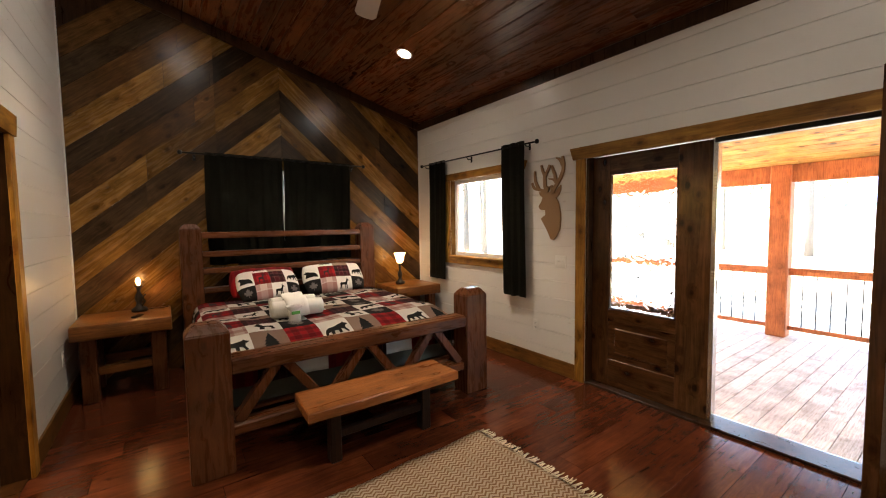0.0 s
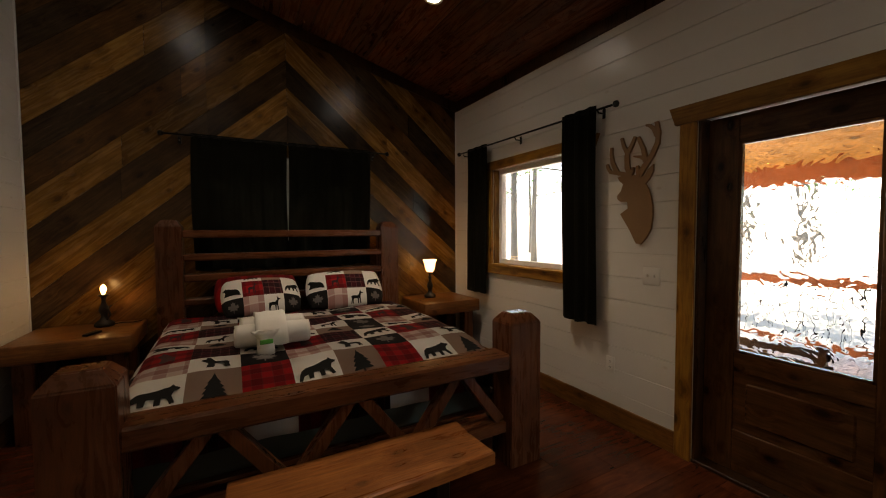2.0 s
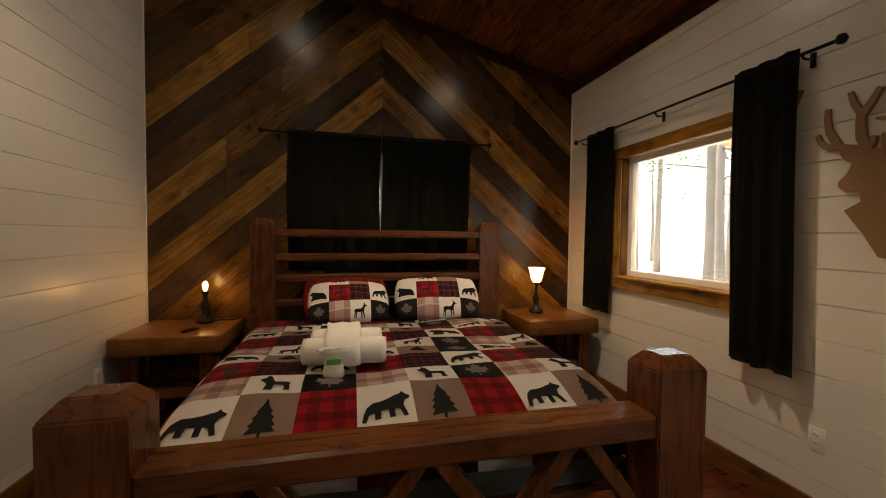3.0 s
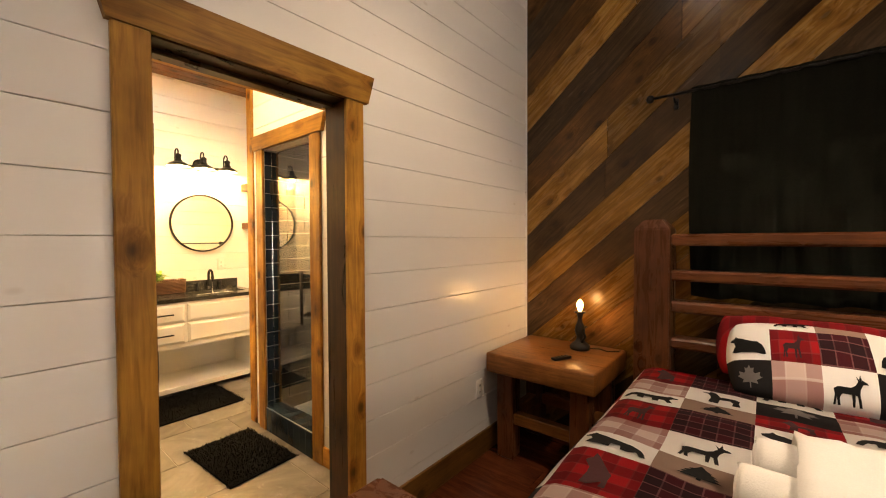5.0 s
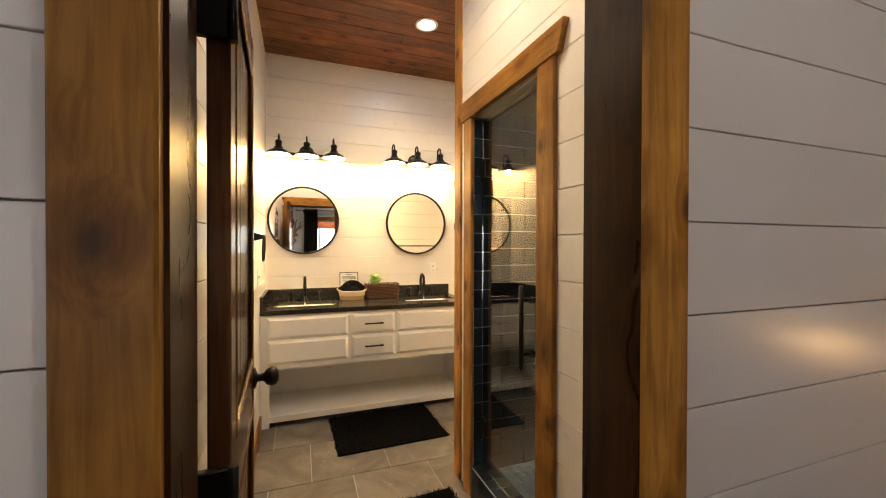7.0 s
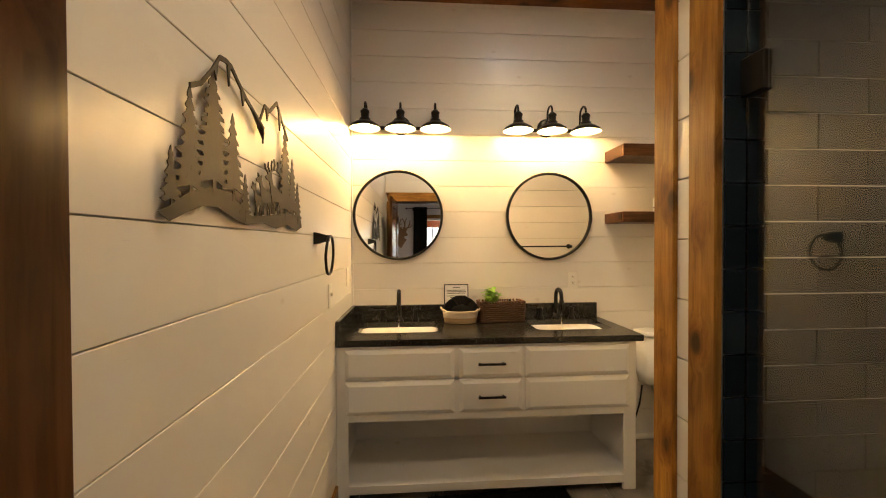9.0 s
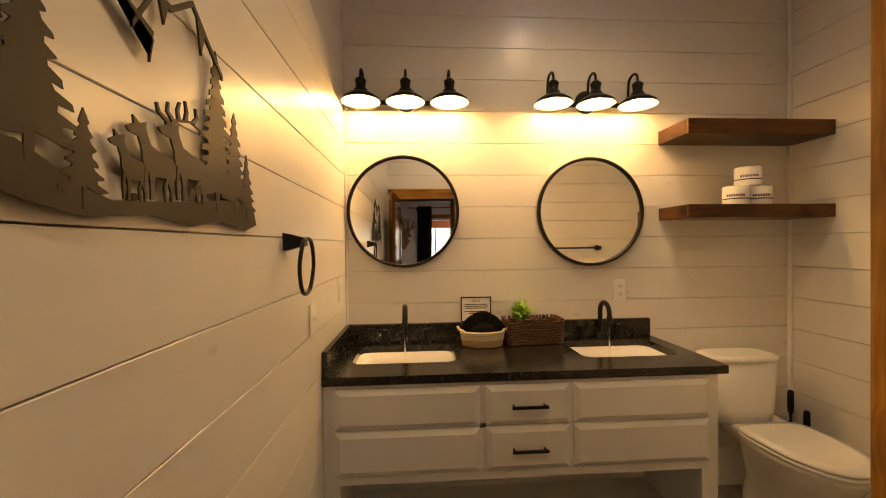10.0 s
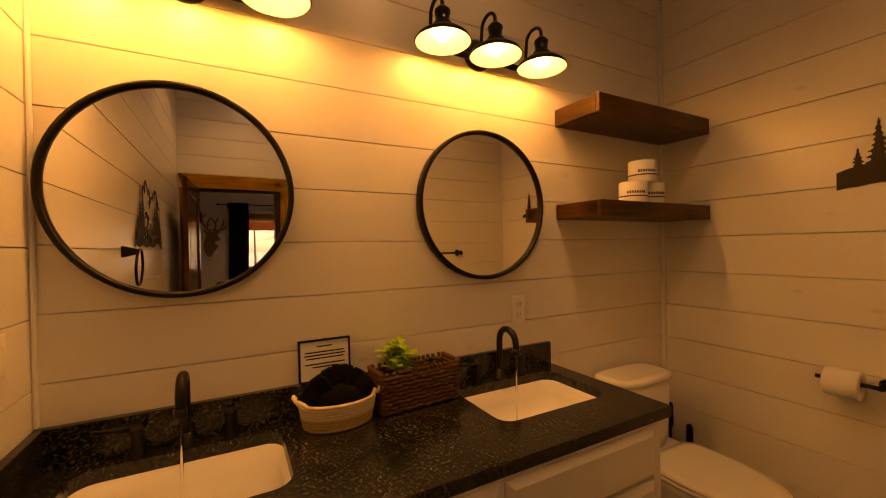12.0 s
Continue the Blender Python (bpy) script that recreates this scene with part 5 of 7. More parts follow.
shapes = [head, ribbon([(12.2, 46.4), (19.4, 48.6), (27.0, 50.6), (29.0, 53.0), (30.2, 56.4)], 1.7, 0.9), ribbon([(21.8, 49.5), (25.6, 57.0), (26.6, 63.0), (26.5, 67.7)], 1.7, 0.9),
          ribbon([(11.2, 46.0), (13.8, 52.0), (14.2, 58.0), (14.0, 64.1)], 2.0, 1.5), ribbon([(14.1, 62.0), (16.8, 67.0), (18.4, 72.6)], 1.4, 0.9), ribbon([(13.8, 61.5), (10.6, 66.5), (8.0, 71.6)], 1.5, 1.0),
          ribbon([(5.0, 45.0), (1.5, 50.3), (-4.0, 57.6), (-7.3, 64.1), (-8.0, 71.0), (-6.6, 77.8)], 2.0, 1.1), ribbon([(-7.4, 69.0), (-4.6, 74.2), (-2.0, 76.4), (0.4, 77.2)], 1.6, 0.7),
          ribbon([(0.2, 54.0), (2.2, 62.5), (5.8, 70.6)], 1.7, 1.0), ribbon([(-0.5, 54.5), (3.6, 57.4), (8.8, 58.6)], 1.5, 0.5), ribbon([(5.2, 44.0), (5.6, 48.5), (6.0, 52.0)], 1.3, 0.8), ribbon([(11.0, 46.0), (9.6, 49.0), (9.2, 51.5)], 1.2, 0.7)]
for k, sh in enumerate(shapes):
    pts = [stag_pt(u, v) for u, v in sh]
    b = slab(pts, 0.016 + 0.0006 * k, 0.0)
    absorb(stag, b, Matrix(((0, 0, -1, XW - 0.014), (1, 0, 0, 0), (0, 1, 0, 0), (0, 0, 0, 1))))
bmesh.ops.recalc_face_normals(stag, faces=stag.faces[:])
tagged(link("stag_wall_art", stag, M["deer"]), "tan fibreboard stag head cut-out on the wall", "wall art")


# switch plates and outlets
def plate(name, m, w, h, kind, label, group=""):
    """Local x along the wall, z up, -y out of the wall."""
    p = new(name)
    p.matrix_world = m
    tagged(p, label, "outlet" if kind == "outlet" else "switch", group)
    part("cover", box(-w / 2, -0.006, -h / 2, w / 2, 0, h / 2, 0.003, 2), M["plate"], p)
    n = max(1, round(w / 0.07)) if kind == "switch" else 1
    if kind == "outlet":
        for dz in (-0.021, 0.021):
            part("socket", box(-0.016, -0.008, dz - 0.014, 0.016, -0.005, dz + 0.014, 0.003), M["plate"], p)
            for dx in (-0.006, 0.006):
                part("slot", box(dx - 0.0013, -0.0088, dz - 0.004, dx + 0.0013, -0.0075, dz + 0.006), M["slot"], p)
            part("slot", box(-0.002, -0.0088, dz - 0.0105, 0.002, -0.0075, dz - 0.007), M["slot"], p)
    elif kind == "rocker":
        part("rocker", box(-0.016, -0.009, -0.033, 0.016, -0.005, 0.033, 0.002), M["plate"], p)
    else:
        for i in range(n):
            x = (i - (n - 1) / 2) * 0.046
            part("toggle", box(x - 0.005, -0.018, -0.004, x + 0.005, -0.005, 0.012, 0.002), M["plate"], p)
    return p


plate("switch_plate", pose(XW - CF, 2.36, 1.092, 0, 0, -90), 0.118, 0.115, "switch", "double white toggle switch plate beside the deck door")
plate("outlet_plate", pose(XW - CF, 2.66, 0.425, 0, 0, -90), 0.07, 0.115, "outlet", "white wall outlet under the window")
plate("outlet_plate", pose(XL + CF, 4.225, 0.435, 0, 0, 90), 0.07, 0.115, "outlet", "white wall outlet beside the nightstand")

# rug
rug = thing("rug", 0.86, 1.40, 0, "fringed jute rug with a woven chevron pattern", "rug", 2)
b = bmesh.new()
nx, ny = 60, 44
vs = [[b.verts.new((-0.9 + 1.8 * i / nx + 0.006 * math.sin(j * 0.8), -0.6 + 1.2 * j / ny + 0.008 * math.sin(i * 0.35), 0.011 + 0.003 * noise.noise(Vector((i * 0.3, j * 0.3, 0))))) for i in range(nx + 1)] for j in range(ny + 1)]
for j in range(ny):
    for i in range(nx):
        b.faces.new((vs[j][i], vs[j][i + 1], vs[j + 1][i + 1], vs[j + 1][i])).smooth = True
bmesh.ops.solidify(b, geom=b.faces[:], thickness=0.010)
part("weave", b, M["rug"], rug)
b = bmesh.new()
rf = random.Random(8)
for sg in (-1, 1):
    for k in range(120):
        y = -0.595 + 1.19 * k / 119
        e = rf.uniform(0.035, 0.075)
        a = rf.uniform(-0.02, 0.02)
        tube([(sg * 0.897, y, 0.008), (sg * (0.9 + e * 0.5), y + a * 0.6, 0.005), (sg * (0.9 + e), y + a, 0.004)], 0.003, 4, b)
tagged(part("fringe", b, M["rope"], rug, "cream rope fringe"), kind="stuff")

# ceiling fan and downlights


def downlight(x, y, z, tilt, label):
    p = new("downlight")
    p.matrix_world = Matrix.Translation((x, y, z)) @ Matrix.Rotation(tilt, 4, "Y")
    tagged(p, label, "downlight", "recessed ceiling lights")
    part("trim_ring", lathe([(0.062, -0.001), (0.082, -0.004), (0.084, -0.001), (0.084, 0.004), (0.062, 0.004)], 28, None, False), M["plate"], p)
    part("lens", lathe([(0.0, -0.0005), (0.062, -0.0005), (0.062, 0.003), (0.0, 0.003)], 28, None, False), M["downlight"], p, "glowing round lens").visible_shadow = False
    return p


# the three added fill lights get a fixture too
for dx, dy in DOWN:
    downlight(dx, dy, ceil_z(dx) - 0.003, math.atan(SLOPE), "lit round recessed light, real or added fill, in the plank ceiling")
# includes a fixture for the invented fill by the door
for dx, dy, power in BATH_DOWN:
    downlight(dx, dy, ZB - 0.003, 0, "lit round recessed light, real or added fill, in the bathroom ceiling")

FX, FY, FZ = 1.05, 2.02, 2.93
fan = thing("ceiling_fan", FX, FY, FZ, "white ceiling fan hanging from a downrod", "ceiling fan")
part("downrod", tube([(0, 0, 0.05), (0, 0, ceil_z(FX) - FZ)], 0.013, 10), M["fan_white"], fan)
part("canopy", lathe([(0.0, 0), (0.03, 0), (0.06, 0.05), (0.065, 0.085), (0.0, 0.085)], 20, Matrix.Translation((0, 0, ceil_z(FX) - FZ - 0.09))), M["fan_white"], fan)
part("motor", lathe([(0.0, -0.07), (0.07, -0.065), (0.105, -0.03), (0.11, 0.02), (0.08, 0.06), (0.03, 0.075), (0, 0.075)], 24), M["fan_white"], fan)
for k in range(5):
    a = radians(74 + 72 * k)
    out = [(0.16, -0.05), (0.30, -0.065), (0.60, -0.075), (0.64, -0.055), (0.65, 0.0), (0.64, 0.055), (0.60, 0.075), (0.30, 0.065), (0.16, 0.05)]
    b = slab(out, 0.008, 0.0, Matrix.Rotation(a, 4, "Z") @ Matrix.Rotation(radians(11), 4, "X"))
    part("blade", b, M["fan_white"], fan)
    b = box(0.085, -0.018, -0.008, 0.22, 0.018, -0.001, 0.002)
    b.transform(Matrix.Rotation(a, 4, "Z"))
    part("blade_arm", b, M["chrome"], fan)

# ================= doors =================


def panel_door(name, m, w, h, t, label, glazed):
    """A stile and rail door in local x (width) and z (height), thickness along y from -t to 0."""
    p = new(name)
    p.matrix_world = m
    tagged(p, label, "door", "", "structure")
    if glazed:
        st, rt2, top, lock, bot = 0.155, 0.235, 0.15, 0.68, 0.24
        zs = ((0, bot), (0.575, lock), (h - top, h))
    else:
        st, rt2, top, bot = 0.082, 0.082, 0.115, 0.22
        zs = ((0, bot), (0.86, 1.0), (h - top, h))
    part("stile", box(0, -t, 0, st, 0, h, 0.003), M["door"], p)
    part("stile", box(w - rt2, -t, 0, w, 0, h, 0.003), M["door"], p)
    for z0, z1 in zs:
        part("rail", box(st, -t + 0.0015, z0, w - rt2, -0.0015, z1, 0.003), M["door_x"], p)
    if glazed:
        g = part("pane", box(st, -t / 2 - 0.004, zs[1][1], w - rt2, -t / 2 + 0.004, zs[2][0]), M["rain_glass"], p, "rippled rain glass pane")
        g.visible_shadow = False
        b = bmesh.new()
        for q in ((st, -t - 0.0, zs[1][1], st + 0.014, 0.0, zs[2][0]), (w - rt2 - 0.014, -t, zs[1][1], w - rt2, 0.0, zs[2][0]), (st, -t, zs[1][1], w - rt2, 0, zs[1][1] + 0.014), (st, -t, zs[2][0] - 0.014, w - rt2, 0, zs[2][0])):
            box(q[0], q[1] + 0.006, q[2], q[3], q[4] - 0.006, q[5], 0, 1, b)
        part("glazing_bead", b, M["door"], p)
        part("panel", box(st - 0.002, -t + 0.012, bot, w - rt2 + 0.002, -0.012, zs[1][0], 0.0), M["door_x"], p)
        part("raised_panel", box(st + 0.06, -t + 0.003, bot + 0.055, w - rt2 - 0.06, -0.003, zs[1][0] - 0.055, 0.008), M["door_x"], p)
    else:
        n = 7
        for z0, z1 in ((bot, 0.86), (1.0, h - top)):
            for i in range(n):
                a, c = st + (w - 2 * st) * i / n, st + (w - 2 * st) * (i + 1) / n
                part("plank", box(a + 0.001, -t + 0.010, z0, c - 0.001, -0.010, z1, 0.004), M["door"], p)
            for q in ((st, z0, st + 0.012, z1), (w - rt2 - 0.012, z0, w - rt2, z1)):
                part("moulding", box(q[0], -0.008, q[1], q[2], 0.002, q[3], 0.003), M["door"], p)
            for q in ((st, z0, w - rt2, z0 + 0.012), (st, z1 - 0.012, w - rt2, z1)):
                part("moulding", box(q[0] + 0.012, -0.008, q[1], q[2] - 0.012, 0.002, q[3], 0.003), M["door_x"], p)
    return p


M["door_x"] = wood("dark_stained_alder_rail", (0.17, 0.075, 0.03), (0.06, 0.027, 0.012), 0, (0.16, 0.28), vary=0.15, scale=0.6, fibre=0.3, bump=0.04)


def knob(parent, x, z, side):
    m = Matrix.Translation((x, 0.0 if side > 0 else -0.04, z)) @ Matrix.Rotation(radians(-90 * side), 4, "X")
    part("knob", lathe([(0.0, 0), (0.032, 0), (0.032, 0.006), (0.013, 0.012), (0.012, 0.028), (0.024, 0.038), (0.03, 0.052), (0.026, 0.066), (0.014, 0.073), (0, 0.074)], 20, m), M["black"], parent, "black ball door knob")


# bathroom door: open, standing against the art wall
d1 = panel_door("door_1", Matrix.Translation((-0.888, 2.552, 0.01)) @ Matrix.Rotation(radians(183.0), 4, "Z") @ Matrix.Scale(-1, 4, (0, 1, 0)), 0.69, 1.98, 0.034, "open dark-stained plank door with black knob and hinges", False)
knob(d1, 0.645, 0.935, 1)
for z in (0.22, 0.95, 1.72):
    b = box(-0.016, -0.056, z - 0.05, -0.0005, -0.002, z + 0.05, 0.002)
    tube([(-0.012, 0.004, z - 0.052), (-0.012, 0.004, z + 0.052)], 0.008, 8, b)
    part("hinge", b, M["black"], d1, "black butt hinge")

# deck doors: one leaf shut, one swung in
d2 = panel_door("door_2", Matrix.Translation((XW + 0.055, 2.066, 0.024)) @ Matrix.Rotation(radians(-90), 4, "Z") @ Matrix.Translation((0, 0.045, 0)), 0.945, 2.0, 0.045, "shut dark-stained deck door with rippled glass", True)
part("astragal", box(0.935, -0.06, 0, 0.965, 0.012, 2.0, 0.003), M["chrome"], d2, "metal astragal strip")
part("flush_bolt", box(0.9452, -0.03, 0.92, 0.9665, -0.015, 1.02, 0.001), M["black"], d2)
d3 = panel_door("door_3", Matrix.Translation((XW + 0.0, 0.262, 0.024)) @ Matrix.Rotation(radians(180.8), 4, "Z") @ Matrix.Scale(-1, 4, (0, 1, 0)), 0.90, 2.0, 0.045, "dark-stained glazed deck door swung open into the room", True)
knob(d3, 0.83, 0.90, -1)

# ================= bathroom =================

XF = -3.335                                   # cabinet face
vanity = thing("vanity_cabinet", XF, YB + CF + 0.002, 0, "white painted double vanity with four drawers fronts and open shelf", "cabinet", 90)
tagged(vanity, "white painted double vanity cabinet with an open bottom shelf")
# local x runs along the wall, local y into the wall
D = XF - XV - CF - 0.002
yl = YB + CF + 0.002


def vy(y):
    return y - yl


W = vy(4.041)
for nm, q in (("side_panel", (0, 0.018, 0, 0.02, D, 0.84)), ("side_panel", (W - 0.02, 0.018, 0, W, D, 0.84)), ("deck", (0.02, 0.02, 0.43, W - 0.02, D, 0.45)),
              ("bottom_shelf", (0.02, 0.005, 0.055, W - 0.02, D, 0.08)), ("back_panel", (0.02, D - 0.012, 0.08, W - 0.02, D, 0.84))):
    part(nm, box(*q, 0.0015), M["cabinet"], vanity)
for nm, q in (("face_stile", (0, 0, 0, 0.062, 0.018, 0.84)), ("face_stile", (W - 0.072, 0, 0, W, 0.018, 0.84)), ("face_rail", (0.062, 0, 0.815, W - 0.072, 0.018, 0.84)),
              ("face_rail", (0.062, 0, 0.432, W - 0.072, 0.018, 0.48)), ("face_rail", (0.062, 0, 0.645, W - 0.072, 0.018, 0.668)), ("toe_rail", (0.062, 0.0, 0.04, W - 0.072, 0.018, 0.085)),
              ("face_stile", (vy(3.005), 0, 0.48, vy(3.045), 0.018, 0.815)), ("face_stile", (vy(3.382), 0, 0.48, vy(3.412), 0.018, 0.815))):
    part(nm, box(*q, 0.001), M["cabinet"], vanity)


def drawer_front(x0, z0, x1, z1, pull):
    b = bmesh.new()
    e = 0.022
    rings = []
    for y, g in ((0.0, 0), (-0.008, 0), (-0.020, e)):
        rings.append([b.verts.new(p) for p in ((x0 + g, y, z0 + g), (x1 - g, y, z0 + g), (x1 - g, y, z1 - g), (x0 + g, y, z1 - g))])
    b.faces.new(rings[-1])
    b.faces.new(rings[0][::-1])
    for lo, hi in zip(rings, rings[1:]):
        for i in range(4):
            b.faces.new((lo[i], lo[(i + 1) % 4], hi[(i + 1) % 4], hi[i]))
    bmesh.ops.recalc_face_normals(b, faces=b.faces[:])
    f = part("drawer_front", b, M["cabinet"], vanity)
    if pull:
        cx, cz = (x0 + x1) / 2, (z0 + z1) / 2
        h = tube([(cx - 0.064, -0.02, cz), (cx - 0.064, -0.045, cz)], 0.005, 8)
        tube([(cx + 0.064, -0.02, cz), (cx + 0.064, -0.045, cz)], 0.005, 8, h)
        box(cx - 0.075, -0.053, cz - 0.006, cx + 0.075, -0.042, cz + 0.006, 0.002, 1, h)
        part("handle", h, M["black"], f, "black bar pull")


for y0, y1, pull in ((2.425, 3.012, False), (3.038, 3.387, True), (3.405, 3.995, False)):
    for z0, z1 in ((0.66, 0.823), (0.473, 0.652)):
        drawer_front(vy(y0), z0, vy(y1), z1, pull)

# granite top with two cut-outs
CTX0, CTX1, CTY0, CTY1 = XV + CF + 0.001, -3.318, YB + CF + 0.001, 4.076
SINKS = (2.70, 3.762)
SX0, SX1, SW = -3.80, -3.488, 0.235


def rounded(cx, cy, hx, hy, r, n=5):
    pts = []
    for qx, qy, a0 in ((1, 1, 0), (-1, 1, 90), (-1, -1, 180), (1, -1, 270)):
        for i in range(n + 1):
            a = radians(a0 + 90 * i / n)
            pts.append((cx + qx * (hx - r) + r * math.cos(a), cy + qy * (hy - r) + r * math.sin(a)))
    return pts


bm = bmesh.new()
ztop, zlow = 0.877, 0.842


loops = [[(CTX0, CTY0), (CTX1, CTY0), (CTX1, CTY1), (CTX0, CTY1)]] + [rounded((SX0 + SX1) / 2, sy, (SX1 - SX0) / 2, SW, 0.05) for sy in SINKS]
for z in (ztop, zlow):
    rim = []
    for lp in loops:
        vs = [bm.verts.new((x, y, z)) for x, y in lp]
        rim += [bm.edges.new((vs[i], vs[(i + 1) % len(vs)])) for i in range(len(vs))]
    bmesh.ops.triangle_fill(bm, edges=rim, use_beauty=True)
bm.verts.ensure_lookup_table()
half = len(bm.verts) // 2
k0 = 0
for lp in loops:
    for i in range(len(lp)):
        j = (i + 1) % len(lp)
        bm.faces.new((bm.verts[k0 + i], bm.verts[k0 + j], bm.verts[half + k0 + j], bm.verts[half + k0 + i]))
    k0 += len(lp)
bmesh.ops.recalc_face_normals(bm, faces=bm.faces[:])
ctop = thing("countertop", CTX1, (CTY0 + CTY1) / 2, ztop, "polished black granite countertop with two sink cut-outs", "countertop")
off = Matrix.Translation((-CTX1, -(CTY0 + CTY1) / 2, -ztop))
bm.transform(off)
part("slab_top", bm, M["granite"], ctop)
b = box(CTX0, CTY0, ztop, CTX0 + 0.022, 4.058, ztop + 0.103, 0.002)
b.transform(off)
part("backsplash", b, M["granite"], ctop)
b = box(CTX0 + 0.022, CTY0, ztop, CTX1 - 0.002, CTY0 + 0.022, ztop + 0.103, 0.002)
b.transform(off)
part("side_splash", b, M["granite"], ctop)

for sy in SINKS:
    sk = thing("sink", (SX0 + SX1) / 2, sy, 0.70, "white porcelain undermount sink under the granite", "sink", 0, "vanity sinks")
    b = bmesh.new()
    rings = []
    hx, hy = (SX1 - SX0) / 2, SW
    for z, g, r in ((zlow - 0.70, -0.012, 0.06), (zlow - 0.70 - 0.001, 0.002, 0.055), (0.09, 0.012, 0.06), (0.03, 0.03, 0.07), (0.012, 0.07, 0.07), (0.004, 0.11, 0.04)):
        rings.append([b.verts.new((x, y, z)) for x, y in rounded(0, 0, hx - g, hy - g, r)])
    for lo, hi in zip(rings, rings[1:]):
        for i in range(len(lo)):
            f = b.faces.new((lo[i], hi[i], hi[(i + 1) % len(lo)], lo[(i + 1) % len(lo)]))
            f.smooth = True
    b.faces.new(rings[-1][::-1])
    bmesh.ops.recalc_face_normals(b, faces=b.faces[:])
    bmesh.ops.solidify(b, geom=b.faces[:], thickness=0.006)
    part("basin", b, M["porcelain"], sk)
    part("drain", lathe([(0.0, 0.006), (0.02, 0.006), (0.026, 0.0045), (0.026, 0.009), (0.02, 0.0095), (0.0, 0.0095)], 18), M["black"], sk, "dark drain")

    fc = thing("faucet", -3.822, sy - 0.005, ztop + 0.0005, "oil-rubbed black gooseneck faucet with two lever handles", "faucet", 0, "vanity faucets")
    part("escutcheon", lathe([(0.0, 0), (0.028, 0), (0.028, 0.008), (0.019, 0.016), (0.015, 0.04), (0.0, 0.042)], 18), M["black"], fc)
    arc = [(0, 0, 0.03), (0, 0, 0.10), (0, 0, 0.15)] + [(0.052 - 0.052 * math.cos(radians(a)), 0, 0.155 + 0.052 * math.sin(radians(a))) for a in range(15, 181, 15)] + [(0.105, 0, 0.135)]
    part("spout", tube(arc, 0.0125, 12), M["black"], fc)
    part("nozzle", lathe([(0.0, 0), (0.015, 0), (0.015, 0.022), (0.0, 0.022)], 16, Matrix.Translation((0.105, 0, 0.118))), M["black"], fc)
    for sg in (-1, 1):
        b = lathe([(0.0, 0), (0.024, 0), (0.022, 0.012), (0.014, 0.025), (0.013, 0.06), (0.018, 0.07), (0.014, 0.08), (0.0, 0.082)], 16, Matrix.Translation((0, sg * 0.108, 0)))
        h = part("handle", b, M["black"], fc)
        part("lever", tube([(0, sg * 0.108, 0.074), (0.008, sg * (0.108 + (0.05 if sg < 0 else 0.01)), 0.08), (0.016, sg * (0.108 + (0.085 if sg < 0 else 0.03)), 0.086)], 0.006, 8), M["black"], h)
    part("water_stream", lathe([(0.0032, 0), (0.0042, 0.10), (0.005, 0.268), (0.0, 0.269)], 10, Matrix.Translation((0.105, 0, -0.15))), M["water"], fc, "thin running water").visible_shadow = False

# mirrors
for my, mz in ((2.69, 1.583), (3.722, 1.577)):
    mr = thing("round_mirror", XV + CF, my, mz, "round wall mirror in a thin black metal frame", "mirror", 0, "round vanity mirrors")
    q = Matrix.Rotation(radians(90), 4, "Y")
    part("mirror_glass", slab(oval(0, 0, 0.287, 0.287, 64), 0.004, 0.0, q @ Matrix.Translation((0, 0, 0.014))), M["mirror"], mr)
    part("frame", lathe([(0.284, 0.0), (0.300, 0.0), (0.300, 0.028), (0.296, 0.032), (0.288, 0.032), (0.284, 0.028), (0.284, 0.0)], 64, q, False), M["black"], mr)

# vanity lights
for ys in (LY1, LY2):
    vl = thing("vanity_light", XV + CF, ys[1], 2.16, "black three-shade barn vanity light, all bulbs lit", "wall lamp", 0, "vanity lights")
    part("bar", box(0.022, -0.27, -0.012, 0.034, 0.27, 0.012, 0.003), M["black"], vl)
    part("backplate", lathe([(0.0, 0), (0.062, 0), (0.062, 0.012), (0.045, 0.022), (0.0, 0.024)], 28, Matrix.Translation((0, 0, 0.022)) @ Matrix.Rotation(radians(90), 4, "Y")), M["black"], vl)
    for y in ys:
        dy = y - ys[1]
        arm = [(0.03, dy, 0.0), (0.035, dy, 0.05), (0.04, dy, 0.10)] + [(0.085 - 0.045 * math.cos(radians(a)), dy, 0.105 + 0.04 * math.sin(radians(a))) for a in range(20, 181, 20)] + [(0.13, dy, 0.085)]
        part("arm", tube(arm, 0.007, 8), M["black"], vl)
        c = Matrix.Translation((0.13, dy, 0))
        sh = part("shade", lathe([(0.098, -0.035), (0.101, -0.033), (0.092, -0.018), (0.06, 0.004), (0.034, 0.016), (0.034, 0.028), (0.025, 0.034), (0.025, 0.062), (0.028, 0.066), (0.028, 0.076), (0.012, 0.092), (0.0, 0.094)], 28, c, False), M["black"], vl, "black metal barn shade")
        part("reflector", lathe([(0.096, -0.034), (0.088, -0.02), (0.056, 0.001), (0.03, 0.012), (0.0, 0.014)], 28, c, False), M["enamel"], sh, "white enamelled inside")
        part("bulb", lathe([(0.0, -0.030), (0.016, -0.027), (0.028, -0.012), (0.026, 0.004), (0.014, 0.012), (0.0, 0.013)], 16, c), M["hot_bulb"], sh, "glowing bulb").visible_shadow = False

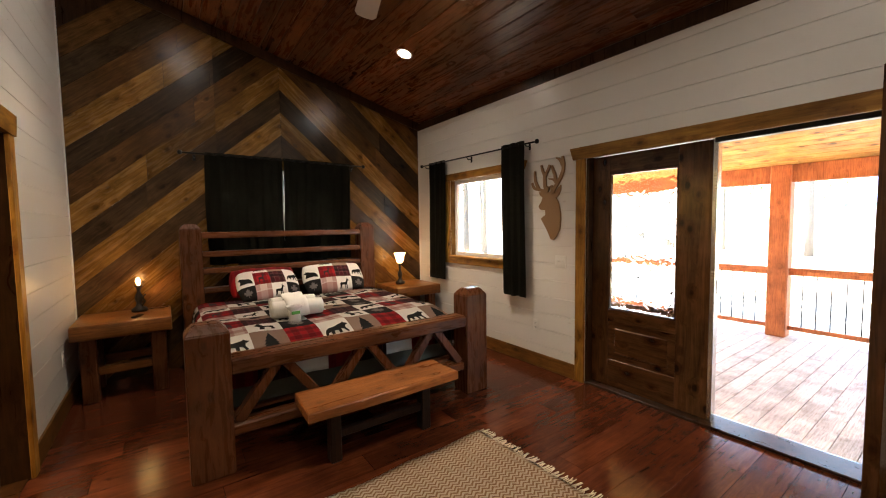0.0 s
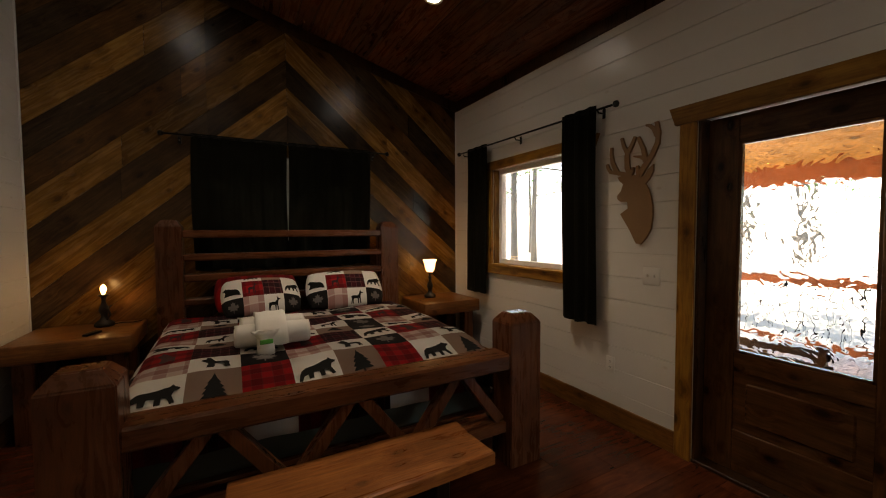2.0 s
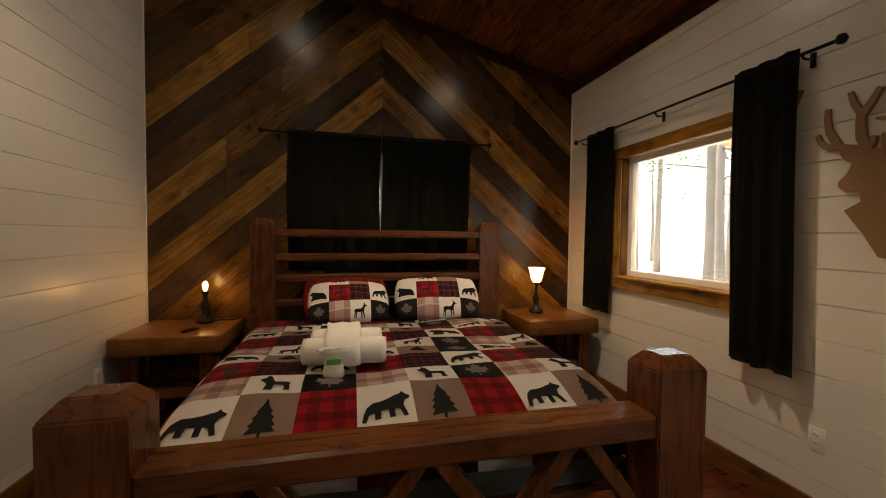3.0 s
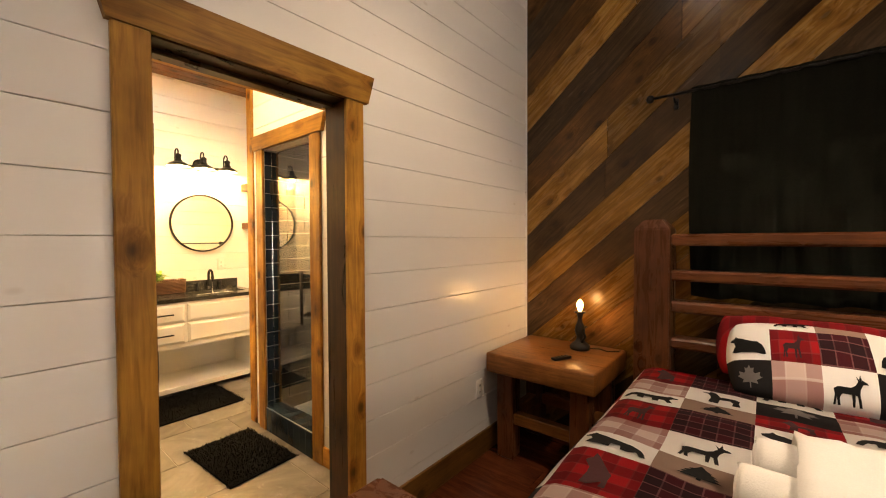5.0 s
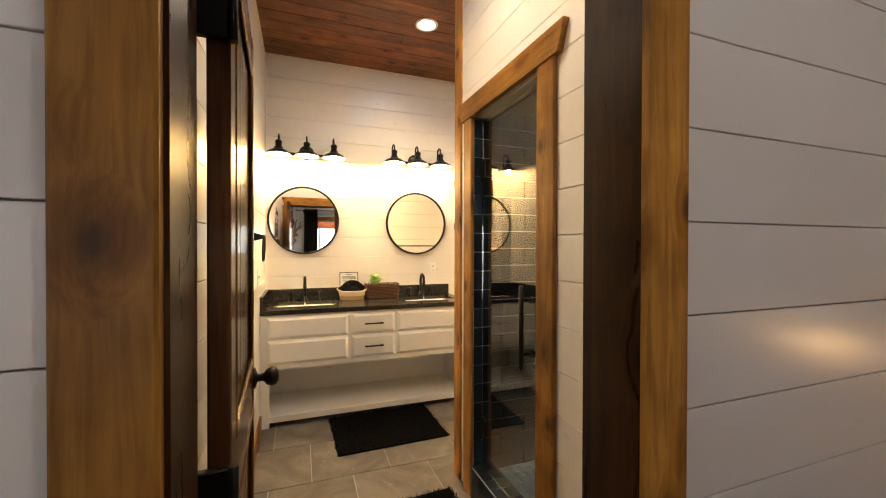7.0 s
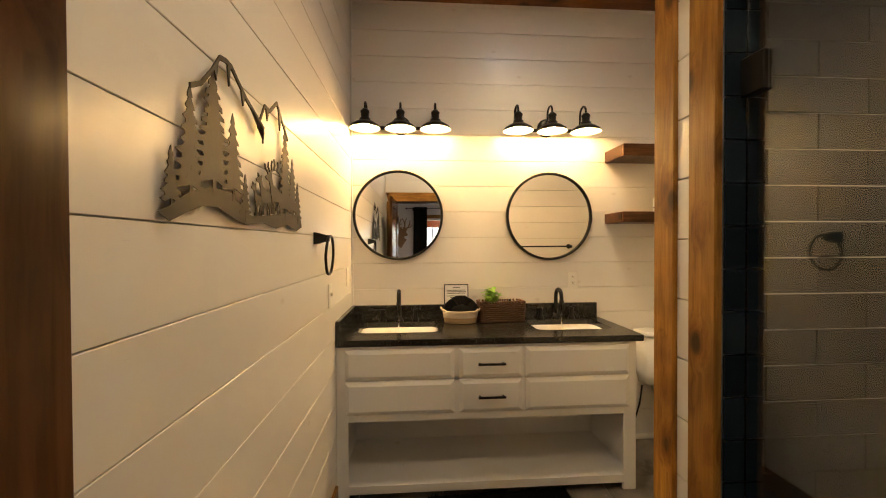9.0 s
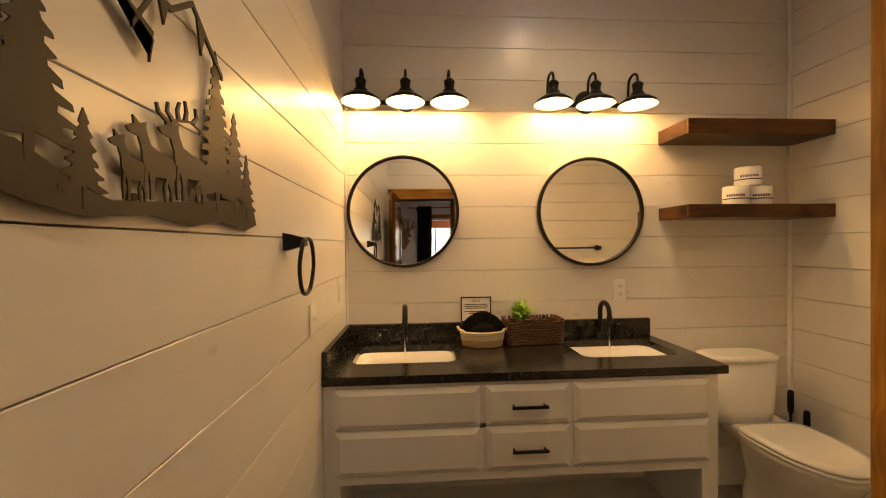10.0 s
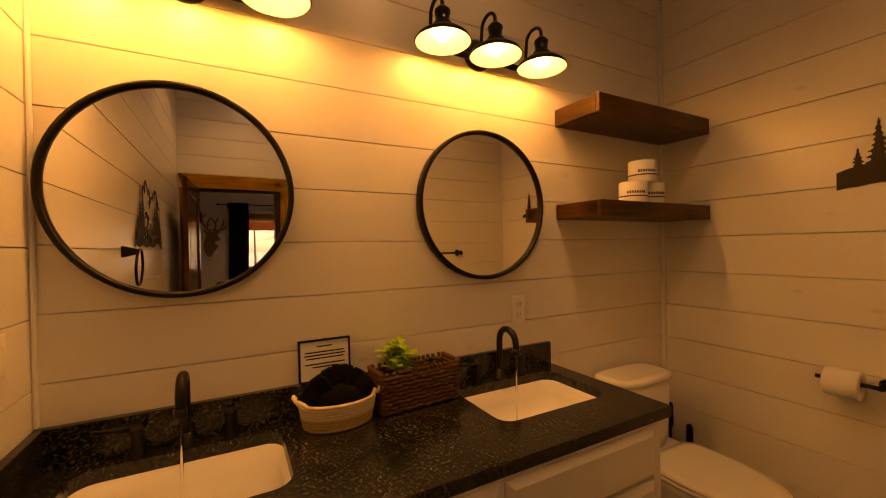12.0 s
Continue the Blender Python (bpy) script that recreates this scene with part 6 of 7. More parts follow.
# floating shelves and rolls
for z0, z1 in ((1.949, 2.024), (1.526, 1.592)):
    sf = thing("floating_shelf", -3.622, 4.123, z0, "thick walnut-stained floating shelf in the toilet alcove", "shelf", 0, "floating shelves")
    part("shelf_board", box(XV + CF + 3.622, 0.02, 0, -0.02, YA - CF - 4.123, z1 - z0, 0.002), M["shelf"], sf)
    part("front_edge", box(-0.02, 0.0, -0.001, 0.0, YA - CF - 4.123, z1 - z0 + 0.001, 0.003), M["shelf"], sf)
    part("end_cap", box(XV + CF + 3.622, 0.0, -0.001, -0.02, 0.02, z1 - z0 + 0.001, 0.003), M["shelf_x"], sf)


def paper_roll(m, label):
    r = new("toilet_roll")
    r.matrix_world = m
    tagged(r, label, "toilet roll", "rolls on the shelf")
    part("paper", lathe([(0.02, 0.0), (0.056, 0.0), (0.06, 0.006), (0.06, 0.094), (0.056, 0.10), (0.02, 0.10), (0.02, 0.0)], 28, None, False), M["rollpaper"], r)
    part("wrapper_mark", lathe([(0.0606, 0.030), (0.0606, 0.036)], 28, None, False), M["navy"], r, "dark printed bar on the wrapper")
    b = bmesh.new()
    for k in range(8):
        a = radians(-40 + 10 * k)
        bar = box(0.0595, -0.0035, 0.044, 0.0608, 0.0035, 0.056)
        absorb(b, bar, Matrix.Rotation(a, 4, "Z"))
    part("wrapper_print", b, M["navy"], r, "dark printed marks on the wrapper")
    return r


for y, z, rz in ((4.445, 1.5925, -35), (4.570, 1.5925, -20), (4.512, 1.693, -28)):
    paper_roll(pose(-3.71, y, z, 0, 0, rz), "wrapped white toilet roll stacked on the shelf")

# things on the counter
sg_ = thing("framed_sign", XV + 0.055, 3.150, ztop + 0.10, "small framed printed notice standing on the backsplash", "sign", 90)
sg_.matrix_world = Matrix.Translation((XV + CF + 0.0145, 3.078, ztop + 0.104)) @ Matrix.Rotation(radians(90), 4, "Z") @ Matrix.Rotation(radians(-4), 4, "X")
b = bmesh.new()
for q in ((-0.083, 0.0, 0.083, 0.006), (-0.083, 0.129, 0.083, 0.135), (-0.083, 0.006, -0.077, 0.129), (0.077, 0.006, 0.083, 0.129)):
    box(q[0], -0.006, q[1], q[2], 0.006, q[3], 0, 1, b)
part("frame", b, M["black"], sg_)
part("paper", box(-0.077, -0.003, 0.006, 0.077, 0.004, 0.129), M["paper"], sg_)
b = bmesh.new()
for k in range(6):
    w = (0.024, 0.062, 0.066, 0.060, 0.064, 0.04)[k]
    z = (0.112, 0.094, 0.084, 0.074, 0.056, 0.046)[k]
    part("text_bar", box(-w, -0.0038, z - 0.002, w, -0.0031, z + 0.002), M["print"], sg_)

rb = thing("rope_basket", -3.757, 3.095, ztop + 0.0008, "oval cream and tan rope basket with black washcloths", "basket")
b, b2 = bmesh.new(), bmesh.new()
for k in range(9):
    z = 0.006 + 0.0088 * k
    g = 1 + 0.018 * k
    ring = [(0.068 * g * math.cos(2 * math.pi * i / 32), 0.100 * g * math.sin(2 * math.pi * i / 32), z + (0.008 if k == 8 and abs(math.sin(2 * math.pi * i / 32)) > 0.9 else 0)) for i in range(32)]
    tube(ring, 0.0058, 7, b2 if k < 4 else b, True)
part("coil", b, M["rope"], rb)
part("base_coil", b2, M["jute"], rb, "tan lower rope coils")
part("bottom", lathe([(0.0, 0.002), (0.9, 0.002), (0.9, 0.006), (0.0, 0.006)], 32, Matrix.Diagonal((0.068, 0.10, 1, 1))), M["jute"], rb)
for sg in (-1, 1):
    part("handle", tube([(0.03, sg * 0.113, 0.078), (0.025, sg * 0.126, 0.094), (0.0, sg * 0.13, 0.099), (-0.025, sg * 0.126, 0.094), (-0.03, sg * 0.113, 0.078)], 0.0055, 7), M["rope"], rb)
wc = thing("black_washcloths", -3.762, 3.097, ztop + 0.012, "black washcloths fanned out in the rope basket", "washcloth")
rw = random.Random(4)
for k in range(9):
    a = radians(-62 + 15.5 * k)
    b = bmesh.new()
    out = [(0.0, 0.0), (0.022, 0.035), (0.038, 0.10), (0.036, 0.142), (0.018, 0.165), (-0.018, 0.165), (-0.036, 0.142), (-0.038, 0.10), (-0.022, 0.035)]
    f = slab(out, 0.016, 0.005)
    f.transform(Matrix.Translation((0.01 * math.sin(k), 0, 0)) @ Matrix.Rotation(-a, 4, "X") @ Matrix.Rotation(radians(90), 4, "Z") @ Matrix.Rotation(radians(90), 4, "X") @ Matrix.Translation((0, 0.005, -0.008)) @ Matrix.Rotation(radians(14 * math.sin(k * 2.3)), 4, "Y"))
    for fc_ in f.faces:
        fc_.smooth = True
    part("cloth_fold", f, M["blackcloth"], wc)
wc.scale = (0.82, 0.80, 0.95)
part("cloth_core", lathe([(0.0, 0.0), (0.05, 0.0), (0.072, 0.03), (0.075, 0.07), (0.055, 0.10), (0.0, 0.115)], 18, Matrix.Diagonal((0.8, 1.2, 1, 1))), M["blackcloth"], wc)

wk = thing("wicker_basket", -3.783, 3.367, ztop + 0.0008, "brown woven wicker basket holding a small green plant", "basket", 4)
bx, by = 0.056, 0.142
rows = 9
for side in range(4):
    for r in range(rows):
        z = 0.008 + r * 0.0135
        n = 17
        pts = []
        for i in range(n):
            u = -1 + 2 * i / (n - 1)
            wv = 0.0055 * (1 if (i + r) % 2 else -1)
            g = 1 + 0.02 * r / rows
            if side == 0:
                pts.append((bx * g + wv, by * u * g, z + 0.002 * math.sin(i * 2.0 + r)))
            elif side == 1:
                pts.append((-bx * g + wv, by * u * g, z))
            elif side == 2:
                pts.append((bx * u * g, by * g + wv, z))
            else:
                pts.append((bx * u * g, -by * g + wv, z))
        part("wicker_strand", tube(pts, 0.0068, 6), M["wicker"], wk)
b = bmesh.new()
for k in range(60):
    u = 2 * math.pi * k / 60
    c_, s_ = math.cos(u), math.sin(u)
    m_ = max(abs(c_), abs(s_))
    x, y = bx * 1.05 * c_ / m_, by * 1.04 * s_ / m_
    absorb(b, lathe([(0.0, -0.008), (0.007, -0.004), (0.007, 0.004), (0.0, 0.008)], 7, Matrix.Translation((x, y, 0.13)) @ Matrix.Rotation(0.6, 4, "X") @ Matrix.Rotation(0.5, 4, "Y")))
part("braided_rim", b, M["wicker"], wk)
part("basket_floor", box(-bx, -by, 0.002, bx, by, 0.008), M["wicker"], wk)
part("dark_filler", box(-bx + 0.01, -by + 0.01, 0.008, bx - 0.01, by - 0.01, 0.10, 0.005), M["slot"], wk)
pl = thing("potted_plant", -3.783, 3.305, ztop + 0.102, "small bright green leafy plant in the wicker basket", "plant")
rp = random.Random(21)
stems = bmesh.new()
for k in range(30):
    a, tilt = rp.uniform(0, 6.28), rp.uniform(0.05, 0.95)
    hgt = rp.uniform(0.06, 0.125)
    tip = Vector((math.cos(a) * math.sin(tilt) * hgt * 0.9, math.sin(a) * math.sin(tilt) * hgt * 0.9, math.cos(tilt) * hgt))
    tube([(tip.x * 0.15, tip.y * 0.15, 0.0), tuple(tip * 0.55), tuple(tip)], 0.0014, 4, stems)
    for j in range(5):
        base = tip * (0.4 + 0.15 * j)
        ang = a + j * 2.4
        ln = rp.uniform(0.026, 0.044)
        b = bmesh.new()
        w = ln * 0.46
        vs = [b.verts.new(p) for p in ((0, 0, 0), (ln * 0.45, w, 0.004), (ln, 0, -0.002), (ln * 0.45, -w, 0.004), (ln * 0.5, 0, 0.0))]
        b.faces.new((vs[0], vs[4], vs[1]))
        b.faces.new((vs[1], vs[4], vs[2]))
        b.faces.new((vs[0], vs[3], vs[4]))
        b.faces.new((vs[4], vs[3], vs[2]))
        me = Matrix.Translation(base) @ Matrix.Rotation(ang, 4, "Z") @ Matrix.Rotation(rp.uniform(-0.7, 0.2), 4, "Y")
        b.transform(me)
        part("leaf", b, M["leaf"], pl)
part("stems", stems, M["leaf"], pl)
bt = thing("bottle", -3.785, 3.43, ztop + 0.102, "small dark toiletry bottle in the wicker basket", "bottle")
part("bottle_body", lathe([(0, 0), (0.018, 0), (0.018, 0.02), (0.0, 0.03)], 12), M["black"], bt)
part("cap", lathe([(0, 0.03), (0.009, 0.03), (0.009, 0.042), (0, 0.042)], 12), M["black"], bt)

# towel ring, switches and art on the art wall
WY = YB + CF
tr_ = thing("towel_ring", -2.925, WY, 1.415, "black towel ring on a tapered wall post", "towel ring")
b = bmesh.new()
rings = []
for y, h in ((0.0, 0.026), (0.012, 0.024), (0.05, 0.013), (0.06, 0.013)):
    rings.append([b.verts.new(p) for p in ((-h, y, -h), (h, y, -h), (h, y, h), (-h, y, h))])
b.faces.new(rings[0][::-1])
b.faces.new(rings[-1])
for lo, hi in zip(rings, rings[1:]):
    for i in range(4):
        b.faces.new((lo[i], lo[(i + 1) % 4], hi[(i + 1) % 4], hi[i]))
bmesh.ops.recalc_face_normals(b, faces=b.faces[:])
part("post", b, M["black"], tr_)
hexa = []
for i in range(48):
    a = 2 * math.pi * i / 48
    k6 = (a + math.pi / 6) % (math.pi / 3) - math.pi / 6
    r6 = 0.25 * (0.078 / math.cos(k6)) + 0.75 * 0.083
    hexa.append((0.86 * r6 * math.sin(a), 0.061 + 0.003 * math.cos(a), -0.072 + r6 * math.cos(a)))
part("ring", tube(hexa, 0.006, 8, None, True), M["black"], tr_)
plate("switch_plate", pose(-3.195, WY, 1.135, 0, 0, 180), 0.072, 0.118, "switch", "single white toggle switch plate beside the vanity")
plate("switch_plate", pose(-3.70, WY, 1.185, 0, 0, 180), 0.07, 0.115, "rocker", "white rocker outlet plate above the counter")
plate("outlet_plate", pose(XV + CF, 3.895, 1.138, 0, 0, 90), 0.07, 0.118, "outlet", "white wall outlet above the counter")
plate("switch_plate", pose(-1.165, YS - CF, 1.112, 0, 0, 0), 0.165, 0.118, "switch", "triple white toggle switch plate beside the shower")


def tree_outline(cx, base, h, w, tiers, rr, lean=0.0):
    """A ragged conifer: boughs step outwards and droop on both sides."""
    L_, R_ = [], []
    for k in range(tiers):
        v = k / tiers
        half = w / 2 * (1 - v) ** 0.9
        z = base + h * (0.03 + 0.97 * v)
        for side, lst in ((-1, L_), (1, R_)):
            o = half * rr.uniform(0.8, 1.1)
            lst.append((cx + lean * v + side * (o * 0.62), z - 0.004))
            lst.append((cx + lean * v + side * o, z - h * 0.018 + rr.uniform(-0.004, 0.004)))
            lst.append((cx + lean * v + side * (o * 0.96), z + h * 0.012))
            lst.append((cx + lean * v + side * (o * 0.55), z + h * 0.45 / tiers))
    return [(cx - w * 0.04, base - 0.02), (cx - w * 0.04, base + h * 0.06)] + L_ + [(cx + lean, base + h)] + R_[::-1] + [(cx + w * 0.04, base + h * 0.06), (cx + w * 0.04, base - 0.02)]


def hill(x0, x1, z, t_, rr, n=16):
    up, lo = [], []
    for i in range(n + 1):
        u = i / n
        x = x0 + (x1 - x0) * u
        up.append((x, z + 0.05 * math.sin(math.pi * u) + 0.02 * math.sin(7 * u + 1) * (1 - u)))
        lo.append((x, z - t_ * (0.55 + 0.45 * math.sin(3.1 * u + 0.6)) + rr.uniform(-0.006, 0.006) + 0.035 * math.sin(math.pi * u)))
    return lo + up[::-1]


def art(shapes, at, name, label, thick=0.0016):
    """Plasma-cut sheet steel: shapes in (along wall, height), put on the wall by the matrix at."""
    p = thing(name, at[0][3], at[1][3], 0, label, "wall art")
    back = p.matrix_world.inverted()
    for k, (nm, sh) in enumerate(shapes):
        b = bmesh.new()
        absorb(b, slab(sh, thick + 0.0001 * k), back @ at)
        bmesh.ops.recalc_face_normals(b, faces=b.faces[:])
        part(nm, b, M["bronze"], p)
    return p


ra = random.Random(17)
# distance along the wall is measured from the picture's left edge (x = -1.90) towards the vanity
elk = [(0.01, 0.83), (0.10, 0.90), (0.09, 1.0), (0.17, 0.93), (0.25, 0.98), (0.245, 0.90), (0.26, 0.82), (0.30, 0.70), (0.42, 0.65), (0.58, 0.62), (0.64, 0.55), (0.64, 0.38), (0.605, 0.28), (0.625, 0.16), (0.60, 0.0),
       (0.56, 0.0), (0.565, 0.14), (0.525, 0.27), (0.50, 0.32), (0.36, 0.31), (0.34, 0.26), (0.33, 0.0), (0.285, 0.0), (0.29, 0.2), (0.265, 0.34), (0.20, 0.46), (0.19, 0.62), (0.15, 0.76), (0.05, 0.78)]


def put_elk(x, z, k, g, line=None, wide=(0.02, 0.016)):
    """The elk's outline, or a thin leg or tine of it, set down at x and z, scaled by k and stretched by g along the body."""
    pts = elk if line is None else ribbon(line, *wide)
    return [(x + u * k * g, z + v * k) for u, v in pts]


ELKS = ((0.352, 1.465, 0.086, 1.3), (0.380, 1.470, 0.110, 1.5), (0.443, 1.477, 0.122, 1.7))
HILL = [(-0.011, 1.443), (0.02, 1.455), (0.083, 1.489), (0.167, 1.507), (0.242, 1.507), (0.312, 1.473), (0.358, 1.461), (0.5, 1.475), (0.668, 1.497), (0.777, 1.485), (0.79, 1.452),
        (0.729, 1.436), (0.628, 1.452), (0.528, 1.437), (0.423, 1.448), (0.32, 1.437), (0.255, 1.448), (0.183, 1.468), (0.125, 1.465), (0.067, 1.446), (0.02, 1.429)]


def ridge(line, thick, drips):
    """A mountain line with snow tongues hanging from its lower side."""
    low = []
    for i, (x, z) in enumerate(line):
        low.append((x, z - thick))
        if i < len(line) - 1 and i in drips:
            u, v = line[i + 1]
            low += [((x * 3 + u) / 4, (z * 3 + v) / 4 - thick), (x * 0.5 + u * 0.5, (z + v) / 2 - thick - drips[i]), ((x + 3 * u) / 4, (z + 3 * v) / 4 - thick)]
    return line + low[::-1]


TREES = ((0.026, 1.462, 1.56, 0.05), (0.085, 1.487, 1.688, 0.10), (0.17, 1.507, 1.762, 0.145), (0.255, 1.508, 1.69, 0.10), (0.318, 1.466, 1.562, 0.055), (0.615, 1.488, 1.772, 0.13), (0.685, 1.494, 1.679, 0.105), (0.741, 1.482, 1.605, 0.066))
shapes = [("hill", HILL)] + [("pine", tree_outline(x, a, c - a, w * 1.3, max(6, round((c - a) * 46)), ra)) for x, a, c, w in TREES]
for at_elk in ELKS:
    shapes += [("elk", put_elk(*at_elk)), ("elk_leg", put_elk(*at_elk, [(0.24, 0.40), (0.225, 0.2), (0.235, 0.0)])), ("elk_leg", put_elk(*at_elk, [(0.54, 0.36), (0.48, 0.2), (0.50, 0.0)]))]
for tine in ([(0.15, 0.92), (0.24, 1.03), (0.42, 1.10), (0.62, 1.02)], [(0.20, 0.98), (0.12, 1.08), (0.13, 1.20)], [(0.26, 1.03), (0.24, 1.16), (0.27, 1.28)], [(0.34, 1.07), (0.36, 1.20), (0.34, 1.34)], [(0.44, 1.09), (0.50, 1.20), (0.48, 1.32)], [(0.12, 0.95), (0.02, 1.02), (0.0, 1.12)]):
    shapes.append(("antler", put_elk(*ELKS[2], tine, (0.022, 0.010))))
shapes += [("ridge", ridge([(0.083, 1.69), (0.121, 1.709), (0.162, 1.752), (0.196, 1.795), (0.222, 1.80), (0.249, 1.798), (0.285, 1.776), (0.328, 1.753), (0.438, 1.712), (0.429, 1.676)], 0.011, {2: 0.03, 4: 0.045, 6: 0.03})),
           ("ridge", ridge([(0.396, 1.707), (0.443, 1.778), (0.481, 1.776), (0.539, 1.82), (0.586, 1.778), (0.637, 1.736)], 0.011, {1: 0.03, 3: 0.05}))]
elk_art = art(shapes, Matrix(((-1, 0, 0, -1.90), (0, 0, 1, WY + 0.010), (0, 1, 0, 0), (0, 0, 0, 1))), "metal_elk_scene", "bronze sheet-metal cut-out of elk, pines and mountains")
for x in (-2.0, -2.3, -2.62):
    part("standoff", tube([(x + 1.90, -0.010, 1.47), (x + 1.90, 0.0005, 1.47)], 0.006, 8), M["bronze"], elk_art)
rb2 = random.Random(3)
shapes = [("hill", hill(0.0, 0.5, 1.655, 0.06, rb2)), ("pine", tree_outline(0.06, 1.66, 0.10, 0.05, 7, rb2)), ("pine", tree_outline(0.115, 1.67, 0.19, 0.075, 9, rb2)), ("pine", tree_outline(0.18, 1.68, 0.24, 0.09, 10, rb2)), ("pine", tree_outline(0.30, 1.69, 0.20, 0.09, 9, rb2)), ("pine", tree_outline(0.42, 1.67, 0.16, 0.07, 8, rb2)),
          ("rock", [(0.13, 1.655), (0.16, 1.60), (0.15, 1.54), (0.19, 1.49), (0.22, 1.54), (0.24, 1.66)])]
art(shapes, Matrix(((1, 0, 0, -3.16), (0, 0, -1, YA - CF - 0.002), (0, 1, 0, 0), (0, 0, 0, 1))), "metal_pine_scene", "dark sheet-metal cut-out of pines on the alcove wall")

# toilet
to = thing("toilet", -3.66, 4.545, 0, "white two-piece toilet with its lid closed", "toilet")


def loft(sections, seg=28, back=1.0):
    """Rounded sections (cx, rx front, rx back, ry, z, squareness) joined upwards."""
    b = bmesh.new()
    rings = []
    for cx, rf_, rb_, ry, z, e in sections:
        ring = []
        for i in range(seg):
            a = 2 * math.pi * i / seg
            c_, s_ = math.cos(a), math.sin(a)
            r = rf_ if c_ > 0 else rb_
            e2 = e if c_ > 0 else e * back
            ring.append(b.verts.new((cx + r * math.copysign(abs(c_) ** e2, c_), ry * math.copysign(abs(s_) ** e2, s_), z)))
        rings.append(ring)
    for lo, hi in zip(rings, rings[1:]):
        for i in range(seg):
            f = b.faces.new((lo[i], lo[(i + 1) % seg], hi[(i + 1) % seg], hi[i]))
            f.smooth = True
    b.faces.new(rings[0][::-1])
    b.faces.new(rings[-1])
    return b


b = loft([(-0.085, 0.08, 0.085, 0.155, 0.455, 0.5), (-0.085, 0.09, 0.09, 0.168, 0.52, 0.45), (-0.085, 0.096, 0.095, 0.18, 0.775, 0.45)])
b.transform(Matrix.Translation((0, -0.07, 0)))
part("tank", b, M["porcelain"], to)
b = loft([(-0.085, 0.104, 0.098, 0.19, 0.776, 0.5), (-0.085, 0.106, 0.10, 0.193, 0.792, 0.5), (-0.085, 0.10, 0.096, 0.187, 0.803, 0.5), (-0.085, 0.08, 0.08, 0.165, 0.806, 0.55)])
b.transform(Matrix.Translation((0, -0.07, 0)))
part("tank_lid", b, M["porcelain"], to)
part("bowl", loft([(0.16, 0.20, 0.25, 0.105, 0.0, 0.75), (0.16, 0.19, 0.25, 0.10, 0.08, 0.8), (0.17, 0.19, 0.24, 0.105, 0.20, 0.85), (0.18, 0.25, 0.26, 0.15, 0.33, 0.9), (0.185, 0.285, 0.27, 0.178, 0.40, 0.95), (0.185, 0.29, 0.26, 0.182, 0.428, 0.95)]), M["porcelain"], to)
part("tank_shelf", loft([(-0.04, 0.13, 0.12, 0.12, 0.36, 0.6), (-0.04, 0.13, 0.13, 0.15, 0.43, 0.5), (-0.04, 0.12, 0.13, 0.15, 0.453, 0.5)]), M["porcelain"], to)
part("seat", loft([(0.185, 0.295, 0.17, 0.185, 0.429, 0.9), (0.185, 0.298, 0.17, 0.188, 0.438, 0.9), (0.185, 0.292, 0.165, 0.183, 0.447, 0.9)], 40, 0.42), M["porcelain"], to)
part("lid", loft([(0.185, 0.294, 0.172, 0.185, 0.449, 0.9), (0.185, 0.298, 0.174, 0.188, 0.457, 0.9), (0.185, 0.29, 0.168, 0.181, 0.466, 0.9), (0.185, 0.24, 0.14, 0.15, 0.470, 0.9)], 40, 0.42), M["porcelain"], to)
part("supply_hose", tube([(-0.12, -0.20, 0.42), (-0.10, -0.23, 0.30), (-0.13, -0.24, 0.20), (-0.195, -0.235, 0.17)], 0.006, 8), M["black"], to)
for x, y, z in ((XV + 0.09, 4.835, 0.36), (XV + 0.20, 4.815, 0.29)):
    pb = thing("cleaning_brush", x, y, 0, "black-handled cleaning brush standing behind the toilet", "brush", 40)
    part("holder", lathe([(0.0, 0), (0.045, 0), (0.042, 0.12), (0.038, 0.13), (0.0, 0.131)], 18), M["black"], pb)
    b = tube([(0, 0, 0.13), (0, 0, z + 0.12)], 0.007, 8)
    out = [(-0.010, 0), (0.010, 0), (0.015, 0.03), (0.014, 0.12), (0.008, 0.13), (-0.008, 0.13), (-0.014, 0.12), (-0.015, 0.03)]
    absorb(b, slab(out, 0.012), Matrix.Translation((0, 0.006, z + 0.08)) @ Matrix.Rotation(radians(90), 4, "X"))
    part("grip", b, M["black"], pb)

# toilet paper holder and towel bar
th = thing("toilet_paper_holder", -3.03, YA - CF, 0.875, "black toilet paper holder with a wrapped roll", "paper holder")
b = lathe([(0, 0), (0.024, 0), (0.02, 0.012), (0.009, 0.02), (0.009, 0.07), (0.0, 0.072)], 14, Matrix.Rotation(radians(90), 4, "X"))
tube([(0, -0.065, 0), (-0.18, -0.065, 0)], 0.008, 8, b)
part("arm", b, M["black"], th)
part("roll", lathe([(0.019, -0.05), (0.05, -0.05), (0.053, -0.046), (0.053, 0.046), (0.05, 0.05), (0.019, 0.05), (0.019, -0.05)], 28, Matrix.Translation((-0.10, -0.065, -0.008)) @ Matrix.Rotation(radians(90), 4, "Y"), False), M["rollpaper"], th, "wrapped white roll")
tb = thing("towel_bar", XP - CF, 4.15, 1.36, "black towel bar with round end knobs", "towel bar")
part("bar", tube([(-0.06, -0.40, 0), (-0.06, 0.30, 0)], 0.008, 10), M["black"], tb)
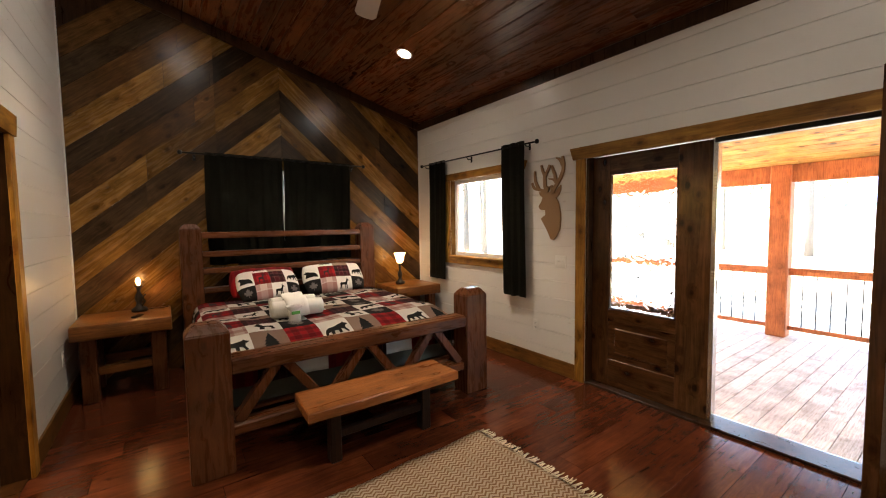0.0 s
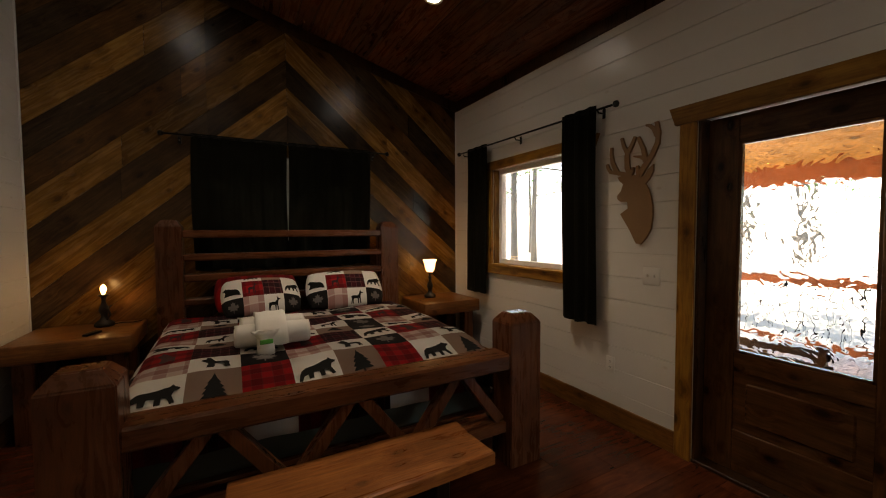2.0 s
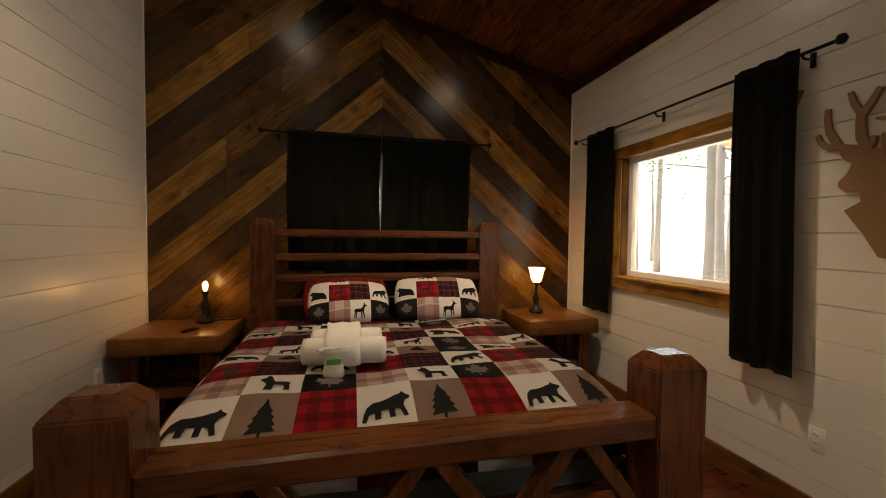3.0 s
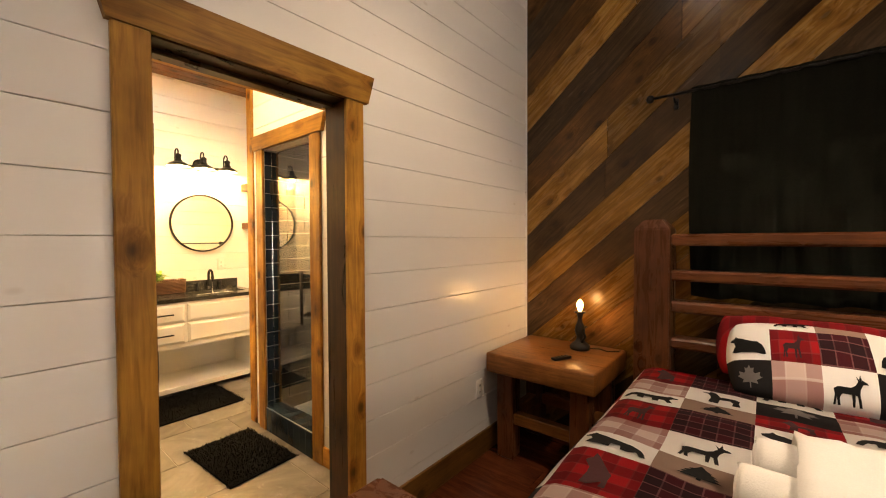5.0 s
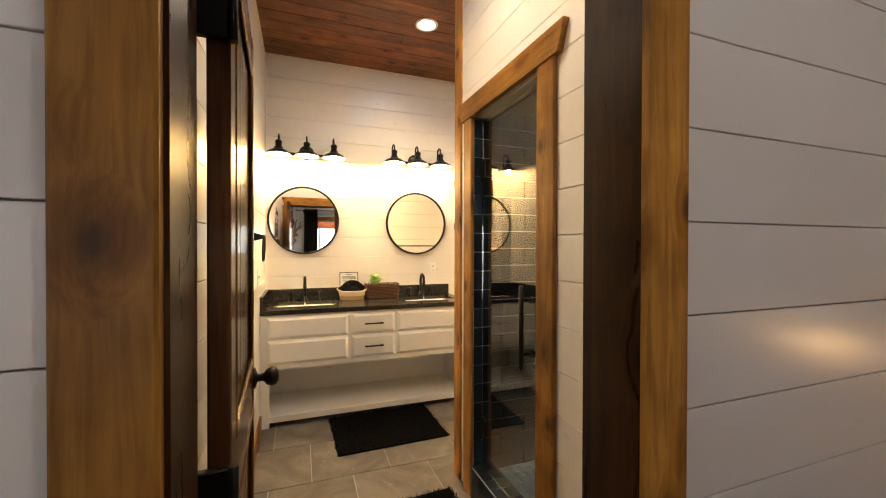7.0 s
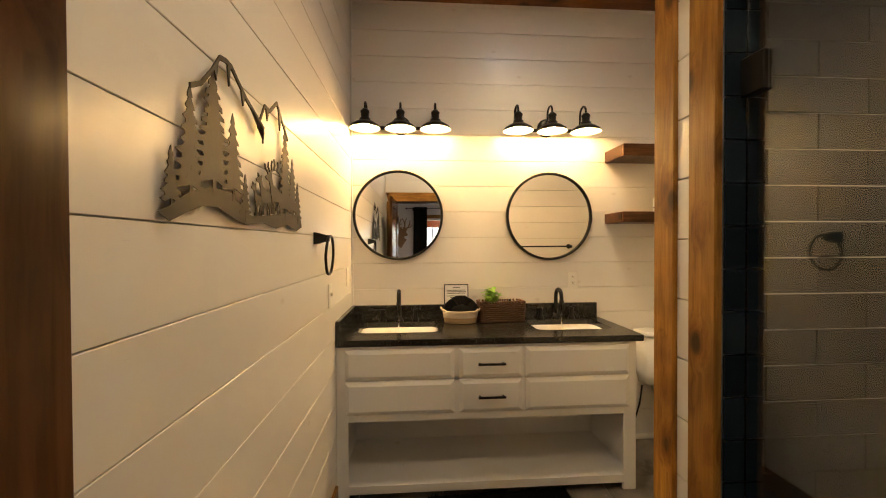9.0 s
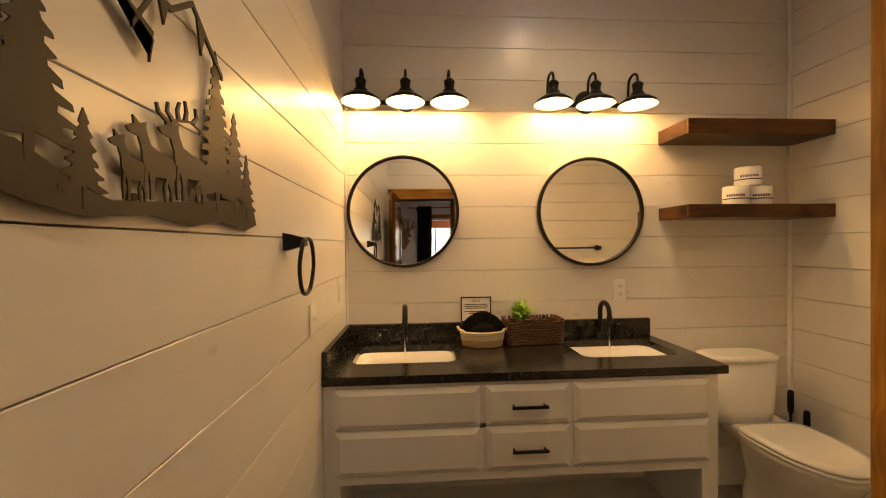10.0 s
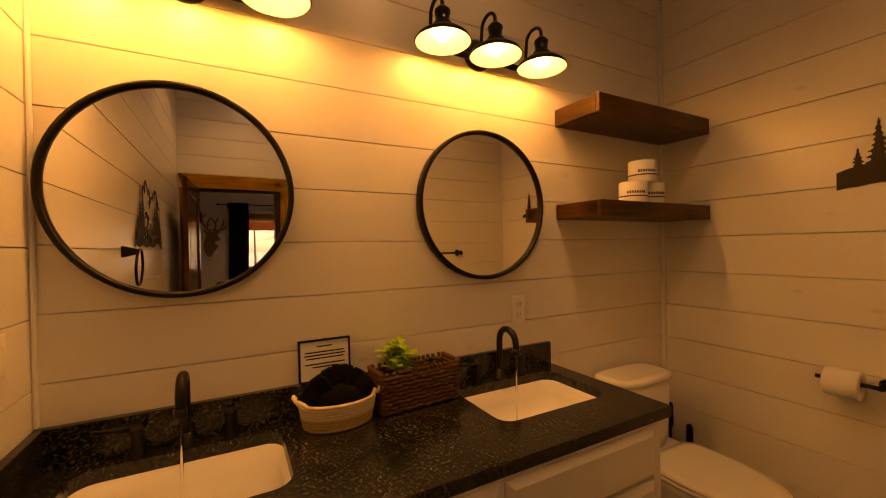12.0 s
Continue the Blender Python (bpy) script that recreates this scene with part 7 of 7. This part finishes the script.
for y in (-0.40, 0.30):
    part("end_post", lathe([(0, 0), (0.026, 0), (0.022, 0.012), (0.011, 0.02), (0.011, 0.05), (0.018, 0.062), (0.0, 0.078)], 14, Matrix.Translation((0, y, 0)) @ Matrix.Rotation(radians(-90), 4, "Y")), M["black"], tb)

# bath mats
def shag(w, d, seed):
    """A shaggy mat: a body and a pelt of short strands."""
    rr = random.Random(seed)
    b = bmesh.new()
    for k in range(2600):
        x, y = rr.uniform(-w / 2, w / 2), rr.uniform(-d / 2, d / 2)
        h, a, l_ = rr.uniform(0.016, 0.028), rr.uniform(0, 6.28), rr.uniform(0.003, 0.014)
        dx, dy = l_ * math.cos(a), l_ * math.sin(a)
        q = 0.0022
        v0, v1, v2 = b.verts.new((x - q, y, 0.006)), b.verts.new((x + q, y + q, 0.006)), b.verts.new((x, y - q, 0.006))
        v3 = b.verts.new((x + dx, y + dy, h))
        b.faces.new((v0, v1, v3))
        b.faces.new((v1, v2, v3))
        b.faces.new((v2, v0, v3))
    return b


MATS = ((-3.06, 3.262, 0.58, 0.77, 1.5, 5, "black shaggy bath mat in front of the vanity"), (-1.895, 3.25, 0.61, 0.41, 3, 6, "black shaggy bath mat in front of the shower"))
for cx, cy, w, d, rz, sd, lab in MATS:
    bmt = thing("bath_mat", cx, cy, 0.0005, lab, "bath mat", rz, "bath mats")
    part("mat_base", box(-w / 2, -d / 2, 0, w / 2, d / 2, 0.012, 0.005, 2), M["mat"], bmt)
    tagged(part("pelt", shag(w + 0.02, d + 0.02, sd), M["mat"], bmt), kind="stuff")

# shower: tiled box, glass door, curb
SHX0, SHX1, SHY1 = XP + 0.102, -0.99, YA - 0.02


def tiled(name, m, w, h, tw, thh, label, offset=0.5, gap=0.004):
    """Wall tiles in one mesh over a grout backing; local x along, z up, -y out."""
    ob = tagged(link(name, box(0, 0.0, 0, w, 0.012, h), M["grout_blue"]), label, "wall", "", "structure")
    ob.matrix_world = m
    r, z, made = 0, 0.0, {}
    while z < h - 0.01:
        z1 = min(h, z + thh)
        x = -tw * (offset if r % 2 else 0)
        while x < w:
            a, c = max(0, x), min(w, x + tw)
            x += tw
            if c - a < 0.012:
                continue
            key = (round(c - a - gap, 4), round(z1 - z - gap, 4))
            if key not in made:
                piece = link("tile", box(0, -0.006, 0, key[0], 0.0, key[1]), M["tile"], ob)
                made[key] = piece.data
            else:
                piece = new("tile", made[key])
                piece.parent = ob
            piece.location = (a + gap / 2, 0, z + gap / 2)
        z, r = z1, r + 1
    return ob


tiled("shower_wall_back", pose(SHX0, SHY1, 0.02), SHX1 - SHX0, 2.87, 0.305, 0.102, "glossy blue-black tiled shower wall")
tiled("shower_wall_left", pose(SHX0, YSB, 0.02, 0, 0, 90) @ Matrix.Identity(4), SHY1 - YSB, 2.87, 0.305, 0.102, "glossy blue-black tiled shower wall")
tiled("shower_wall_right", pose(SHX1, SHY1, 0.02, 0, 0, -90), SHY1 - YSB, 2.87, 0.305, 0.102, "glossy blue-black tiled shower wall")
tiled("shower_reveal_left", pose(-2.105, YS - 0.012, 0.0, 0, 0, 90), YSB - YS + 0.012, 2.05, 0.06, 0.102, "glossy blue-black tiled shower reveal", 0.0)
tiled("shower_reveal_right", pose(-1.482, YSB, 0.0, 0, 0, -90), YSB - YS + 0.012, 2.05, 0.06, 0.102, "glossy blue-black tiled shower reveal", 0.0)
tiled("shower_ceiling", Matrix.Translation((SHX0, SHY1, 2.89)) @ Matrix.Rotation(radians(90), 4, "X"), SHX1 - SHX0, SHY1 - YSB, 0.305, 0.102, "glossy blue-black tiled shower ceiling")
tagged(link("shower_wall_inner", box(SHX0, YSB - 0.002, 0.1, -2.115, YSB + 0.008, 2.87), M["tile"]), "blue-black tile beside the shower door", "wall", "", "structure")
tagged(link("shower_wall_inner_right", box(-1.472, YSB - 0.002, 0.1, SHX1, YSB + 0.008, 2.87), M["tile"]), "blue-black tile beside the shower door", "wall", "", "structure")
tiled("shower_curb_front", pose(-2.097, YS - 0.022, 0.0), 0.607, 0.165, 0.075, 0.165, "blue-black tiled shower curb", 0.0)
tiled("shower_curb_top", Matrix.Translation((-2.097, YS - 0.022, 0.158 + 0.012)) @ Matrix.Rotation(radians(-90), 4, "X"), 0.607, YSB - YS + 0.032, 0.075, 0.15, "blue-black tiled curb top", 0.0)
tagged(link("shower_curb", box(-2.097, YS - 0.01, 0, -1.490, YSB + 0.01, 0.158), M["grout_blue"]), "core of the shower curb", "curb", "", "structure")
tagged(link("shower_floor", box(SHX0, YSB, 0.0, SHX1, SHY1, 0.03), M["grout_blue"]), "pale pebble shower floor", "floor", "", "structure")
b = bmesh.new()
rs = random.Random(12)
gx, gy = SHX0 + 0.05, YSB + 0.05
while gx < SHX1 - 0.03:
    y = gy
    while y < SHY1 - 0.03:
        r1, r2 = rs.uniform(0.018, 0.028), rs.uniform(0.022, 0.036)
        absorb(b, lathe([(1.0, -0.2), (0.95, 0.25), (0.6, 0.8), (0.0, 1.0)], 9, Matrix.Translation((gx + rs.uniform(-0.012, 0.012), y + rs.uniform(-0.012, 0.012), 0.03)) @ Matrix.Rotation(rs.uniform(0, 3), 4, "Z") @ Matrix.Diagonal((r1, r2, 0.006, 1)), False))
        y += 0.066
    gx += 0.056
tagged(link("shower_pebbles", b, M["pebble"]), "flat pale blue river pebbles set in the shower floor", "pebbles", "", "stuff")
sd_ = thing("shower_door", -2.093, 3.582, 0.172, "frameless clear glass shower door with black ladder pull", "shower door")
g = part("glass_panel", box(0.004, -0.005, 0.006, 0.60, 0.005, 1.86), M["shower_glass"], sd_)
g.visible_shadow = False
b = tube([(0.482, -0.055, 0.67), (0.482, -0.055, 1.02)], 0.0105, 10)
for z in (0.73, 0.96):
    tube([(0.482, -0.055, z), (0.482, -0.004, z)], 0.008, 8, b)
    tube([(0.482, -0.012, z), (0.482, -0.004, z)], 0.015, 12, b)
part("pull_handle", b, M["black"], sd_, "black ladder pull")
for z in (0.22, 1.6):
    part("hinge", box(-0.002, -0.016, z - 0.045, 0.06, 0.016, z + 0.045, 0.003), M["black"], sd_, "black glass hinge")

# ================= deck and outdoors =================
DZ = -0.12


def porch_z(x):
    return 2.19 + 0.255 * (6.72 - x)


planks("porch_ceiling", XW + 0.17, 7.3, -3.5, 5.25, porch_z, 0.14, 0.02, "y", M["porch"], "sloped honey pine porch ceiling", "ceiling")
b = box(XW + 0.14, -3.6, 0, 7.4, 5.3, 0.08)
for v in b.verts:
    v.co.z += porch_z(v.co.x) + 0.022
tagged(link("porch_roof", b, M["metal_roof"]), "metal roof over the porch", "roof", "", "structure")
tagged(link("house_gable", box(XW + 0.16, -3.5, 2.2, XW + 0.18, 5.25, 3.3), M["porch"]), "board above the deck doors outside", "wall", "", "structure")
for y0 in (1.535, -1.85, 5.0):
    pst = tagged(link("porch_post", box(6.70, y0, DZ, 6.91, y0 + 0.22, 2.19, 0.012), M["redwood"]), "square red-stained timber porch post", "post", "porch posts")
bmr = tagged(link("porch_beam", box(6.735, -3.5, 1.955, 6.875, 5.25, 2.188, 0.01), M["redwood"]), "red-stained timber porch beam", "beam")
for y0, y1 in ((1.755, 5.0), (-1.63, 1.535)):
    rail = thing("porch_railing", 6.80, y0, DZ, "red-stained porch railing with thin black balusters", "railing", 0, "porch railings")
    ln = y1 - y0
    part("top_rail", box(-0.045, 0.0, 0.90, 0.045, ln, 0.94, 0.006), M["redwood"], rail)
    part("upper_rail", box(-0.02, 0.0, 0.84, 0.02, ln, 0.90, 0.004), M["redwood"], rail)
    part("bottom_rail", box(-0.02, 0.0, 0.10, 0.02, ln, 0.155, 0.004), M["redwood"], rail)
    n = round(ln / 0.14)
    me = None
    for k in range(1, n):
        if me is None:
            ob = part("baluster", tube([(0, 0, 0.15), (0, 0, 0.845)], 0.0065, 6), M["black"], rail)
            me = ob.data
        else:
            ob = new("baluster", me)
            ob.parent = rail
        ob.location = (0, ln * k / n, 0)
deck = tagged(link("deck", box(XW + 0.16, -3.5, DZ - 0.25, 7.0, 5.25, DZ - 0.03), M["slot"]), "grey-pink weathered deck of long boards", "deck", "", "structure")
me = None
yy, k = -3.5, 0
while yy < 5.1:
    if me is None:
        b = box(0, 0, -0.03, 7.02 - XW - 0.225, 0.1365, 0, 0.003)
        ob = part("deck_board", b, M["deck"], deck)
        me = ob.data
    else:
        ob = new("deck_board", me)
        ob.parent = deck
    ob.location = (XW + 0.225, yy + 0.02, DZ)
    yy += 0.14

ob_ = thing("outdoor_bench", 4.55, 2.35, DZ, "dark slatted outdoor bench with a pale blue cushion", "bench", 90)
M["pale_cushion"] = cloth("pale_blue_cushion", (0.42, 0.55, 0.60))
for y in (0.0, 0.08, 0.16, 0.24, 0.32):
    part("seat_slat", box(-0.55, y, 0.36, 0.55, y + 0.06, 0.385, 0.004), M["door_x"], ob_)
for z in (0.46, 0.54, 0.62):
    part("back_slat", box(-0.55, 0.37, z, 0.55, 0.39, z + 0.05, 0.004), M["door_x"], ob_)
for x in (-0.52, 0.46):
    part("leg", box(x, 0.0, 0, x + 0.06, 0.06, 0.36, 0.004), M["door"], ob_)
    part("leg", box(x, 0.34, 0, x + 0.06, 0.40, 0.70, 0.004), M["door"], ob_)
part("cushion", box(-0.5, 0.02, 0.387, 0.5, 0.35, 0.45, 0.02, 3), M["pale_cushion"], ob_)

# ground: one sheet to the horizon, lower than the deck
b = bmesh.new()
xs_ = [-400, -60, -20, -6, 2, 6, 10, 16, 24, 34, 50, 90, 400]
ys_ = [-400, -60, -20, -8, -2, 4, 10, 18, 30, 50, 90, 400]
gv = [[b.verts.new((x, y, -0.75 + (0.25 * noise.noise(Vector((x * 0.13, y * 0.13, 0))) if abs(x) < 60 and abs(y) < 60 and x > 8 else 0))) for x in xs_] for y in ys_]
for j in range(len(ys_) - 1):
    for i in range(len(xs_) - 1):
        b.faces.new((gv[j][i], gv[j][i + 1], gv[j + 1][i + 1], gv[j + 1][i])).smooth = True
tagged(link("ground", b, M["ground"]), "pale leaf-littered clearing under tall trees", "ground", "", "structure")


def tree(seed, h, r):
    """A tall woodland tree: tapered trunk, limbs, and a loose crown of many leaf clumps."""
    rr = random.Random(seed)
    p = thing("tree", 0, 0, -0.8, "tall slim woodland tree with light green leaves", "tree", 0, "trees round the clearing")
    pts = [(0.12 * math.sin(k * 0.9 + seed) * k / 8, 0.12 * math.cos(k * 1.1 + seed) * k / 8, h * k / 8) for k in range(9)]
    t_ = tube(pts, r, 8, None, False, [1.25, 1.0, 0.92, 0.85, 0.75, 0.62, 0.48, 0.3, 0.1])
    ends = []
    for k in range(16):
        z = h * rr.uniform(0.28, 0.95)
        a = rr.uniform(0, 6.28)
        ln = (1.1 - z / h) * h * 0.30 + 0.4
        e = (math.cos(a) * ln, math.sin(a) * ln, z + ln * rr.uniform(0.1, 0.5))
        tube([(0, 0, z), (e[0] * 0.5, e[1] * 0.5, z + (e[2] - z) * 0.4), e], r * 0.22, 5, t_, False, [1, 0.6, 0.2])
        ends.append((e, ln))
    part("trunk", t_, M["bark"], p)
    c = bmesh.new()
    for e, ln in ends:
        for _ in range(70):
            u = rr.uniform(0.35, 1.1)
            q = Vector((e[0] * u, e[1] * u, e[2])) + Vector((rr.gauss(0, 0.35), rr.gauss(0, 0.35), rr.gauss(0, 0.3))) * (0.4 + 0.35 * ln)
            s = rr.uniform(0.06, 0.13)
            d1 = Vector((rr.gauss(0, 1), rr.gauss(0, 1), rr.gauss(0, 0.6))).normalized() * s
            d2 = d1.cross(Vector((rr.gauss(0, 1), rr.gauss(0, 1), rr.gauss(0, 1)))).normalized() * s * 0.6
            vs = [c.verts.new(q + o) for o in (-d1, d2, d1, -d2)]
            c.faces.new(vs)
    part("crown", c, M["bush"], p)
    return p


protos = [tree(1, 13.0, 0.16), tree(2, 15.5, 0.20), tree(3, 11.0, 0.11)]
rt = random.Random(31)
protos[0].matrix_world = pose(10.5, 8.2, -0.8)
protos[1].matrix_world = pose(13.0, 10.5, -0.8)
protos[2].matrix_world = pose(9.2, 8.6, -0.8)
spots = []
while len(spots) < 46:
    a = radians(rt.uniform(-50, 95))
    d = rt.uniform(9, 38)
    x, y = 4 + d * math.cos(a), 3 + d * math.sin(a)
    if x < 9.0 or (abs(math.atan2(y - 1, x - 5) - radians(17)) < radians(15) and d < 24) or (20 < x < 34 and -6 < y < 5) or any((x - u) ** 2 + (y - v) ** 2 < 3.0 for u, v in spots):
        continue
    spots.append((x, y))
for i, (x, y) in enumerate(spots):
    copy_thing(protos[i % 3], pose(x, y, -0.8, 0, 0, rt.uniform(0, 360)))
for i in range(6):
    copy_thing(protos[i % 3], pose(-0.5 + 0.9 * i, 9.5 + 2.2 * (i % 3), -0.8, 0, 0, 60 * i))

hut = thing("cabin", 27.0, 0.0, -0.75, "small pale far cabin with a blue metal roof", "cabin")
M["pale_siding"] = plain("pale_board_siding", (0.62, 0.58, 0.52), 0.7, 0, 3)
part("wall", box(-2.5, -3.2, 0, 2.5, 3.2, 2.9, 0.02), M["pale_siding"], hut)
b = bmesh.new()
rf_ = [(-3.0, 2.75), (0, 4.3), (3.0, 2.75), (3.0, 2.9), (0, 4.48), (-3.0, 2.9)]
lo = [b.verts.new((x, -3.7, z)) for x, z in rf_]
hi = [b.verts.new((x, 3.7, z)) for x, z in rf_]
b.faces.new(lo)
b.faces.new(hi[::-1])
for i in range(6):
    b.faces.new((lo[i], hi[i], hi[(i + 1) % 6], lo[(i + 1) % 6]))
bmesh.ops.recalc_face_normals(b, faces=b.faces[:])
part("roof", b, M["metal_roof"], hut)
for y in (-1.8, 1.2):
    w_ = part("window", box(-2.53, y, 1.0, -2.49, y + 0.9, 2.0, 0.01), M["vinyl"], hut)
    part("pane", box(-2.535, y + 0.07, 1.07, -2.531, y + 0.83, 1.93), M["slot"], w_)

# ================= floor pieces =================
rp_ = random.Random(77)
shared = {}
yy = YBACK
while yy < YC + 0.02:
    w_ = 0.187
    x = XL - rp_.uniform(0, 1.0)
    while x < XW:
        ln = rp_.choice((0.9, 1.2, 1.22, 1.5))
        a, c = max(XL - 0.02, x), min(XW + 0.02, x + ln)
        x += ln
        if c - a < 0.03:
            continue
        key = round(c - a, 3)
        if key not in shared:
            b = box(0, 0, -0.014, key - 0.0012, w_ - 0.0012, 0.0)
            for v in b.verts:
                if v.co.z > -0.001:
                    v.co.x += 0.0008 if v.co.x < 0.01 else -0.0008
                    v.co.y += 0.0008 if v.co.y < 0.01 else -0.0008
            me = bpy.data.meshes.new("floor_plank")
            b.to_mesh(me)
            b.free()
            me.materials.append(M["floor"])
            shared[key] = me
        ob = new("floor_plank", shared[key])
        ob.parent = floor
        ob.location = (a, yy, rp_.uniform(-0.0006, 0.0))
    yy += w_
# bathroom tiles: square, half-offset from row to row
TS_, shared = 0.462, {}
row = 0
x = -3.0 - 2 * TS_
while x < XPB + 0.14:
    y = 2.72 - TS_ - (TS_ / 2 if row % 2 else 0)
    while y < YA:
        a, c = max(XV, x), min(XPB + 0.12, x + TS_)
        e, f_ = max(YB, y), min(YA, y + TS_)
        if c - a > 0.02 and f_ - e > 0.02:
            key = (round(c - a, 3), round(f_ - e, 3))
            if key not in shared:
                b = box(0.002, 0.002, -0.003, key[0] - 0.002, key[1] - 0.002, 0.0)
                for v in b.verts:
                    if v.co.z > -0.001:
                        v.co.x += 0.001 if v.co.x < 0.01 else -0.001
                        v.co.y += 0.001 if v.co.y < 0.01 else -0.001
                me = bpy.data.meshes.new("floor_tile")
                b.to_mesh(me)
                b.free()
                me.materials.append(M["stone"])
                shared[key] = me
            ob = new("floor_tile", shared[key])
            ob.parent = floor_bath
            ob.location = (a, e, 0)
        y += TS_
    x += TS_
    row += 1
